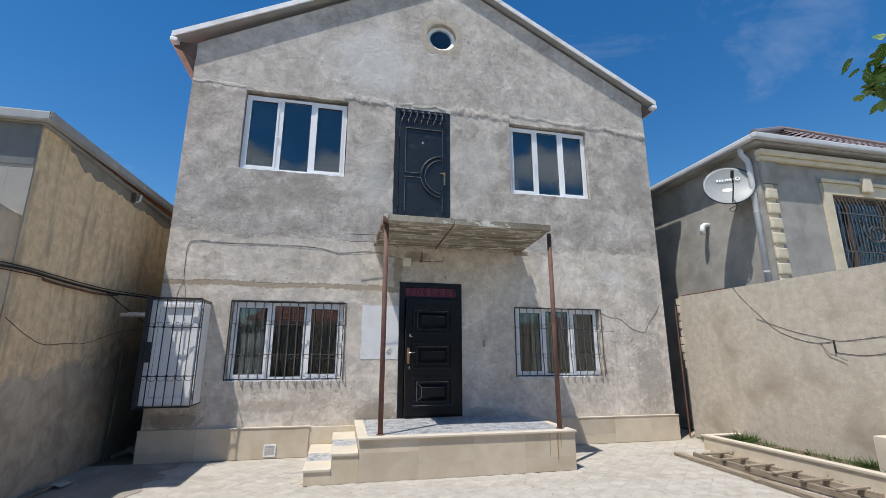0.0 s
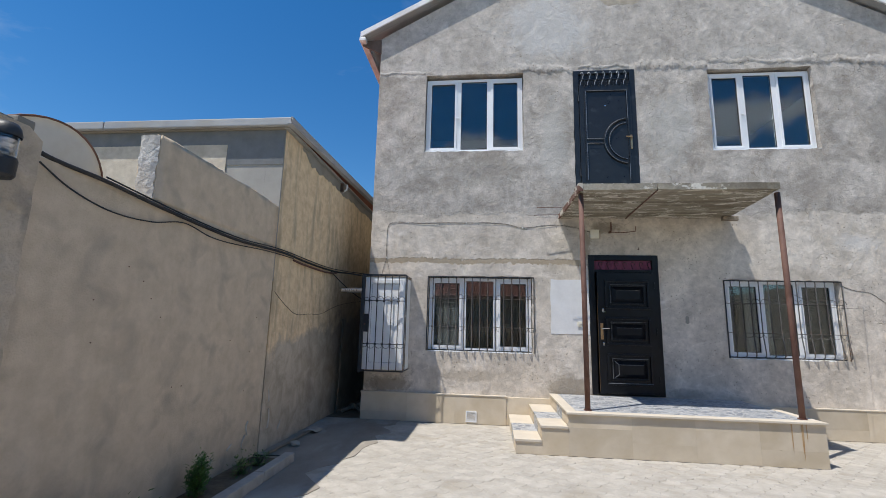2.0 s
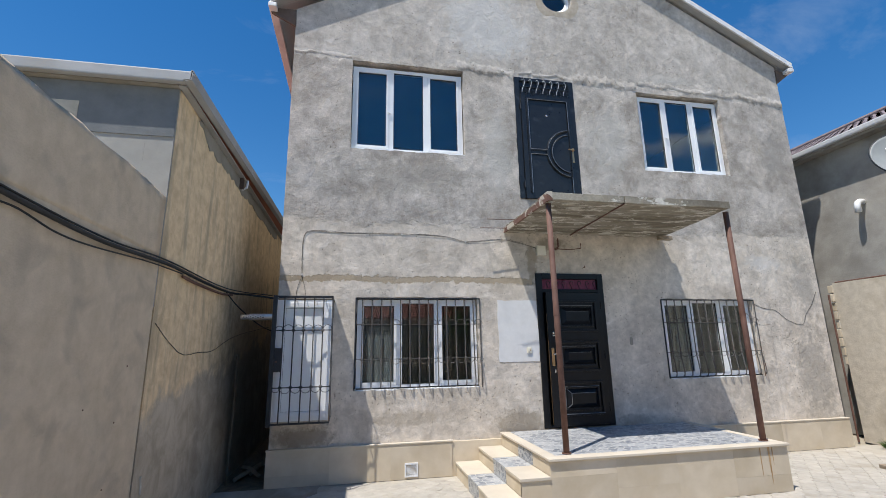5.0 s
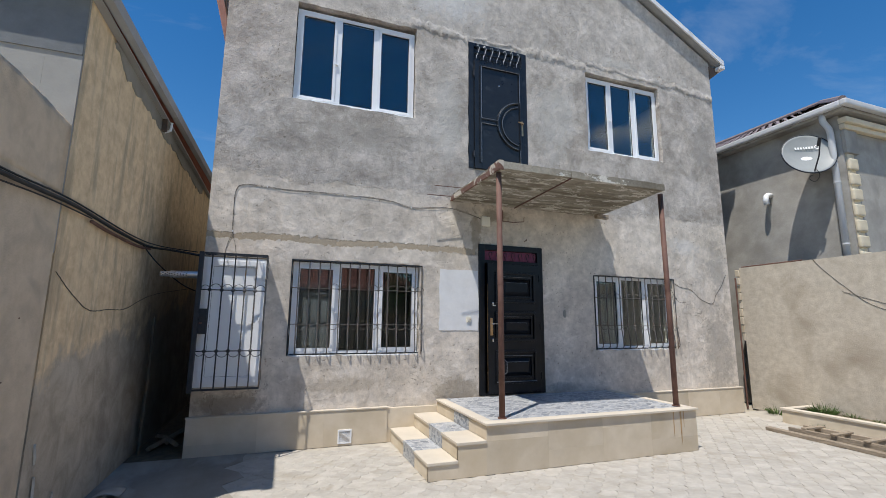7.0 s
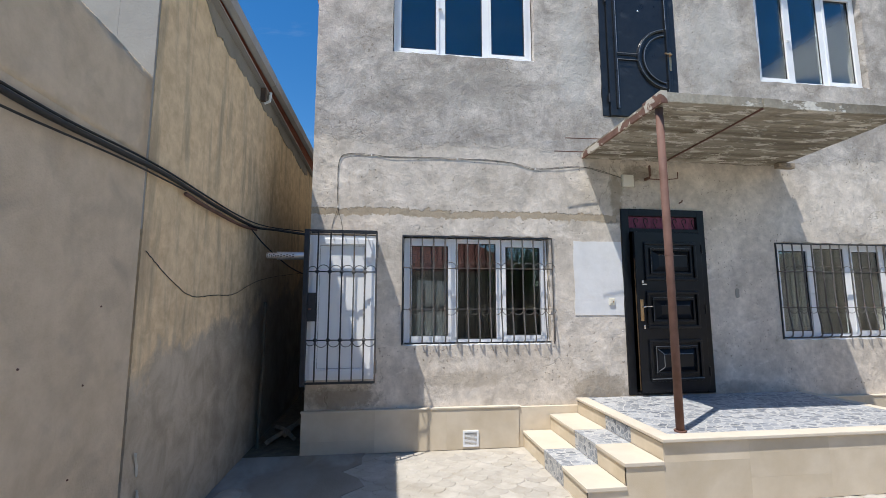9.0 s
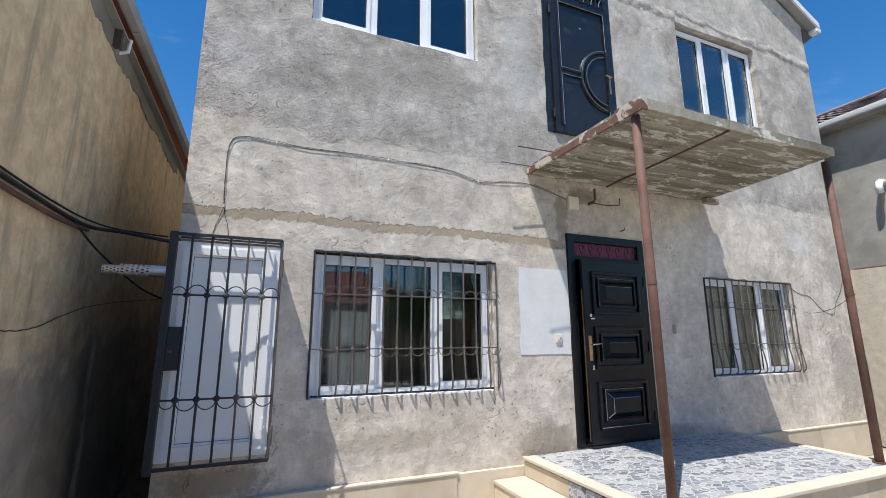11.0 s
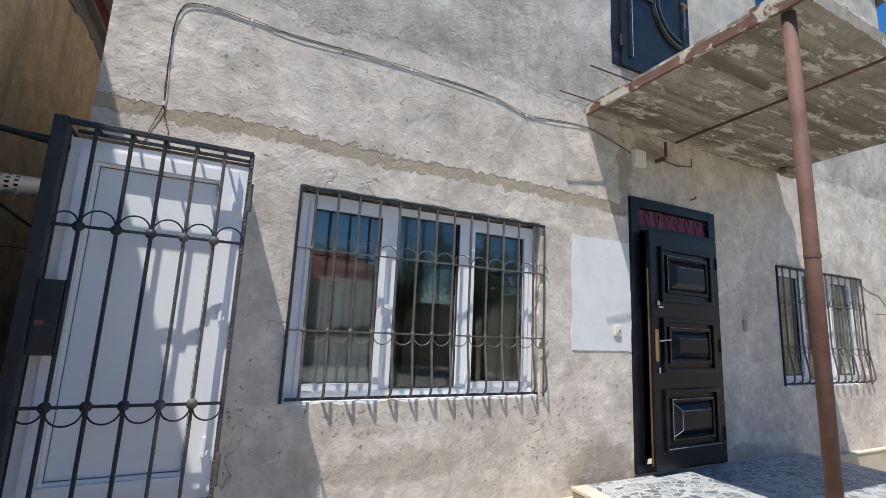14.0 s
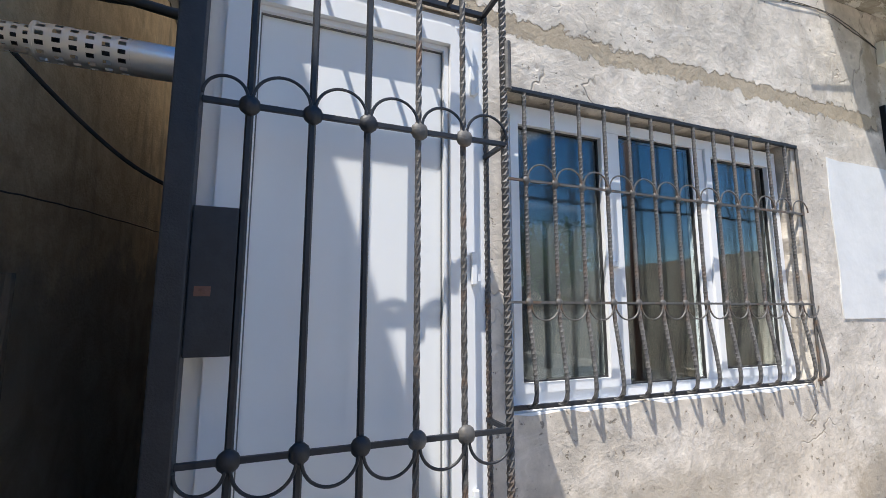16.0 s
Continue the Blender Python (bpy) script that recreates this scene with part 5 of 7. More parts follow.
part("drip_board", boxed(CX0 + 0.02, CY + 0.02, CZ1 + 0.001, CX1 - 0.005, FY - 0.003, CZ1 + 0.02), M_WOOD, cabinet, "thin weathered wooden board on top")

GY, GX0, GX1, GZ0, GZ1 = 7.70, -2.865, -2.10, 0.885, 2.525
cage = thing("cabinet_cage", ((GX0 + GX1) / 2, GY, GZ0), "dark iron security cage with scrolls bolted over the boiler cabinet", "security cage")
part("gate_post", boxed(GX0 - 0.02, GY - 0.025, GZ0 - 0.03, GX0 + 0.032, GY + 0.03, GZ1 + 0.012, bevel=0.004), M_IRON, cage)
part("top_rail", boxed(GX0 + 0.0325, GY - 0.012, GZ1 - 0.014, GX1, GY + 0.01, GZ1 + 0.01, bevel=0.003), M_IRON, cage)
part("bottom_rail", boxed(GX0 + 0.0325, GY - 0.012, GZ0 - 0.012, GX1, GY + 0.01, GZ0 + 0.012, bevel=0.003), M_IRON, cage)
part("top_rail", boxed(GX0 + 0.0325, GY + 0.10, GZ1 - 0.012, GX1 - 0.011, GY + 0.115, GZ1 + 0.002), M_IRON, cage)
part("side_bar", twisted_bar([(GX1 - 0.004, GY, GZ0), (GX1 - 0.004, GY, GZ1)], 0.011), M_GRILLE, cage)
part("side_bar", twisted_bar([(GX1 - 0.004, GY + 0.11, GZ0), (GX1 - 0.004, GY + 0.11, GZ1)], 0.009), M_GRILLE, cage)
part("side_bar", tubed([(GX0 + 0.003, GY + 0.11, GZ0), (GX0 + 0.003, GY + 0.11, GZ1)], 0.009, 6), M_IRON, cage)
for z in (GZ0 + 0.002, GZ1 - 0.006):
    for x in (GX0 + 0.01, GX1 - 0.01):
        part("wall_stay", boxed(x - 0.007, GY + 0.012 if x > -2.5 else GY + 0.031, z - 0.006, x + 0.006, FY + 0.03, z + 0.006), M_IRON, cage)
bars_x = (-2.739, -2.606, -2.478, -2.349, -2.226)
za, zb = 2.07, 1.333
top_x = None
for i, x in enumerate(bars_x):
    m_ = M_IRON if i < 2 else M_GRILLE
    if i < 3:
        b_ = tubed([(x, GY + 0.003, GZ0 + 0.01), (x, GY + 0.003, GZ1 - 0.012)], 0.0085, 6)
    else:
        b_ = twisted_bar([(x, GY + 0.003, GZ0 + 0.01), (x, GY + 0.003, zb - 0.02), (x, GY + 0.003, GZ1 - 0.012)], 0.0082, 9)
    part("bar", b_, m_ if i > 2 else M_IRON, cage)
    part("top_return", tubed([(x, GY + 0.003, GZ1 - 0.004), (x, GY + 0.107, GZ1 - 0.006)], 0.007, 6), M_IRON, cage)
    for z in (za, zb):
        part("boss", ball(bmesh.new(), (x, GY - 0.006, z), 0.0235, 0.6, 12), M_IRON if i < 3 else M_GRILLE, cage, smooth=True)
for z in (za, zb):
    part("cross_bar", boxed(GX0 + 0.033, GY - 0.010, z - 0.0065, GX1 - 0.005, GY + 0.001, z + 0.0065, bevel=0.002), M_IRON, cage)
    part("cross_stay", boxed(GX1 - 0.014, GY + 0.002, z - 0.006, GX1 - 0.004, GY + 0.125, z + 0.006), M_IRON, cage)
edges = [GX0 + 0.03, *bars_x, GX1]
for a, b in zip(edges, edges[1:]):
    for z, a0, a1, s in ((za, 0, 180, 1), (zb, 180, 360, -1)):
        part("scroll", tubed(arc((a + b) / 2, z + s * 0.012, (b - a) * 0.46, a0, a1, 18, GY - 0.012), 0.0038, 6), M_IRON, cage)
part("lock_plate", boxed(GX0 + 0.033, GY - 0.008, 1.535, bars_x[0] - 0.008, GY + 0.004, 1.84, bevel=0.002), M_IRON, cage, "dark iron lock plate with a keyhole")
part("keyhole", box(ball(bmesh.new(), (GX0 + 0.06, GY - 0.009, 1.665), 0.007, 0.4), GX0 + 0.045, GY - 0.0095, 1.655, GX0 + 0.075, GY - 0.0085, 1.675), M_RUST, cage)
for z in (1.05, 2.3):
    part("hinge", tubed([(GX1 + 0.006, GY - 0.006, z - 0.07), (GX1 + 0.006, GY - 0.006, z + 0.07)], 0.011, 10), M_GRILLE, cage)

# boiler flue of perforated steel
flue = thing("boiler_flue", (-2.85, 7.96, 2.27), "perforated stainless steel boiler flue sticking out sideways", "flue")
fy, fz = 7.965, 2.268


def perforated(x0, x1, r, rows, cols, hole):
    """A tube along x whose wall is pierced by round holes."""
    bm = bmesh.new()
    n = cols * 4
    m = rows * 4
    grid = [[bm.verts.new((x0 + (x1 - x0) * i / m, fy + r * math.cos(2 * math.pi * j / n), fz + r * math.sin(2 * math.pi * j / n))) for j in range(n)] for i in range(m + 1)]
    for i in range(m):
        for j in range(n):
            if i % 4 in (1, 2) and (j + (2 if (i // 4) % 2 else 0)) % 4 in (1, 2):
                continue
            bm.faces.new((grid[i][j], grid[i][(j + 1) % n], grid[i + 1][(j + 1) % n], grid[i + 1][j]))
    return bm


part("outer_tube", lathe(bmesh.new(), [(0.045, 0.0), (0.045, 0.19)], 28, Matrix.Translation((-3.03, fy, fz)) @ Matrix.Rotation(radians(90), 4, "Y")), M_STEEL, flue, smooth=True)
part("outer_guard", perforated(-3.225, -3.03, 0.0455, 6, 13, 0.01), M_STEEL, flue, smooth=True)
part("inner_guard", perforated(-3.34, -3.225, 0.034, 5, 11, 0.008), M_STEEL, flue, smooth=True)
part("end_ring", lathe(bmesh.new(), [(0.033, 0), (0.0465, 0), (0.0465, 0.006), (0.033, 0.006), (0.033, 0)], 28, Matrix.Translation((-3.228, fy, fz)) @ Matrix.Rotation(radians(90), 4, "Y")), M_STEEL, flue)
part("core_tube", tubed([(-3.33, fy, fz), (-2.86, fy, fz)], 0.018, 12), M_IRON, flue, "dark inner pipe")

# ---- small things on the house front ----
jb = thing("junction_box", (1.24, FY, 3.36), "ivory plastic junction box under the canopy", "junction box")
part("case", boxed(1.165, FY - 0.045, 3.30, 1.325, FY - 0.001, 3.465, bevel=0.008), M_CREAM_PLASTIC, jb)
part("lid", boxed(1.172, FY - 0.052, 3.307, 1.318, FY - 0.0455, 3.458, bevel=0.004), M_CREAM_PLASTIC, jb)
bell = thing("bell_switch", (0.94, FY, 1.75), "small ivory bell switch on the white patch", "switch")
part("plate", boxed(0.90, FY - 0.022, 1.705, 0.98, FY - 0.0065, 1.795, bevel=0.005), M_CREAM_PLASTIC, bell)
part("button", boxed(0.918, FY - 0.03, 1.73, 0.944, FY - 0.0225, 1.77, bevel=0.003), M_CREAM_PLASTIC, bell)
part("indicator", boxed(0.952, FY - 0.026, 1.74, 0.966, FY - 0.0225, 1.76), M_BRASS, bell)
hole = tagged(part("wall_box_hole", lathe(bmesh.new(), [(0.0, -0.004), (0.034, -0.006), (0.04, 0.001)], 16, Matrix.Translation((2.752, FY, 1.87)) @ Matrix.Diagonal((0.85, 1, 1.6, 1)) @ Matrix.Rotation(radians(90), 4, "X")), M_WOOD), "brown filled knock-out for a wall socket", "wall box")
vent = thing("plinth_vent", (-0.955, 8.21, 0.02), "white plastic vent grille in the limestone plinth", "vent")
part("frame", slab(bmesh.new(), rect(-1.055, 0.03, -0.865, 0.215), [rect(-1.035, 0.05, -0.885, 0.195)], 8.186, 8.210), M_PVC, vent)
part("backing", boxed(-1.034, 8.204, 0.051, -0.886, 8.2095, 0.194), M_NET, vent)
first = part("slat", boxed(-1.034, 8.192, 0.056, -0.886, 8.203, 0.062), M_PVC, vent)
for i in range(1, 10):
    again(first, (0, 0, 0.0145 * i))
br = thing("lamp_bracket", (1.75, FY, 3.45), "rusty iron lamp bracket under the canopy", "bracket")
part("arm", boxed(1.50, FY - 0.10, 3.40, 1.53, FY - 0.001, 3.43), M_RUST, br)
part("arm", boxed(1.51, FY - 0.12, 3.43, 1.53, FY - 0.10, 3.58), M_RUST, br)
part("bar", tubed([(1.515, FY - 0.06, 3.41), (1.75, FY - 0.05, 3.405), (1.96, FY - 0.06, 3.43), (1.965, FY - 0.06, 3.52)], 0.007, 6), M_RUST, br)
nail = tagged(part("wall_hook", tubed([(2.0, FY, 3.10), (2.0, FY - 0.06, 3.105), (2.0, FY - 0.065, 3.13)], 0.008, 6), M_RUST), "small bent iron hook over the entrance door", "hook")


def wire(name, pts, r, material, label, category="wire", group="", n=10, sag=0.0):
    """A cable through the points, smoothly curved."""
    ps = [Vector(p) for p in pts]
    out = []
    for i in range(len(ps) - 1):
        p0, p1, p2, p3 = ps[max(i - 1, 0)], ps[i], ps[i + 1], ps[min(i + 2, len(ps) - 1)]
        for k in range(n):
            t = k / n
            out.append(0.5 * ((2 * p1) + (p2 - p0) * t + (2 * p0 - 5 * p1 + 4 * p2 - p3) * t * t + (3 * p1 - p0 - 3 * p2 + p3) * t ** 3))
    out.append(ps[-1])
    if r < 0.005:
        rnd_ = random.Random(len(label))
        out = [out[0]] + [p + Vector((rnd_.uniform(-1, 1), 0, rnd_.uniform(-1, 1))) * 0.0025 for p in out[1:-1]] + [out[-1]]
    return tagged(part(name, tubed(out, r, 6), material, smooth=True), label, category, group)


bm = bmesh.new()
ring = [bm.verts.new((2.767 + 0.03 * math.cos(a), FY - 0.004, 1.866 + (0.036 if math.sin(a) > 0 else -0.036) + 0.03 * math.sin(a))) for a in (2 * math.pi * (k + 0.5) / 20 for k in range(20))]
bm.faces.new(ring)
part("blanking_plate", bm, M_DARK_RENDER, house, "dark oblong plate beside the door").modifiers.new("thick", "SOLIDIFY").thickness = 0.004
wy = FY - 0.0035
LOOP = [(-2.60, 2.92), (-2.61, 3.2), (-2.60, 3.5), (-2.50, 3.605), (-2.2, 3.60), (-1.9, 3.585), (-1.5, 3.60), (-1.1, 3.595), (-0.7, 3.595), (-0.35, 3.57), (-0.05, 3.50), (0.3, 3.535), (0.62, 3.555), (0.9, 3.5), (1.18, 3.42)]


def strand(side):
    """One of the two strands: it crosses the other between the ties."""
    return [(x, wy - 0.003 * (1 + side), z + side * 0.009 * math.sin(i * 2.1)) for i, (x, z) in enumerate(LOOP)]


supply = wire("wall_wire", [(-2.68, wy, 2.5), (-2.655, wy, 2.72)] + strand(1), 0.0023, M_WIRE_GREY, "grey twisted pair of supply wires looped across the plaster")
for i in (0, 4, 7, 10):
    x, z = LOOP[i]
    part("tie", boxed(x - 0.005, wy - 0.010, z - 0.013, x + 0.005, wy + 0.003, z + 0.013, bevel=0.002), M_PVC, supply, "white plastic tie")
wire("wall_wire", [(-2.52, wy, 2.5), (-2.55, wy, 2.72)] + strand(-1), 0.0023, M_WIRE_GREY, "grey supply wire twisted round its neighbour")
wire("wall_wire", [(5.3, wy, 2.5), (5.5, wy, 2.42), (5.75, wy, 2.38), (6.0, wy, 2.2), (6.3, wy, 2.12), (6.42, wy, 2.3), (6.6, wy, 2.5), (6.74, wy, 2.72)], 0.0028, M_WIRE_GREY, "loose grey wire hanging on the plaster beside the barred window")
wire("wall_wire", [(3.47, 6.61, 2.2), (4.2, 7.2, 2.10), (4.9, 7.75, 2.09), (5.6, wy, 2.13)], 0.003, M_WIRE_GREY, "thin wire strung from the canopy post to the wall")

# ---- yard wall and house on the shaded side ----
yard_wall = thing("yard_wall", (LWX, 2.0, 0), "smooth cement yard wall with a raised block at its end", "wall", kind="structure")
part("wall_panel", boxed(LWX - 0.2, 2.48, 0, LWX, 5.77, 2.66), M_YARD_WALL, yard_wall)
bm = bmesh.new()
rnd = random.Random(22)
n = 46
rows = []
for i in range(n + 1):
    z = 2.80 * i / n
    y = 2.479 - 0.012 * rnd.random() - (0.10 if i == n else 0)
    rows.append([bm.verts.new(p) for p in ((LWX - 0.22, y, z), (LWX + 0.055 + rnd.uniform(-0.006, 0.004), y, z), (LWX + 0.04, 1.9, z), (LWX + 0.035, -6.2, z - (0.1 if i == n else 0)), (LWX - 0.22, -6.2, z - (0.1 if i == n else 0)))])
for a, b in zip(rows, rows[1:]):
    for q in range(5):
        bm.faces.new((a[q], a[(q + 1) % 5], b[(q + 1) % 5], b[q]))
bm.faces.new(rows[0][::-1])
bm.faces.new(rows[-1])
part("wall_panel", bm, M_PILLAR, yard_wall, "rough patched render")
bm = bmesh.new()
bmesh.ops.create_cube(bm, size=1.0)
bmesh.ops.subdivide_edges(bm, edges=bm.edges[:], cuts=14, use_grid_fill=True)
rnd = random.Random(21)
for v in bm.verts:
    u = v.co.copy()
    v.co = Vector((LWX - 0.1 + u.x * 0.196, 4.64 + u.y * 2.26, 2.96 + u.z * 0.598))
    if u.z > 0.4 and u.y > 0.3:
        v.co.z -= 0.05 * rnd.random()
    if u.y < -0.45:
        v.co.y += rnd.uniform(0.0, 0.008)
    if u.z > 0.45:
        v.co.z += rnd.uniform(-0.012, 0.012)
part("upstand_block", bm, M_YARD_WALL, yard_wall, "raised rendered block with broken edges", smooth=True)
bm = bmesh.new()
grid = []
for i in range(13):
    z = 2.668 + 0.585 * i / 12
    w0, w1 = LWX - 0.195 + rnd.uniform(0, 0.02), LWX - 0.006 - rnd.uniform(0, 0.02)
    grid.append([bm.verts.new((w0 + (w1 - w0) * q / 4, (3.512 if q in (0, 4) else 3.498) + rnd.uniform(-0.003, 0.003), z)) for q in range(5)])
for a, b in zip(grid, grid[1:]):
    for q in range(4):
        bm.faces.new((a[q], a[q + 1], b[q + 1], b[q]))
part("end_coat", bm, M_UPSTAND, yard_wall, "pale broken mortar face").modifiers.new("thick", "SOLIDIFY").thickness = 0.01
bm = bmesh.new()
rnd = random.Random(23)
for i in range(16):
    y = 2.36 - i * 0.11
    box(bm, LWX - 0.2 + rnd.uniform(0, 0.05), y - 0.055, 2.72, LWX + 0.03 + rnd.uniform(-0.03, 0.02), y + 0.055, 2.80 + rnd.uniform(0.0, 0.05), bevel=0.012)
part("broken_top", bm, M_DARK_RENDER, yard_wall, "dark broken mortar along the top")

left_house = thing("house", (-6.0, 5.77, 0), "low neighbouring house in ochre and grey render with a white gutter", "house", "neighbouring houses")
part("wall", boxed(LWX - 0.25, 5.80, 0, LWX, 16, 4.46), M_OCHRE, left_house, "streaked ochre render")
part("wall", boxed(-12, 5.775, 0, LWX - 0.251, 6.0, 4.42), M_PLASTER_SIDE, left_house)
part("wall", boxed(LWX - 0.25, 5.775, 2.2, LWX - 0.004, 5.7995, 4.42), M_PLASTER_SIDE, left_house)
# the eave's shadow on this front, put in as a darker strip
part("wall_band", boxed(-12, 5.764, 3.845, LWX - 0.005, 5.7745, 4.36), M_EAVE_SHADE, left_house, "slate-grey strip painting in the eave's shadow")
part("wall_band", boxed(-7.5, 5.758, 3.0, -4.42, 5.7635, 4.147), M_PALE_WALL, left_house, "beige rendered patch")
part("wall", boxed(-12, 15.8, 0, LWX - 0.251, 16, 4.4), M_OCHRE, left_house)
# coarse coat left under the eave
bm = bmesh.new()
rnd = random.Random(30)
lo = []
n = 60
for i in range(n + 1):
    y = 6.35 + (11.5 - 6.35) * i / n
    lo.append((bm.verts.new((LWX + 0.012, y, 4.44)), bm.verts.new((LWX + 0.012, y, 4.36 - 0.10 * min(1, i / 5) - 0.06 * rnd.random() - 0.05 * math.sin(i * 0.21) ** 2)), bm.verts.new((LWX - 0.01, y, 4.36 - 0.11 * min(1, i / 5) - 0.1 * rnd.random()))))
for a, b in zip(lo, lo[1:]):
    bm.faces.new((a[0], b[0], b[1], a[1]))
    bm.faces.new((a[1], b[1], b[2], a[2]))
part("mortar_band", bm, M_DARK_RENDER, left_house)
bm = bmesh.new()
v = [bm.verts.new(p) for p in ((-3.43, 5.65, 4.465), (-3.43, 16.3, 4.80), (-8, 16.3, 5.55), (-8, 9.5, 5.55), (-12.4, 5.65, 4.465), (-12.4, 16.3, 4.6))]
bm.faces.new((v[0], v[1], v[2], v[3]))
bm.faces.new((v[0], v[3], v[4]))
bm.faces.new((v[4], v[3], v[2], v[5]))
r_ = part("roof", bm, M_RED_TILE, left_house, "red roof sheet")
r_.modifiers.new("thick", "SOLIDIFY").thickness = 0.05
for k in range(4):
    bm = bmesh.new()
    a, b = 5.60 + k * 2.7, 5.60 + (k + 1) * 2.7 - 0.012
    h = lambda y: 4.415 + 0.034 * (y - 5.56)
    prof = ((-3.47, 0.0), (-3.415, 0.02), (-3.405, 0.12), (-3.425, 0.125), (-3.43, 0.03), (-3.49, 0.02))
    ends = [[bm.verts.new((x, y, h(y) - 0.06 + z)) for x, z in prof] for y in (a, b)]
    for i in range(5):
        bm.faces.new((ends[0][i], ends[0][i + 1], ends[1][i + 1], ends[1][i]))
    part("gutter", bm, M_GUTTER, left_house).modifiers.new("thick", "SOLIDIFY").thickness = 0.006
for k in range(3):
    x1_ = -3.41 - k * 2.9
    part("gutter", boxed(x1_ - 2.9 + 0.012, 5.64, 4.375, x1_, 5.71, 4.495, bevel=0.015), M_GUTTER, left_house)
part("soffit", boxed(LWX + 0.003, 5.715, 4.365, -3.492, 16.1, 4.378), M_GUTTER, left_house)
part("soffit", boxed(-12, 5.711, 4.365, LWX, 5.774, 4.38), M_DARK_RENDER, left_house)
part("eave_bracket", boxed(LWX + 0.001, 8.15, 4.20, -3.50, 8.20, 4.364), M_BROWN_BOARD, left_house)
part("drain_stub", tubed([(-3.49, 8.35, 4.40), (-3.50, 8.35, 4.28), (LWX, 8.35, 4.25)], 0.018, 8), M_PVC, left_house)
part("roof_nail", tubed([(-4.35, 5.75, 3.3), (-4.35, 5.75, 3.62)], 0.008, 6), M_RUST, left_house)

# cables along the yard wall
wire("cable", [(LWX - 0.28, 1.9, 2.76), (LWX - 0.15, 2.35, 2.835), (LWX - 0.02, 2.55, 2.69), (LWX + 0.03, 3.0, 2.655), (LWX + 0.03, 3.53, 2.615), (LWX + 0.03, 4.2, 2.58), (LWX + 0.03, 4.8, 2.565), (LWX + 0.03, 5.4, 2.59), (LWX + 0.03, 6.0, 2.615), (LWX + 0.03, 7.0, 2.60), (LWX + 0.03, 8.1, 2.62), (-3.3, 8.2, 2.60), (-2.95, 8.20, 2.55)], 0.016, M_CABLE, "thick black cable bundle sagging along the yard wall", "cable", "cables along the wall")
wire("cable", [(LWX + 0.02, 2.5, 2.62), (LWX + 0.02, 2.75, 2.51), (LWX + 0.02, 3.1, 2.445), (LWX + 0.02, 3.5, 2.465), (LWX + 0.02, 3.9, 2.55), (LWX + 0.03, 4.3, 2.50), (LWX + 0.03, 4.7, 2.505), (LWX + 0.03, 5.5, 2.56), (LWX + 0.03, 6.3, 2.585)], 0.006, M_CABLE, "thin black cable drooping under the bundle", "cable", "cables along the wall")
wire("cable", [(LWX + 0.02, 3.0, 2.69), (LWX + 0.02, 4.0, 2.62), (LWX + 0.02, 4.9, 2.60), (LWX + 0.02, 5.9, 2.65), (LWX + 0.02, 7.5, 2.645), (-3.45, 8.3, 2.66), (-3.0, 8.25, 2.60)], 0.007, M_CABLE, "thin black cable running beside the bundle", "cable", "cables along the wall")
wire("cable", [(LWX + 0.03, 6.3, 2.56), (LWX + 0.035, 6.7, 2.545), (LWX + 0.035, 7.6, 2.55), (LWX + 0.03, 8.2, 2.60)], 0.016, M_RUST, "rust-brown conduit beside the cables", "cable", "cables along the wall")
wire("cable", [(LWX + 0.03, 7.9, 2.6), (-3.45, 8.3, 2.42), (-3.2, 8.6, 2.18), (-2.925, 8.75, 2.06)], 0.008, M_CABLE, "black cable dropping into the passage", "cable", "cables along the wall")
wire("cable", [(LWX + 0.006, 5.85, 2.06), (LWX + 0.006, 6.2, 1.90), (LWX + 0.006, 6.6, 1.78), (LWX + 0.006, 7.1, 1.80), (LWX + 0.006, 7.6, 1.82), (LWX + 0.02, 8.3, 1.98), (LWX + 0.02, 9.2, 2.1), (LWX + 0.02, 11.3, 2.3)], 0.0035, M_WIRE_GREY, "thin dusty wire tacked to the ochre wall", "cable", "cables along the wall")

# curled flakes of whitewash low on the shaded wall
rnd = random.Random(61)
for i, (y, z, w, h) in enumerate(((5.97, 0.28, 0.022, 0.26), (5.93, 0.62, 0.014, 0.16), (5.45, 0.30, 0.022, 0.17), (5.38, 0.16, 0.012, 0.16), (5.10, 0.22, 0.03, 0.07), (6.30, 0.20, 0.014, 0.12), (4.75, 0.16, 0.012, 0.08))):
    bm = bmesh.new()
    rows = []
    for k in range(9):
        f = k / 8
        yy = y + 0.025 * math.sin(f * 4 + i) + rnd.uniform(-0.004, 0.004)
        g = math.sin(math.pi * (0.12 + 0.8 * f)) * rnd.uniform(0.7, 1.1)
        rows.append([bm.verts.new((LWX + 0.003 + 0.012 * f, yy - w * g, z + h * f)), bm.verts.new((LWX + 0.012 + 0.014 * f, yy, z + h * f)), bm.verts.new((LWX + 0.003 + 0.008 * f, yy + w * g * 0.8, z + h * f))])
    for a, b in zip(rows, rows[1:]):
        for k in range(2):
            bm.faces.new((a[k], a[k + 1], b[k + 1], b[k]))
    fl = part("render_flake", bm, M_FLAKE, left_house if y > 5.8 else yard_wall, "pale curled flake of whitewash")
    fl.modifiers.new("thick", "SOLIDIFY").thickness = 0.004
for i in range(12):
    y, z = rnd.uniform(2.8, 5.5), rnd.uniform(0.5, 2.4)
    part("peg_hole", ball(bmesh.new(), (LWX + 0.001, y, z), 0.006, 1.0, 6), M_RUST, yard_wall)

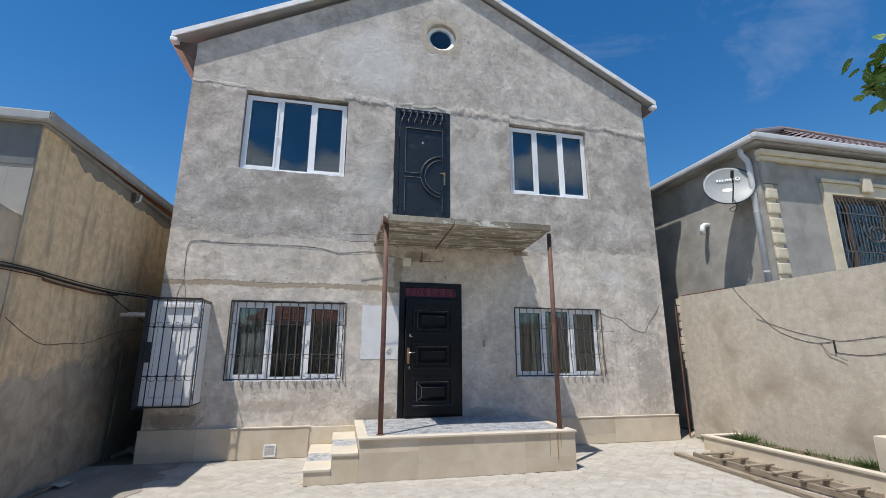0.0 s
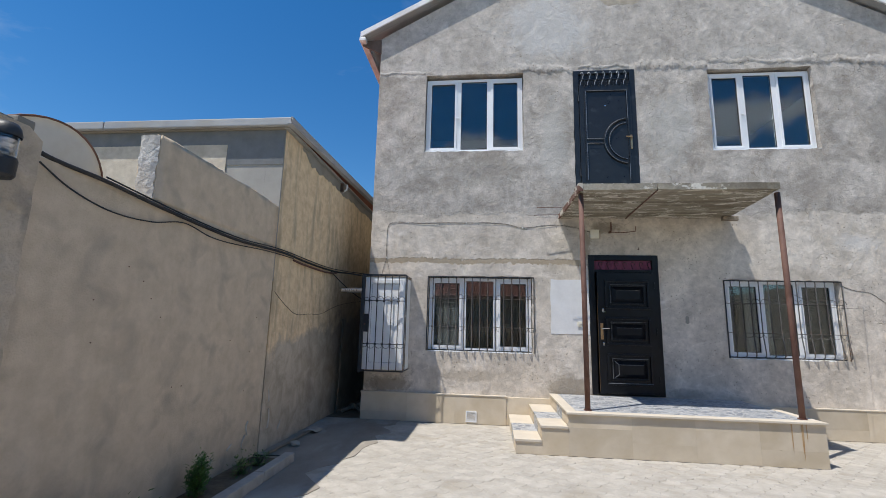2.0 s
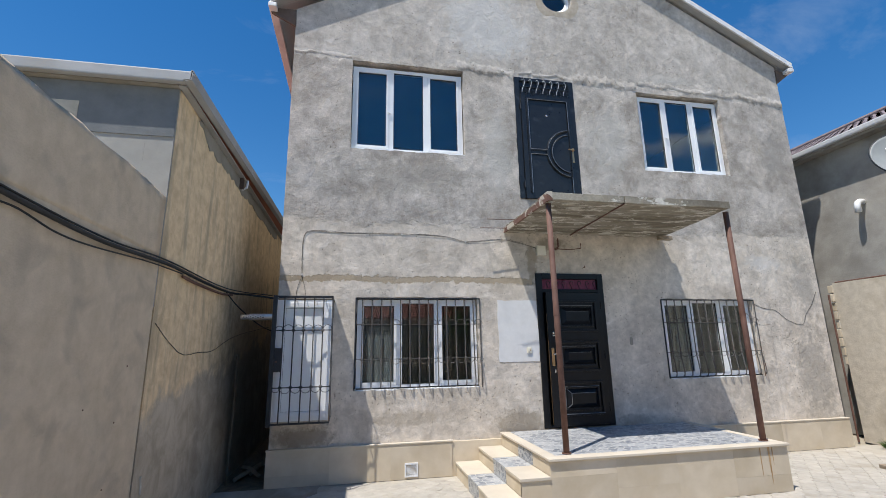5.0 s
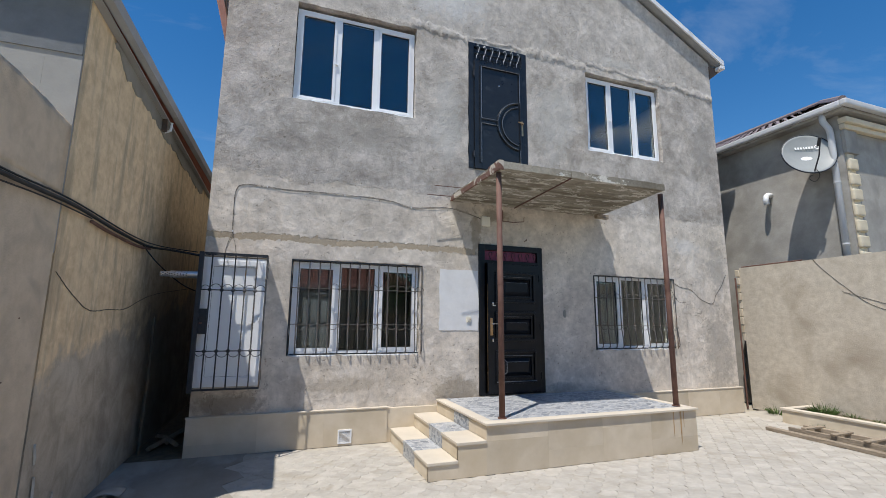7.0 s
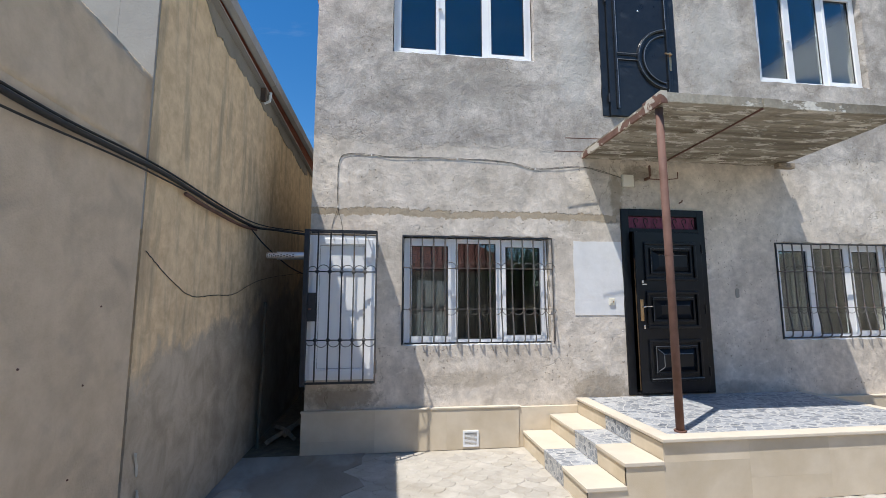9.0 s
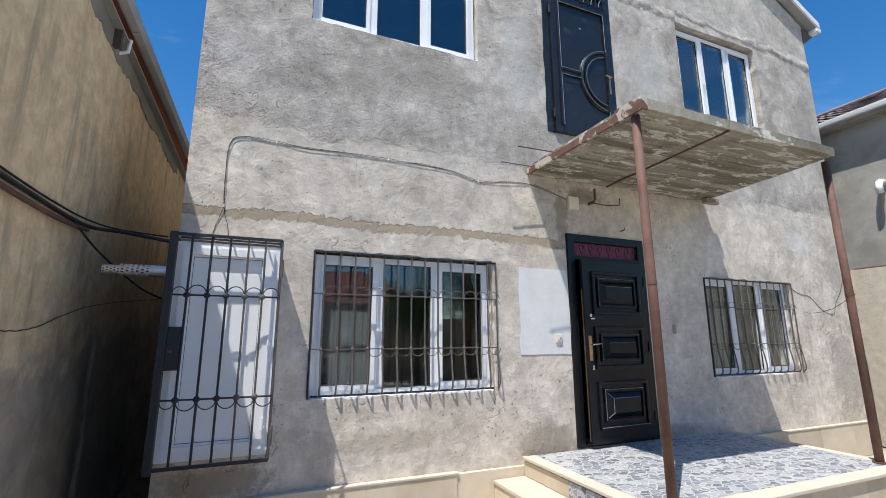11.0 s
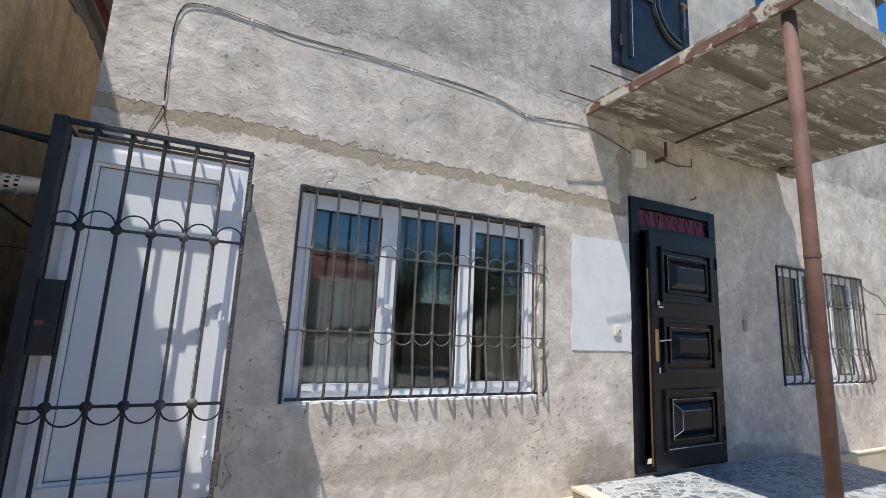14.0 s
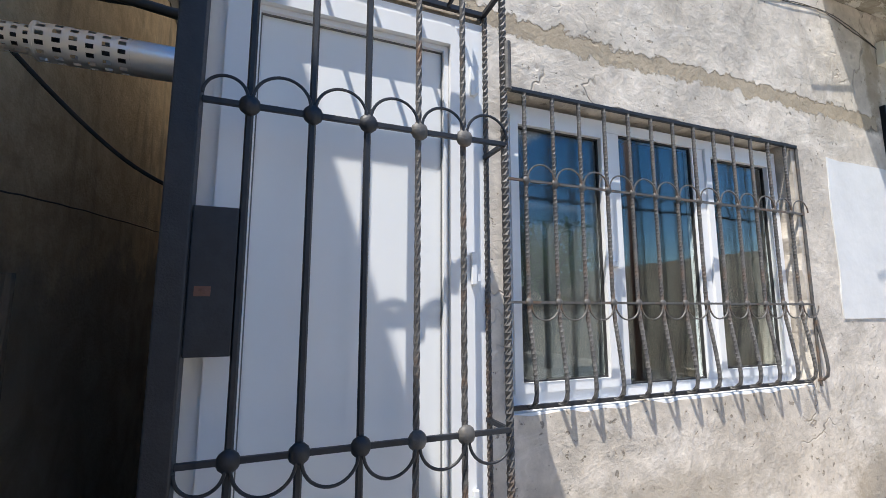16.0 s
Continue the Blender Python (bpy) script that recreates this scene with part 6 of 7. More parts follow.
# lantern on the wall's pillar
lan = thing("wall_lantern", (LWX + 0.165, 2.165, 2.40), "black wall lantern with a clear ribbed glass body", "lantern")
lx, ly = LWX + 0.165, 2.165
L = Matrix.Translation((lx, ly, 0))
part("base", lathe(bmesh.new(), [(0.0, 2.400), (0.064, 2.400), (0.075, 2.415), (0.077, 2.502), (0.072, 2.517), (0.0, 2.517)], 36, L), M_DARK_PLASTIC, lan, "ribbed black base", smooth=False)
g_ = part("glass", lathe(bmesh.new(), [(0.068, 2.517), (0.068, 2.645), (0.064, 2.645), (0.064, 2.517), (0.068, 2.517)], 36, L), M_CLEAR, lan, "clear ribbed glass")
g_.visible_shadow = False
part("cap", lathe(bmesh.new(), [(0.075, 2.640), (0.077, 2.655), (0.067, 2.691), (0.05, 2.716), (0.0, 2.724)], 36, L), M_DARK_PLASTIC, lan, "domed black cap", smooth=True)
part("louvre", lathe(bmesh.new(), [(0.045, 2.543), (0.06, 2.558), (0.045, 2.573), (0.06, 2.589), (0.045, 2.604), (0.06, 2.619), (0.045, 2.635)], 24, L), M_CHROME, lan, "chrome louvre rings")
part("arm", boxed(LWX + 0.035, ly - 0.03, 2.431, lx - 0.08, ly + 0.03, 2.492, bevel=0.006), M_DARK_PLASTIC, lan)


def dish(name, centre, aim, r, depth, material, label, rim=None):
    """A satellite dish: a shallow bowl that faces along aim, with its rolled rim and arm."""
    d = thing(name, centre, label, "satellite dish", "satellite dishes")
    m = Matrix.Translation(centre) @ Vector(aim).to_track_quat("Z", "Y").to_matrix().to_4x4()
    prof = [(r * i / 12, depth * (i / 12) ** 2) for i in range(13)]
    bowl = part("reflector", lathe(bmesh.new(), [(max(a, 0.001), b) for a, b in prof] + [(r + 0.004, depth - 0.012)] + [(max(a, 0.001), b - 0.008) for a, b in prof[::-1]], 48, m), material, d, smooth=True)
    part("rim", lathe(bmesh.new(), [(r - 0.004, depth), (r + 0.012, depth + 0.004), (r + 0.014, depth - 0.014), (r, depth - 0.016), (r - 0.004, depth)], 48, m), rim or material, d, smooth=True)
    return d, m


old, om = dish("satellite_dish", (-4.06, 2.97, 2.38), (-0.95, -0.15, 0.35), 0.72, 0.13, M_DISH_OLD, "large old white satellite dish with a rusty rim", M_RUST)
part("mast", tubed([(-4.0, 2.95, 0.0), (-4.0, 2.95, 2.36)], 0.04, 12), M_RUST, old)

# ---- shaded passage: tools, planting strip ----
kerb = thing("strip_kerb", (-3.05, 5.5, 0), "pale concrete kerb blocks edging the planting strip", "kerb")
first = None
for i in range(9):
    y1 = 5.60 - i * 0.76
    b_ = part("kerb_block", boxed(-3.12, y1 - 0.745, -0.02, -3.0, y1, 0.105, bevel=0.012), M_PAVER, kerb) if first is None else again(first, (0.004 * (i % 3), -0.76 * i, 0))
    first = first or b_
part("kerb_rod", tubed([(-3.56, 5.66, 0.03), (-3.12, 5.63, 0.05)], 0.008, 6), M_WIRE_GREY, kerb)
tagged(part("planting_strip", boxed(LWX + 0.036, -6.0, -0.02, -3.125, 5.58, 0.035), M_SOIL), "dark soil strip along the shaded wall", "soil", kind="structure")
sh = thing("shovel", (-3.4, 6.5, 0), "dusty shovel lying on the paving beside the wall", "shovel")
part("handle", tubed([(-3.42, 5.78, 0.03), (-3.40, 6.3, 0.032), (-3.36, 6.95, 0.045)], 0.017, 8), M_WOOD, sh)
bm = bmesh.new()
bl = [[bm.verts.new((-3.36 + 0.115 * u * (1 - 0.25 * max(0, v_ - 0.6)), 6.93 + 0.30 * v_, 0.02 + 0.03 * (1 - u * u) + 0.02 * (1 - v_))) for u in (-1, -0.5, 0, 0.5, 1)] for v_ in (0, 0.25, 0.5, 0.75, 1.0)]
for a, b in zip(bl, bl[1:]):
    for i in range(4):
        bm.faces.new((a[i], a[i + 1], b[i + 1], b[i]))
part("blade", bm, M_PAVER, sh, "cement-crusted blade", smooth=True).modifiers.new("thick", "SOLIDIFY").thickness = 0.008
stone = thing("rubble_stone", (-3.28, 6.25, 0), "grey lump of broken concrete", "stone")
bm = bmesh.new()
bmesh.ops.create_icosphere(bm, subdivisions=2, radius=0.07)
rnd = random.Random(12)
for v in bm.verts:
    v.co = Vector((v.co.x * 1.1, v.co.y * 0.8, v.co.z * 0.6)) * rnd.uniform(0.85, 1.15) + Vector((-3.28, 6.25, 0.035))
part("lump", bm, M_CONCRETE, stone)
pole = tagged(part("wooden_pole", tubed([(-3.50, 8.55, 0), (-3.49, 8.6, 0.9), (-3.50, 8.62, 1.75)], 0.02, 8), M_BARK), "thin dark brown wooden pole leaning in the dark passage", "pole")
for x0_, y0_, x1_, y1_ in ((-3.4, 8.6, -2.98, 9.9), (-3.25, 8.9, -3.05, 10.6), (-3.45, 9.3, -3.1, 8.7)):
    tagged(part("scrap_board", tubed([(x0_, y0_, 0.05), ((x0_ + x1_) / 2, (y0_ + y1_) / 2, 0.09), (x1_, y1_, 0.06)], 0.035, 4), M_WOOD), "old timber scrap lying in the passage", "timber", "scrap timber")
# dark floor laid in to deepen the passage's shade
tagged(part("passage_floor", boxed(LWX + 0.001, 8.215, -0.025, HX0 - 0.03, 15.3, 0.004), M_SOIL), "dark earth floor added to keep the narrow passage in shade", "soil", kind="structure")
rnd = random.Random(44)
bm = bmesh.new()
rim = [(LWX + 0.002, 8.208), (LWX + 0.002, 5.61), (-3.13, 5.61), (-2.995, 5.55), (-2.99, 2.6)]
rim += [(-2.55 + 0.16 * math.sin(i * 1.3) + rnd.uniform(-0.05, 0.05), 2.6 + 0.2 * i) for i in range(15)]
rim += [(-2.45 + 0.03 * i + rnd.uniform(-0.04, 0.04), 5.6 + 0.17 * i) for i in range(5)]
rim += [(-2.28 + 0.10 * math.sin(i * 1.9) + rnd.uniform(-0.05, 0.05), 6.45 + 0.2 * i) for i in range(9)] + [(-2.2, 8.208)]
low = [bm.verts.new((x, y, -0.02)) for x, y in rim]
top = [bm.verts.new((x, y, 0.006)) for x, y in rim]
for i in range(len(rim)):
    bm.faces.new((low[i], low[(i + 1) % len(rim)], top[(i + 1) % len(rim)], top[i]))
bm.faces.new(top)
tagged(part("apron_floor", bm, M_SCREED), "smeared grey cement apron along the shaded wall", "paving", kind="structure")
# added end wall, dark so that the passage stays in shade
tagged(part("passage_end", boxed(LWX + 0.001, 15.4, 0, HX0 - 0.001, 15.6, 3.9), M_DARK_RENDER), "dark wall added to close the passage and deepen its shade", "wall", kind="structure")


def leafy(name, blades, material, label, category, kind=""):
    """Many small bent leaves: each a narrow diamond with a fold."""
    vs, fs = [], []
    for p, d, ln, w in blades:
        p, d = Vector(p), Vector(d).normalized()
        s = d.cross(Vector((0.3, 0.2, 1))).normalized() * w / 2
        up = s.cross(d).normalized() * ln * 0.12
        k = len(vs)
        prof = ((0.22, 0.75), (0.48, 1.0), (0.74, 0.62))
        vs += [p, p + d * ln - up]
        for f, g in prof:
            vs += [p + d * ln * f + s * g + up * (0.5 - f), p + d * ln * f - up * 0.25, p + d * ln * f - s * g + up * (0.5 - f)]
        fs += [(k, k + 2, k + 3), (k, k + 3, k + 4), (k + 2, k + 5, k + 6, k + 3), (k + 3, k + 6, k + 7, k + 4), (k + 5, k + 8, k + 9, k + 6), (k + 6, k + 9, k + 10, k + 7), (k + 8, k + 1, k + 9), (k + 9, k + 1, k + 10)]
    me = bpy.data.meshes.new(name)
    me.from_pydata(vs, [], fs)
    me.materials.append(material)
    ob = new(name, me)
    return ob


def tuft(name, x, y, z, r, h, count, seed, label, w=0.008):
    rnd = random.Random(seed)
    count = int(count * 1.8)
    bl = []
    for _ in range(count):
        a, q = rnd.uniform(0, 6.28), r * math.sqrt(rnd.random())
        lean = rnd.uniform(0.1, 1.6)
        bl.append(((x + q * math.cos(a), y + q * math.sin(a), z), (lean * math.cos(a + 0.5), lean * math.sin(a + 0.5), 1), h * rnd.uniform(0.25, 1.0), w * rnd.uniform(0.6, 1.4)))
    ob = leafy(name, bl, M_WEED, label, "weed")
    return tagged(ob, label, "weed", "weeds")


def bush(x, y, z, r, h, count, seed, label):
    """A small shrub: stems and leaves in several layers."""
    rnd = random.Random(seed)
    b = thing("shrub", (x, y, z), label, "shrub", "shrubs in the strip")
    bl = []
    bm = bmesh.new()
    for i in range(9):
        a = rnd.uniform(0, 6.28)
        tip = Vector((x + r * 0.7 * math.cos(a), y + r * 0.7 * math.sin(a), z + h * rnd.uniform(0.6, 1)))
        tube(bm, [(x, y, z), (Vector((x, y, z)) + tip) / 2 + Vector((0.02, 0, 0.05)), tip], 0.006, 5, taper=0.4)
        for _ in range(count // 9):
            f = rnd.uniform(0.25, 1.05)
            p = Vector((x, y, z)).lerp(tip, f) + Vector((rnd.gauss(0, 0.032), rnd.gauss(0, 0.032), rnd.gauss(0, 0.04)))
            p.z = max(p.z, z + 0.01)
            bl.append((p, (rnd.gauss(0, 1), rnd.gauss(0, 1), rnd.uniform(0.2, 1)), rnd.uniform(0.03, 0.06), rnd.uniform(0.008, 0.018)))
    part("stems", bm, M_BARK, b)
    ob = leafy("leaves", bl, M_LEAF, "", "")
    ob.parent = b
    ob.location = -Vector((x, y, z))
    return b


bush(-3.36, 4.25, 0.03, 0.08, 0.36, 1500, 3, "small bright green shrub growing in the soil strip")
bush(-3.32, 4.9, 0.03, 0.14, 0.13, 260, 4, "low dark green seedling clump in the soil strip")
bush(-3.28, 5.25, 0.03, 0.12, 0.12, 220, 6, "low dark green seedling clump at the strip's end")
bush(-3.34, 3.5, 0.03, 0.15, 0.26, 360, 5, "green shrub growing in the soil strip")

# ---- opposite side: yard wall, planter, ladder ----
right_wall = thing("yard_wall", (RWX, 4, 0), "sandy rendered yard wall with stains and flaking patches", "wall", kind="structure")
part("wall_panel", boxed(RWX, -6.2, 0, RWX + 0.2, 8.44, 2.92), M_PALE_WALL, right_wall)
rnd = random.Random(40)
for i in range(9):
    bm = boxed(RWX - 0.015 + rnd.uniform(-0.02, 0.01), 8.441, 2.9 - 0.17 * (i + 1), RWX + 0.19, 8.50 + rnd.uniform(-0.02, 0.04), 2.9 - 0.17 * i - 0.02, bevel=0.012)
    part("broken_brick", bm, M_STONE, right_wall)
part("top_pipe", tubed([(RWX + 0.03, 8.40, 2.935), (RWX + 0.03, 7.2, 2.937)], 0.014, 8), M_RUST, right_wall, "rusty pipe lying on the wall")
part("upright_pipe", tubed([(7.30, 8.47, 0), (7.30, 8.47, 2.7)], 0.016, 8), M_RUST, right_wall)
wire("wall_wire", [(RWX - 0.0036, 7.0, 2.935), (RWX - 0.0036, 6.88, 2.75), (RWX - 0.0036, 6.55, 2.38), (RWX - 0.0036, 6.2, 2.05), (RWX - 0.0036, 5.7, 1.86), (RWX - 0.0036, 5.35, 1.86)], 0.0034, M_CABLE, "black cable hanging in a loop on the sandy wall", "wire", "wires on the sandy wall")
wire("wall_wire", [(RWX - 0.0036, 5.33, 1.70), (RWX - 0.0036, 4.95, 1.66), (RWX - 0.0036, 4.4, 1.72), (RWX - 0.0036, 3.2, 1.8)], 0.0034, M_CABLE, "black cable leading on along the sandy wall", "wire", "wires on the sandy wall")
wire("wall_wire", [(RWX - 0.0036, 6.6, 2.3), (RWX - 0.0036, 6.0, 2.06), (RWX - 0.0036, 5.5, 1.92), (RWX - 0.0036, 5.2, 1.87), (RWX - 0.0036, 4.6, 1.93), (RWX - 0.0036, 3.6, 2.05)], 0.003, M_WIRE_GREY, "thin wire beside the cable loop", "wire", "wires on the sandy wall")
wire("wall_wire", [(RWX - 0.0036, 5.55, 1.84), (RWX - 0.02, 5.45, 1.70), (RWX - 0.02, 5.36, 1.66), (RWX - 0.02, 5.2, 1.58)], 0.0034, M_CABLE, "short stripped cable tail", "wire", "wires on the sandy wall")
tagged(part("cable_clip", boxed(RWX - 0.02, 5.335, 1.69, RWX - 0.001, 5.352, 1.88), M_CABLE), "rusty iron cable spike", "clip")

planter = thing("planter", (6.95, 6.0, 0), "low limestone-clad planter against the sandy wall", "planter")
PLX = 6.62
part("front_slab", boxed(PLX, 2.0, -0.01, PLX + 0.05, 7.34, 0.215), M_STONE, planter)
part("end_slab", boxed(PLX + 0.051, 7.29, -0.01, RWX - 0.01, 7.34, 0.215), M_STONE, planter)
for i in range(5):
    part("coping", boxed(PLX - 0.02, 7.36 - 1.07 * (i + 1) + 0.006, 0.2155, PLX + 0.12, 7.36 - 1.07 * i, 0.25, bevel=0.005), M_STONE_EDGE, planter)
part("coping", boxed(PLX + 0.122, 7.24, 0.2155, RWX - 0.01, 7.36, 0.25, bevel=0.005), M_STONE_EDGE, planter)
part("soil", boxed(PLX + 0.051, 2.0, -0.01, RWX - 0.002, 7.289, 0.17), M_SOIL, planter)
for i, (x, y, r, h, c) in enumerate(((7.15, 7.0, 0.16, 0.26, 130), (7.2, 6.6, 0.12, 0.14, 90), (7.1, 6.2, 0.16, 0.12, 110), (7.2, 5.8, 0.16, 0.13, 120), (7.15, 5.4, 0.18, 0.14, 130), (7.2, 5.0, 0.16, 0.22, 120), (7.1, 4.6, 0.18, 0.16, 120), (7.2, 4.0, 0.2, 0.2, 130), (7.25, 7.85, 0.14, 0.22, 90))):
    tuft("weed_tuft", x, y, 0.165 if y < 7.3 else 0, r, h, int(c * (0.8 if i in (0, 5, 8) else 0.3)), 50 + i, "green grassy weeds at the foot of the wall")
tuft("weed_tuft", 6.55, 6.75, 0.0, 0.05, 0.16, 14, 70, "small green weed in the paving joint")
tuft("weed_tuft", 6.6, 5.1, 0.0, 0.06, 0.14, 18, 71, "small green weed beside the ladder")
stack = thing("stone_block", (7.22, 4.7, 0.17), "pale limestone block standing on the planter", "stone block")
part("block", boxed(7.08, 4.52, 0.17, 7.36, 4.86, 0.62, bevel=0.012), M_STONE_EDGE, stack)

ladder = thing("wooden_ladder", (6.1, 5.7, 0), "weathered wooden ladder lying flat on the paving", "ladder")
rot = Matrix.Translation((6.13, 5.65, 0)) @ Matrix.Rotation(radians(2.0), 4, "Z")
for x in (-0.20, 0.17):
    part("rail", boxed(x - 0.025, -1.3, 0.012, x + 0.025, 1.12, 0.095, bevel=0.006), M_WOOD, ladder, m=rot)
for i in range(6):
    y = 0.9 - i * 0.40
    part("rung", boxed(-0.25, y - 0.04, 0.096, 0.225, y + 0.035, 0.122, bevel=0.005), M_WOOD, ladder, m=rot @ Matrix.Rotation(radians((-2, 1.5, 0, 2, -1, 1)[i]), 4, "Z"))
beam = tagged(part("wooden_beam", boxed(-0.06, -1.35, 0.0, 0.05, 1.3, 0.055, bevel=0.008), M_WOOD, None, m=Matrix.Translation((5.70, 5.72, 0.0)) @ Matrix.Rotation(radians(-3.0), 4, "Z")), "long weathered timber lying beside the ladder", "timber")
tagged(part("timber_wedge", boxed(5.60, 5.30, 0.0, 5.70, 5.40, 0.05, bevel=0.012), M_WOOD), "small wooden offcut under the timber", "timber", "scrap timber")

# ---- neighbouring house beyond the sandy wall ----
NX, NY = 8.04, 6.62
nb = thing("house", (11.0, NY, 0), "neighbouring single-storey house with cream quoins and a brown tiled roof", "house", "neighbouring houses")
part("wall", boxed(NX, NY + 0.251, 0, NX + 0.25, 16, 5.74), M_NB_WALL, nb)
NW = (9.72, 3.3, 11.5, 4.86)
part("wall", slab(bmesh.new(), rect(NX, 0, 16, 5.74), [rect(*NW)], NY, NY + 0.25), M_NB_WALL, nb)
part("wall", boxed(15.75, NY + 0.251, 0, 16, 16, 5.74), M_NB_WALL, nb)
part("wall", boxed(NX + 0.251, 15.75, 0, 15.749, 16, 5.74), M_NB_WALL, nb)
part("cornice", boxed(NX - 0.03, NY - 0.10, 5.44, 16, NY - 0.001, 5.54, bevel=0.02), M_CREAM, nb, "cream moulded cornice")
part("cornice", boxed(NX - 0.05, NY - 0.16, 5.541, 16, NY - 0.001, 5.66, bevel=0.03), M_CREAM, nb)
bm = boxed(NX + 0.02, NY - 0.06, 4.97, NX + 0.40, NY - 0.0005, 5.439, bevel=0.008)
part("pilaster_cap", bm, M_NB_WALL, nb)
first = None
for i in range(8):
    z1 = 4.86 - 0.30 * i
    w = 0.26
    if first is None:
        first = part("quoin", boxed(NX + 0.04, NY - 0.075, z1 - 0.23, NX + 0.04 + w, NY - 0.0006, z1, bevel=0.03), M_CREAM, nb, "cream quoin block")
    else:
        again(first, (0, 0, -0.30 * i))
part("pilaster", boxed(NX + 0.06, NY - 0.03, 2.0, NX + 0.26, NY - 0.0007, 4.96), M_CREAM, nb)
# window with its surround and grille
win = part("window", slab(bmesh.new(), rect(NW[0] - 0.2, NW[1] - 0.16, NW[2] + 0.2, NW[3] + 0.24), [rect(NW[0] + 0.001, NW[1] + 0.001, NW[2] - 0.001, NW[3] - 0.001)], NY - 0.07, NY - 0.0008), M_CREAM, nb, "cream window surround with a keystone")
part("keystone", boxed(10.50, NY - 0.16, 4.93, 10.74, NY - 0.071, 5.26, bevel=0.03), M_CREAM, win)
part("hood", boxed(NW[0] - 0.26, NY - 0.12, 5.10, 10.499, NY - 0.0708, 5.17, bevel=0.015), M_CREAM, win)
part("hood", boxed(10.741, NY - 0.12, 5.10, NW[2] + 0.26, NY - 0.0708, 5.17, bevel=0.015), M_CREAM, win)
p_ = part("pane", boxed(NW[0], NY + 0.12, NW[1], NW[2], NY + 0.128, NW[3]), M_GLASS, win)
p_.visible_shadow = False
part("casing", slab(bmesh.new(), rect(NW[0] + 0.002, NW[1] + 0.002, NW[2] - 0.002, NW[3] - 0.002), [rect(NW[0] + 0.08, NW[1] + 0.08, 10.2, NW[3] - 0.08), rect(10.28, NW[1] + 0.08, NW[2] - 0.08, NW[3] - 0.08)], NY + 0.08, NY + 0.119), M_BROWN_BOARD, win, "brown wooden casing")
first = None
for i in range(19):
    x = NW[0] + 0.05 + i * 0.094
    if first is None:
        fx = x
        first = part("grille_bar", tubed([(x, NY - 0.04, NW[1] + 0.02), (x, NY - 0.10, NW[1] + 0.3), (x, NY - 0.10, NW[3] - 0.3), (x, NY - 0.04, NW[3] - 0.02)], 0.007, 5), M_GRILLE, win)
    else:
        again(first, (x - fx, 0, 0))
for z in (NW[1] + 0.35, NW[3] - 0.42):
    part("grille_rail", boxed(NW[0], NY - 0.11, z, NW[2], NY - 0.095, z + 0.02), M_GRILLE, win)
for s in (-1, 1):
    part("grille_scroll", tubed([(10.61 + s * (0.05 + 0.06 * a) * math.cos(a * 1.4), NY - 0.115, 4.1 + (0.04 + 0.05 * a) * math.sin(a * 1.4)) for a in [k * 0.25 for k in range(20)]], 0.012, 5), M_GRILLE, win)
# hipped tile roof: courses of separate tiles near the eave corner, one sheet below
e0, ez_, rid = 0.22, 5.88, 7.65
A, B, C, D = (NX - e0, NY - e0, ez_), (16.2, NY - e0, ez_), (16.2, 16.2, ez_), (NX - e0, 16.2, ez_)
R0, R1 = (11.6, 8.75, rid), (11.6, 13.0, rid)
bm = bmesh.new()
v = [bm.verts.new(p) for p in (A, B, C, D, R0, R1)]
for f in ((0, 1, 4), (1, 2, 5, 4), (2, 3, 5), (3, 0, 4, 5)):
    bm.faces.new([v[i] for i in f])
bm.faces.new((v[3], v[2], v[1], v[0]))
roof = part("roof", bm, M_ROOF_TILE, nb, "brown profiled roof tiles")


def tile_courses(a, b, r0, r1, nrow, ncol):
    """Rows of curved tiles on a roof plane between an eave line a-b and a ridge line r0-r1."""
    a, b, r0, r1 = Vector(a), Vector(b), Vector(r0), Vector(r1)
    nrm = (b - a).cross(r0 - a).normalized()
    if nrm.z < 0:
        nrm = -nrm
    vs, fs = [], []
    for i in range(nrow):
        f0, f1 = i / nrow, (i + 1.12) / nrow
        p0, p1 = a.lerp(r0, f0), b.lerp(r1, f0)
        q0, q1 = a.lerp(r0, min(f1, 1)), b.lerp(r1, min(f1, 1))
        cols = max(1, int(round(ncol * (p1 - p0).length / (b - a).length)))
        for j in range(cols):
            k = len(vs)
            for s in range(5):
                t = (j + s / 4) / cols
                h = 0.012 + 0.022 * math.sin(math.pi * s / 4)
                vs += [p0.lerp(p1, t) + nrm * (h + 0.010), q0.lerp(q1, t) + nrm * (h * 0.9)]
            for s in range(4):
                fs.append((k + 2 * s, k + 2 * s + 2, k + 2 * s + 3, k + 2 * s + 1))
    me = bpy.data.meshes.new("roof_tiles")
    me.from_pydata(vs, [], fs)
    me.materials.append(M_ROOF_TILE)
    ob = new("roof_tiles", me)
    ob.parent = nb
    ob.location = -origin_of(nb)
    ob["kind"] = "stuff"
    return ob


tile_courses(A, B, R0, R0, 13, 44)
tile_courses(D, A, R1, R0, 13, 52)
for p, q in ((A, R0), (B, R0), (R0, R1)):
    part("ridge_cap", tubed([Vector(p) + Vector((0, 0, 0.05)), Vector(q) + Vector((0, 0, 0.06))], 0.07, 8), M_ROOF_TILE, nb)
part("gutter", boxed(NX - e0 - 0.09, NY - e0 - 0.10, ez_ - 0.09, 16.2, NY - e0 + 0.015, ez_ + 0.03, bevel=0.03), M_NB_GUTTER, nb, "white metal gutter")
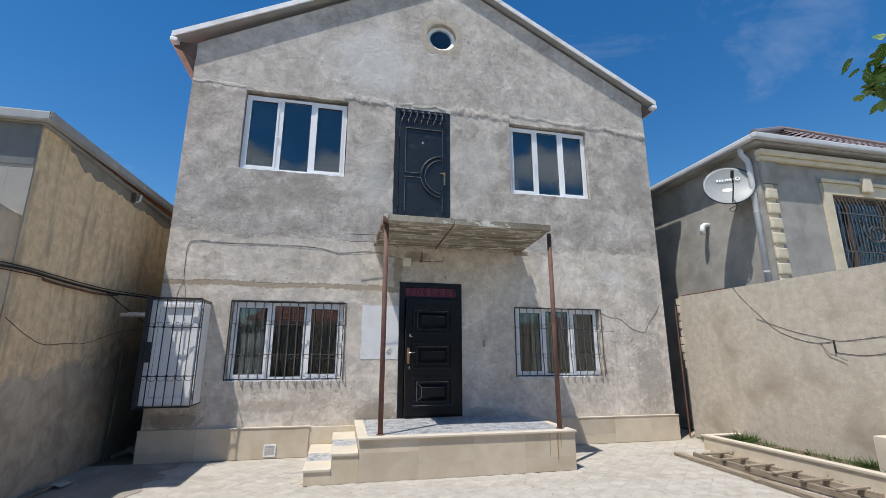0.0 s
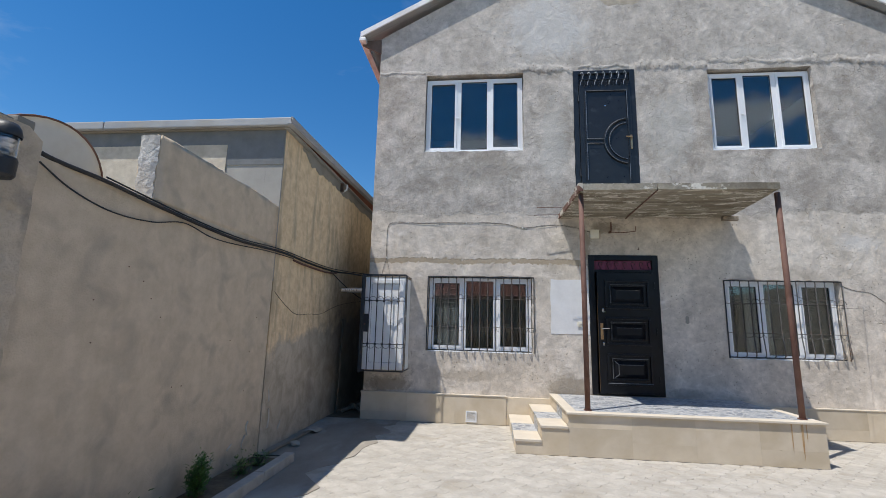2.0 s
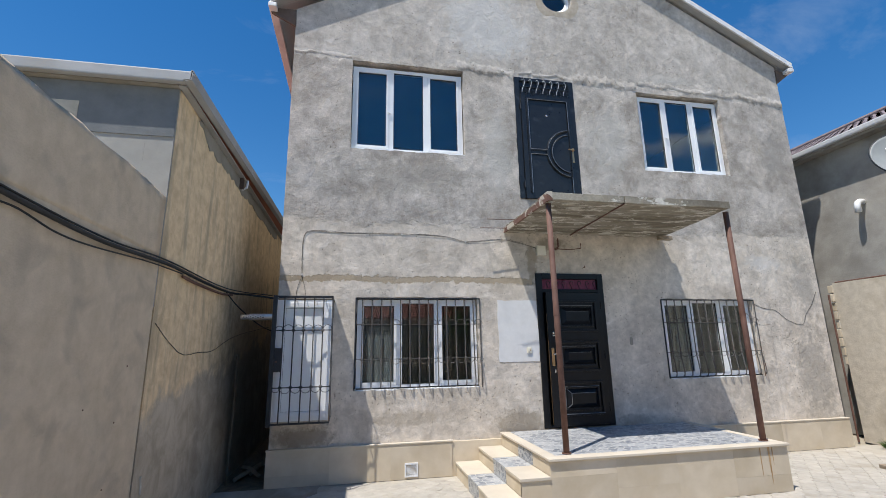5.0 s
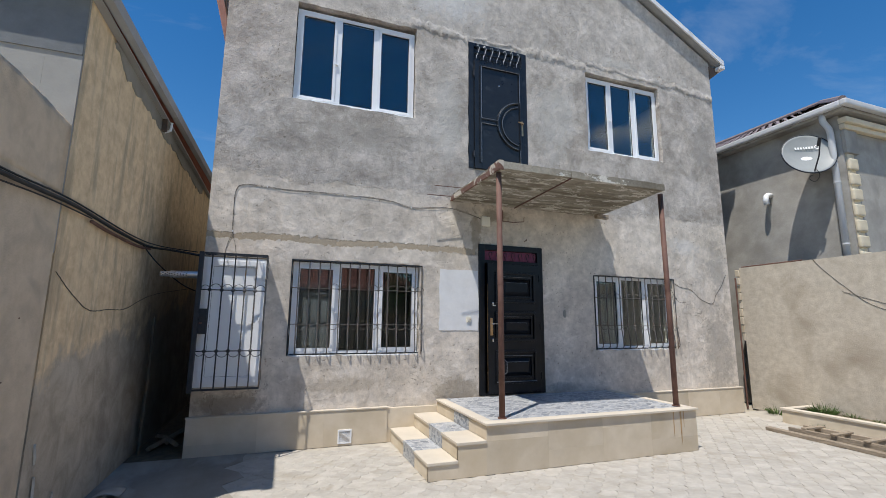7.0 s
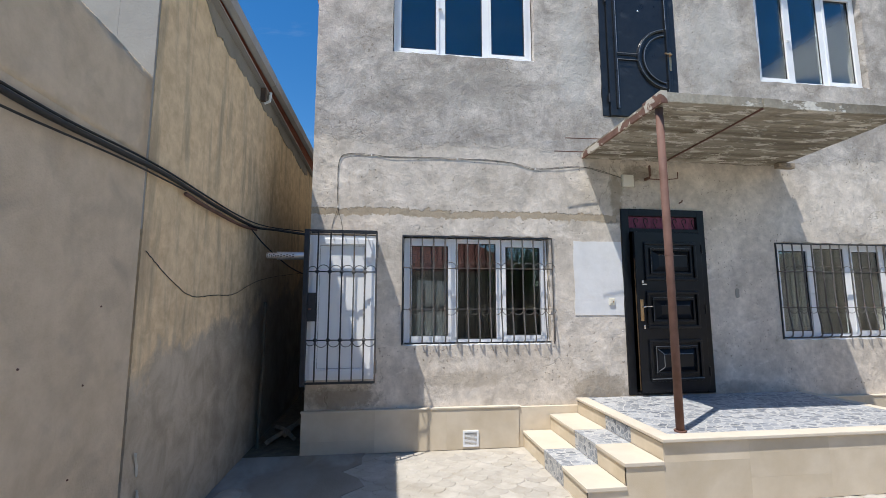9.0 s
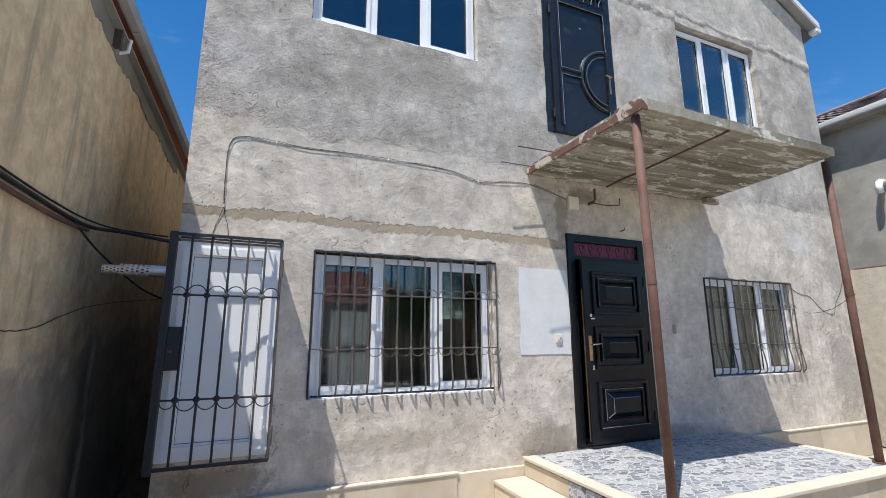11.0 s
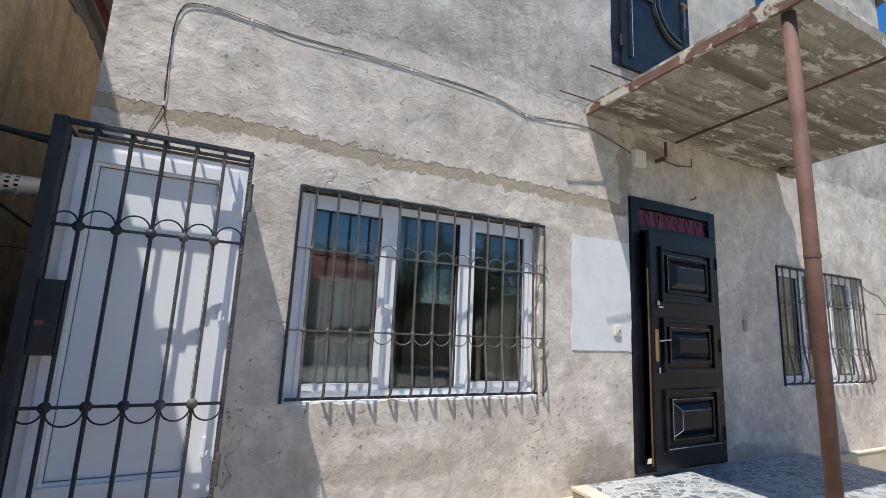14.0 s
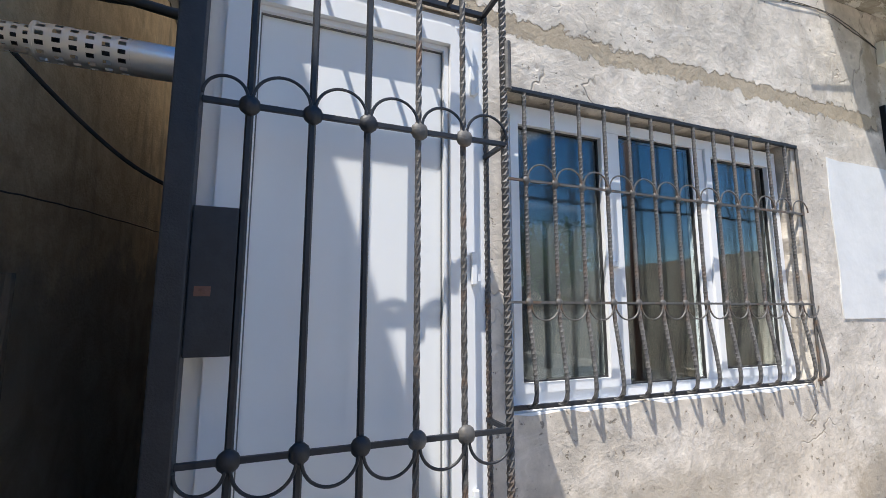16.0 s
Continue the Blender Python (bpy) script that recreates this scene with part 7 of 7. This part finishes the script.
part("gutter", boxed(NX - e0 - 0.09, NY - e0 + 0.016, ez_ - 0.09, NX - e0 + 0.02, 16.2, ez_ + 0.03, bevel=0.03), M_NB_GUTTER, nb, "white metal gutter")
part("soffit", boxed(NX - e0 + 0.021, NY - e0 + 0.02, 5.741, 16.1, 16.1, 5.80), M_NB_WALL, nb)
pipe = part("downpipe", tubed([(NX - 0.17, NY + 0.17, 5.80), (NX - 0.17, NY + 0.17, 5.66), (NX - 0.08, NY + 0.13, 5.50), (NX - 0.07, NY + 0.12, 5.4), (NX - 0.07, NY + 0.12, 2.2)], 0.055, 12), M_NB_GUTTER, nb, "white downpipe with an elbow", smooth=True)
for z in (3.2, 4.4, 5.2):
    part("pipe_clip", tubed([(NX - 0.07, NY + 0.12, z), (NX - 0.07, NY + 0.12, z + 0.03)], 0.06, 12), M_NB_GUTTER, nb)
part("vent_elbow", tubed([(NX, 8.02, 4.50), (NX - 0.10, 8.02, 4.50), (NX - 0.15, 8.02, 4.47), (NX - 0.17, 8.02, 4.40), (NX - 0.17, 8.02, 4.28)], 0.055, 12), M_PVC, nb, "white plastic vent elbow", smooth=True)

sat, sm = dish("satellite_dish", (7.68, 7.03, 5.0), (-0.55, -0.80, 0.30), 0.45, 0.09, M_DISH, "grey satellite dish on an arm at the house corner", M_IRON)
part("arm", tubed([sm @ Vector((0, -0.42, 0.07)), sm @ Vector((0, -0.25, 0.35)), sm @ Vector((0, -0.02, 0.52))], 0.013, 8), M_IRON, sat)
part("receiver_head", tubed([sm @ Vector((0, 0.02, 0.54)), sm @ Vector((0, -0.08, 0.42))], 0.03, 10), M_DARK_PLASTIC, sat)
part("wall_mount", tubed([sm @ Vector((0, 0, -0.01)), sm @ Vector((0, 0, -0.1)), (NX - 0.06, 7.14, 4.82), (NX, 7.14, 4.80)], 0.02, 8), M_IRON, sat)
# the maker's mark: a plain emblem and bars in white
bm = lathe(bmesh.new(), [(0.028, 0), (0.045, 0), (0.045, 0.002), (0.028, 0.002), (0.028, 0)], 20, sm @ Matrix.Translation((0.19, 0.17, 0.050)))
part("emblem", bm, M_SIGN_WHITE, sat)
bm = bmesh.new()
for i, w in enumerate((0.035, 0.03, 0.03, 0.016, 0.026, 0.028, 0.03)):
    x = 0.125 - i * 0.047
    box(bm, x - w, 0.145, 0.047 - 0.01 * math.sin(i * 0.5), x, 0.195, 0.051 - 0.01 * math.sin(i * 0.5))
part("lettering_bars", bm, M_SIGN_WHITE, sat, m=sm)
part("label_spot", lathe(bmesh.new(), [(0.001, 0.002), (0.10, 0.002), (0.10, 0.004), (0.001, 0.004)], 24, sm @ Matrix.Translation((-0.02, -0.06, 0.004)) @ Matrix.Diagonal((1, 0.45, 1, 1))), M_SIGN_WHITE, sat)
wire("dish_cable", [sm @ Vector((0.02, -0.35, 0.1)), sm @ Vector((0.05, -0.52, 0.1)), sm @ Vector((0.0, -0.6, 0.0)), sm @ Vector((-0.03, -0.45, -0.1)), (NX - 0.02, 7.15, 4.7)], 0.006, M_CABLE, "thin cable looping under the satellite dish")

# ---- tree in the yard ----
TX, TY = 4.7, -0.7
tree = thing("tree", (TX, TY, 0), "broad-leaved fruit tree with hanging green leaves, standing in the yard", "tree")
rnd = random.Random(77)
trunk = [Vector(p) for p in ((TX, TY, -0.02), (TX + 0.03, TY + 0.02, 0.8), (TX - 0.04, TY + 0.06, 1.5), (TX - 0.06, TY + 0.1, 2.2))]
part("trunk", tubed(trunk, 0.11, 12, taper=0.6), M_BARK, tree, smooth=True)
tips = []
for i in range(18):
    a = 6.28 * i / 18 + rnd.uniform(-0.2, 0.2)
    r, up = rnd.uniform(0.6, 1.6), rnd.uniform(0.7, 2.7)
    base_ = trunk[2].lerp(trunk[3], rnd.random())
    end = base_ + Vector((r * math.cos(a), r * math.sin(a), up))
    mid = base_.lerp(end, 0.5) + Vector((0, 0, 0.2))
    part("limb", tubed([base_, mid, end], 0.035, 6, taper=0.3), M_BARK, tree)
    tips += [base_.lerp(mid, 0.6), mid, mid.lerp(end, 0.5), end]
bough = [Vector(p) for p in ((TX - 0.06, TY + 0.1, 2.15), (4.35, 0.3, 2.9), (4.0, 1.05, 3.35), (3.55, 1.85, 3.56))]
part("limb", tubed(bough, 0.032, 6, taper=0.3), M_BARK, tree)
tips += [bough[1], bough[2]]
bl = []
for p in tips:
    for _ in range(75):
        q = p + Vector((rnd.gauss(0, 0.24), rnd.gauss(0, 0.24), rnd.gauss(0, 0.2)))
        bl.append((q, (rnd.gauss(0, 0.8), rnd.gauss(0, 0.8), rnd.uniform(-1.0, 0.4)), rnd.uniform(0.09, 0.15), rnd.uniform(0.05, 0.08)))
for _ in range(60):
    q = bough[3] + Vector((rnd.gauss(0, 0.075), rnd.gauss(0, 0.075), rnd.gauss(-0.05, 0.085)))
    bl.append((q, (rnd.gauss(0, 0.8), rnd.gauss(0, 0.8), rnd.uniform(-1.0, 0.3)), rnd.uniform(0.09, 0.15), rnd.uniform(0.05, 0.08)))
crown = leafy("crown", bl, M_LEAF, "", "")
crown.parent = tree
crown.location = -Vector((TX, TY, 0))
copy_thing(tree, pose(3.7, -4.3, 0, 0, 0, 150))

# ---- behind the walker: wall and a house with a red roof ----
tagged(part("wall_back", boxed(LWX - 0.2, -6.4, 0, RWX + 0.2, -6.201, 2.6), M_YARD_WALL), "plain rendered wall closing the yard", "wall", kind="structure")
far = thing("house", (1.0, -12, 0), "pale house with a red tiled roof across the street", "house", "neighbouring houses")
part("wall", boxed(-5, -16, 0, 6, -11, 3.6), M_PALE_WALL, far)
bm = bmesh.new()
v = [bm.verts.new(p) for p in ((-5.4, -10.6, 3.6), (6.4, -10.6, 3.6), (6.4, -16.4, 3.6), (-5.4, -16.4, 3.6), (-2.5, -13.5, 5.6), (3.5, -13.5, 5.6))]
for f in ((0, 1, 5, 4), (1, 2, 5), (2, 3, 4, 5), (3, 0, 4), (3, 2, 1, 0)):
    bm.faces.new([v[i] for i in f])
part("roof", bm, M_RED_TILE, far, "red tiled hip roof")

# ---- stone facing pieces ----
rnd = random.Random(90)


def facing(parent, cuts, rows, y, x_from, thick=0.018):
    """Limestone slabs on a front that looks to -y: columns by cuts, rows by heights."""
    xs = [x_from, *cuts]
    for i, (a, b) in enumerate(zip(xs, xs[1:])):
        zs = rows[i % len(rows)]
        for z0, z1 in zip(zs, zs[1:]):
            d = rnd.uniform(0, 0.0015)
            part("facing_slab", boxed(a + 0.0004, y - thick - d, z0 + 0.0003, b - 0.0004, y - 0.0005, z1 - 0.0003), M_STONE, parent)


facing(platform, [1.22, 2.02, 2.80, PX1 + 0.0], [(0.0, 0.36, 0.529), (0.0, 0.20, 0.529), (0.0, 0.40, 0.529), (0.0, 0.20, 0.529)], PY0 + 0.02, 0.40)
for y0, y1 in ((PY0 + 0.002, 7.2), (7.202, 8.205)):
    part("facing_slab", boxed(PX1 - 0.019, y0, 0.0, PX1, y1, PZ - 0.031), M_STONE, platform)
for x, w, h in ((3.18, 0.018, 0.34), (3.30, 0.03, 0.42), (3.36, 0.014, 0.20)):
    bm = slab(bmesh.new(), [(x, 0.527), (x + w, 0.527), (x + w * 0.8, 0.515 - h * 0.6), (x + w * 0.5, 0.515 - h), (x + w * 0.2, 0.515 - h * 0.7)], [], PY0 - 0.0045, PY0 - 0.0030)
    part("rust_run", bm, M_RUST_STAIN, platform, "brown rust stain")
facing(house, [-2.1, -1.25, -0.36], [(0.0, 0.15, 0.465), (0.0, 0.465), (0.0, 0.465)], 8.2115, HX0 - 0.02, 0.012)
facing(house, [4.5, 5.4, 6.2, HX1 + 0.02], [(0.0, 0.465), (0.0, 0.17, 0.465), (0.0, 0.465)], 8.2115, PX1 + 0.03, 0.012)
for a, b in ((HX0 - 0.03, -0.34), (PX1 + 0.03, HX1 + 0.03)):
    part("plinth_coping", boxed(a, 8.19, 0.466, b, FY - 0.002, 0.486, bevel=0.004), M_STONE_EDGE, house)

# ---- scalloped pavers ----
R = 0.115


def paver_mesh(name):
    """A fish-scale block: round nose, hollow shoulders, chamfered edge."""
    pts = [(R * math.cos(a), R * math.sin(a)) for a in (math.pi + math.pi * i / 8 for i in range(9))]
    pts += [(R + R * math.cos(a), R + R * math.sin(a)) for a in (1.5 * math.pi - 0.5 * math.pi * i / 4 for i in range(1, 5))]
    pts += [(-R + R * math.cos(a), R + R * math.sin(a)) for a in (0 - 0.5 * math.pi * i / 4 for i in range(1, 4))]
    cx, cy = 0.0, 0.02
    outer = [(cx + (x - cx) * 0.992, cy + (y - cy) * 0.992, -0.02) for x, y in pts]
    mid = [(cx + (x - cx) * 0.985, cy + (y - cy) * 0.985, -0.0035) for x, y in pts]
    top = [(cx + (x - cx) * 0.94, cy + (y - cy) * 0.94, 0.0) for x, y in pts]
    n = len(pts)
    vs = outer + mid + top
    fs = [tuple(range(2 * n, 3 * n))]
    for i in range(n):
        j = (i + 1) % n
        fs += [(i, j, n + j, n + i), (n + i, n + j, 2 * n + j, 2 * n + i)]
    return vs, fs


pv, pf = paver_mesh("paver")
me = bpy.data.meshes.new("paver")
me.from_pydata(pv, [], pf)
me.materials.append(M_PAVER)
far_v, far_f = [], []
rnd = random.Random(5)
count = 0
row = 0
y = 8.05
while y > -3.0:
    off = R if row % 2 else 0.0
    x = -2.9 + off
    while x < 6.55:
        inside = -0.26 < x < 3.56 and y > 6.53
        if not inside:
            if count < 300 and 6.0 < y and -1.3 < x < 5.2 or (count < 300 and 5.1 < y <= 6.0 and -1.0 < x < 3.4):
                o = new("paver", me)
                o.parent = pavement
                o.location = (x, y, rnd.uniform(-0.003, 0.002))
                count += 1
            else:
                k, dz = len(far_v), rnd.uniform(-0.003, 0.002)
                far_v += [(a + x, b + y, c + dz) for a, b, c in pv]
                far_f += [tuple(i + k for i in f) for f in pf]
        x += 2 * R
    y -= R
    row += 1
me2 = bpy.data.meshes.new("far_pavers")
me2.from_pydata(far_v, [], far_f)
me2.materials.append(M_PAVER_FAR)
fp = new("far_pavers", me2)
fp.parent = pavement
fp["kind"] = "stuff"
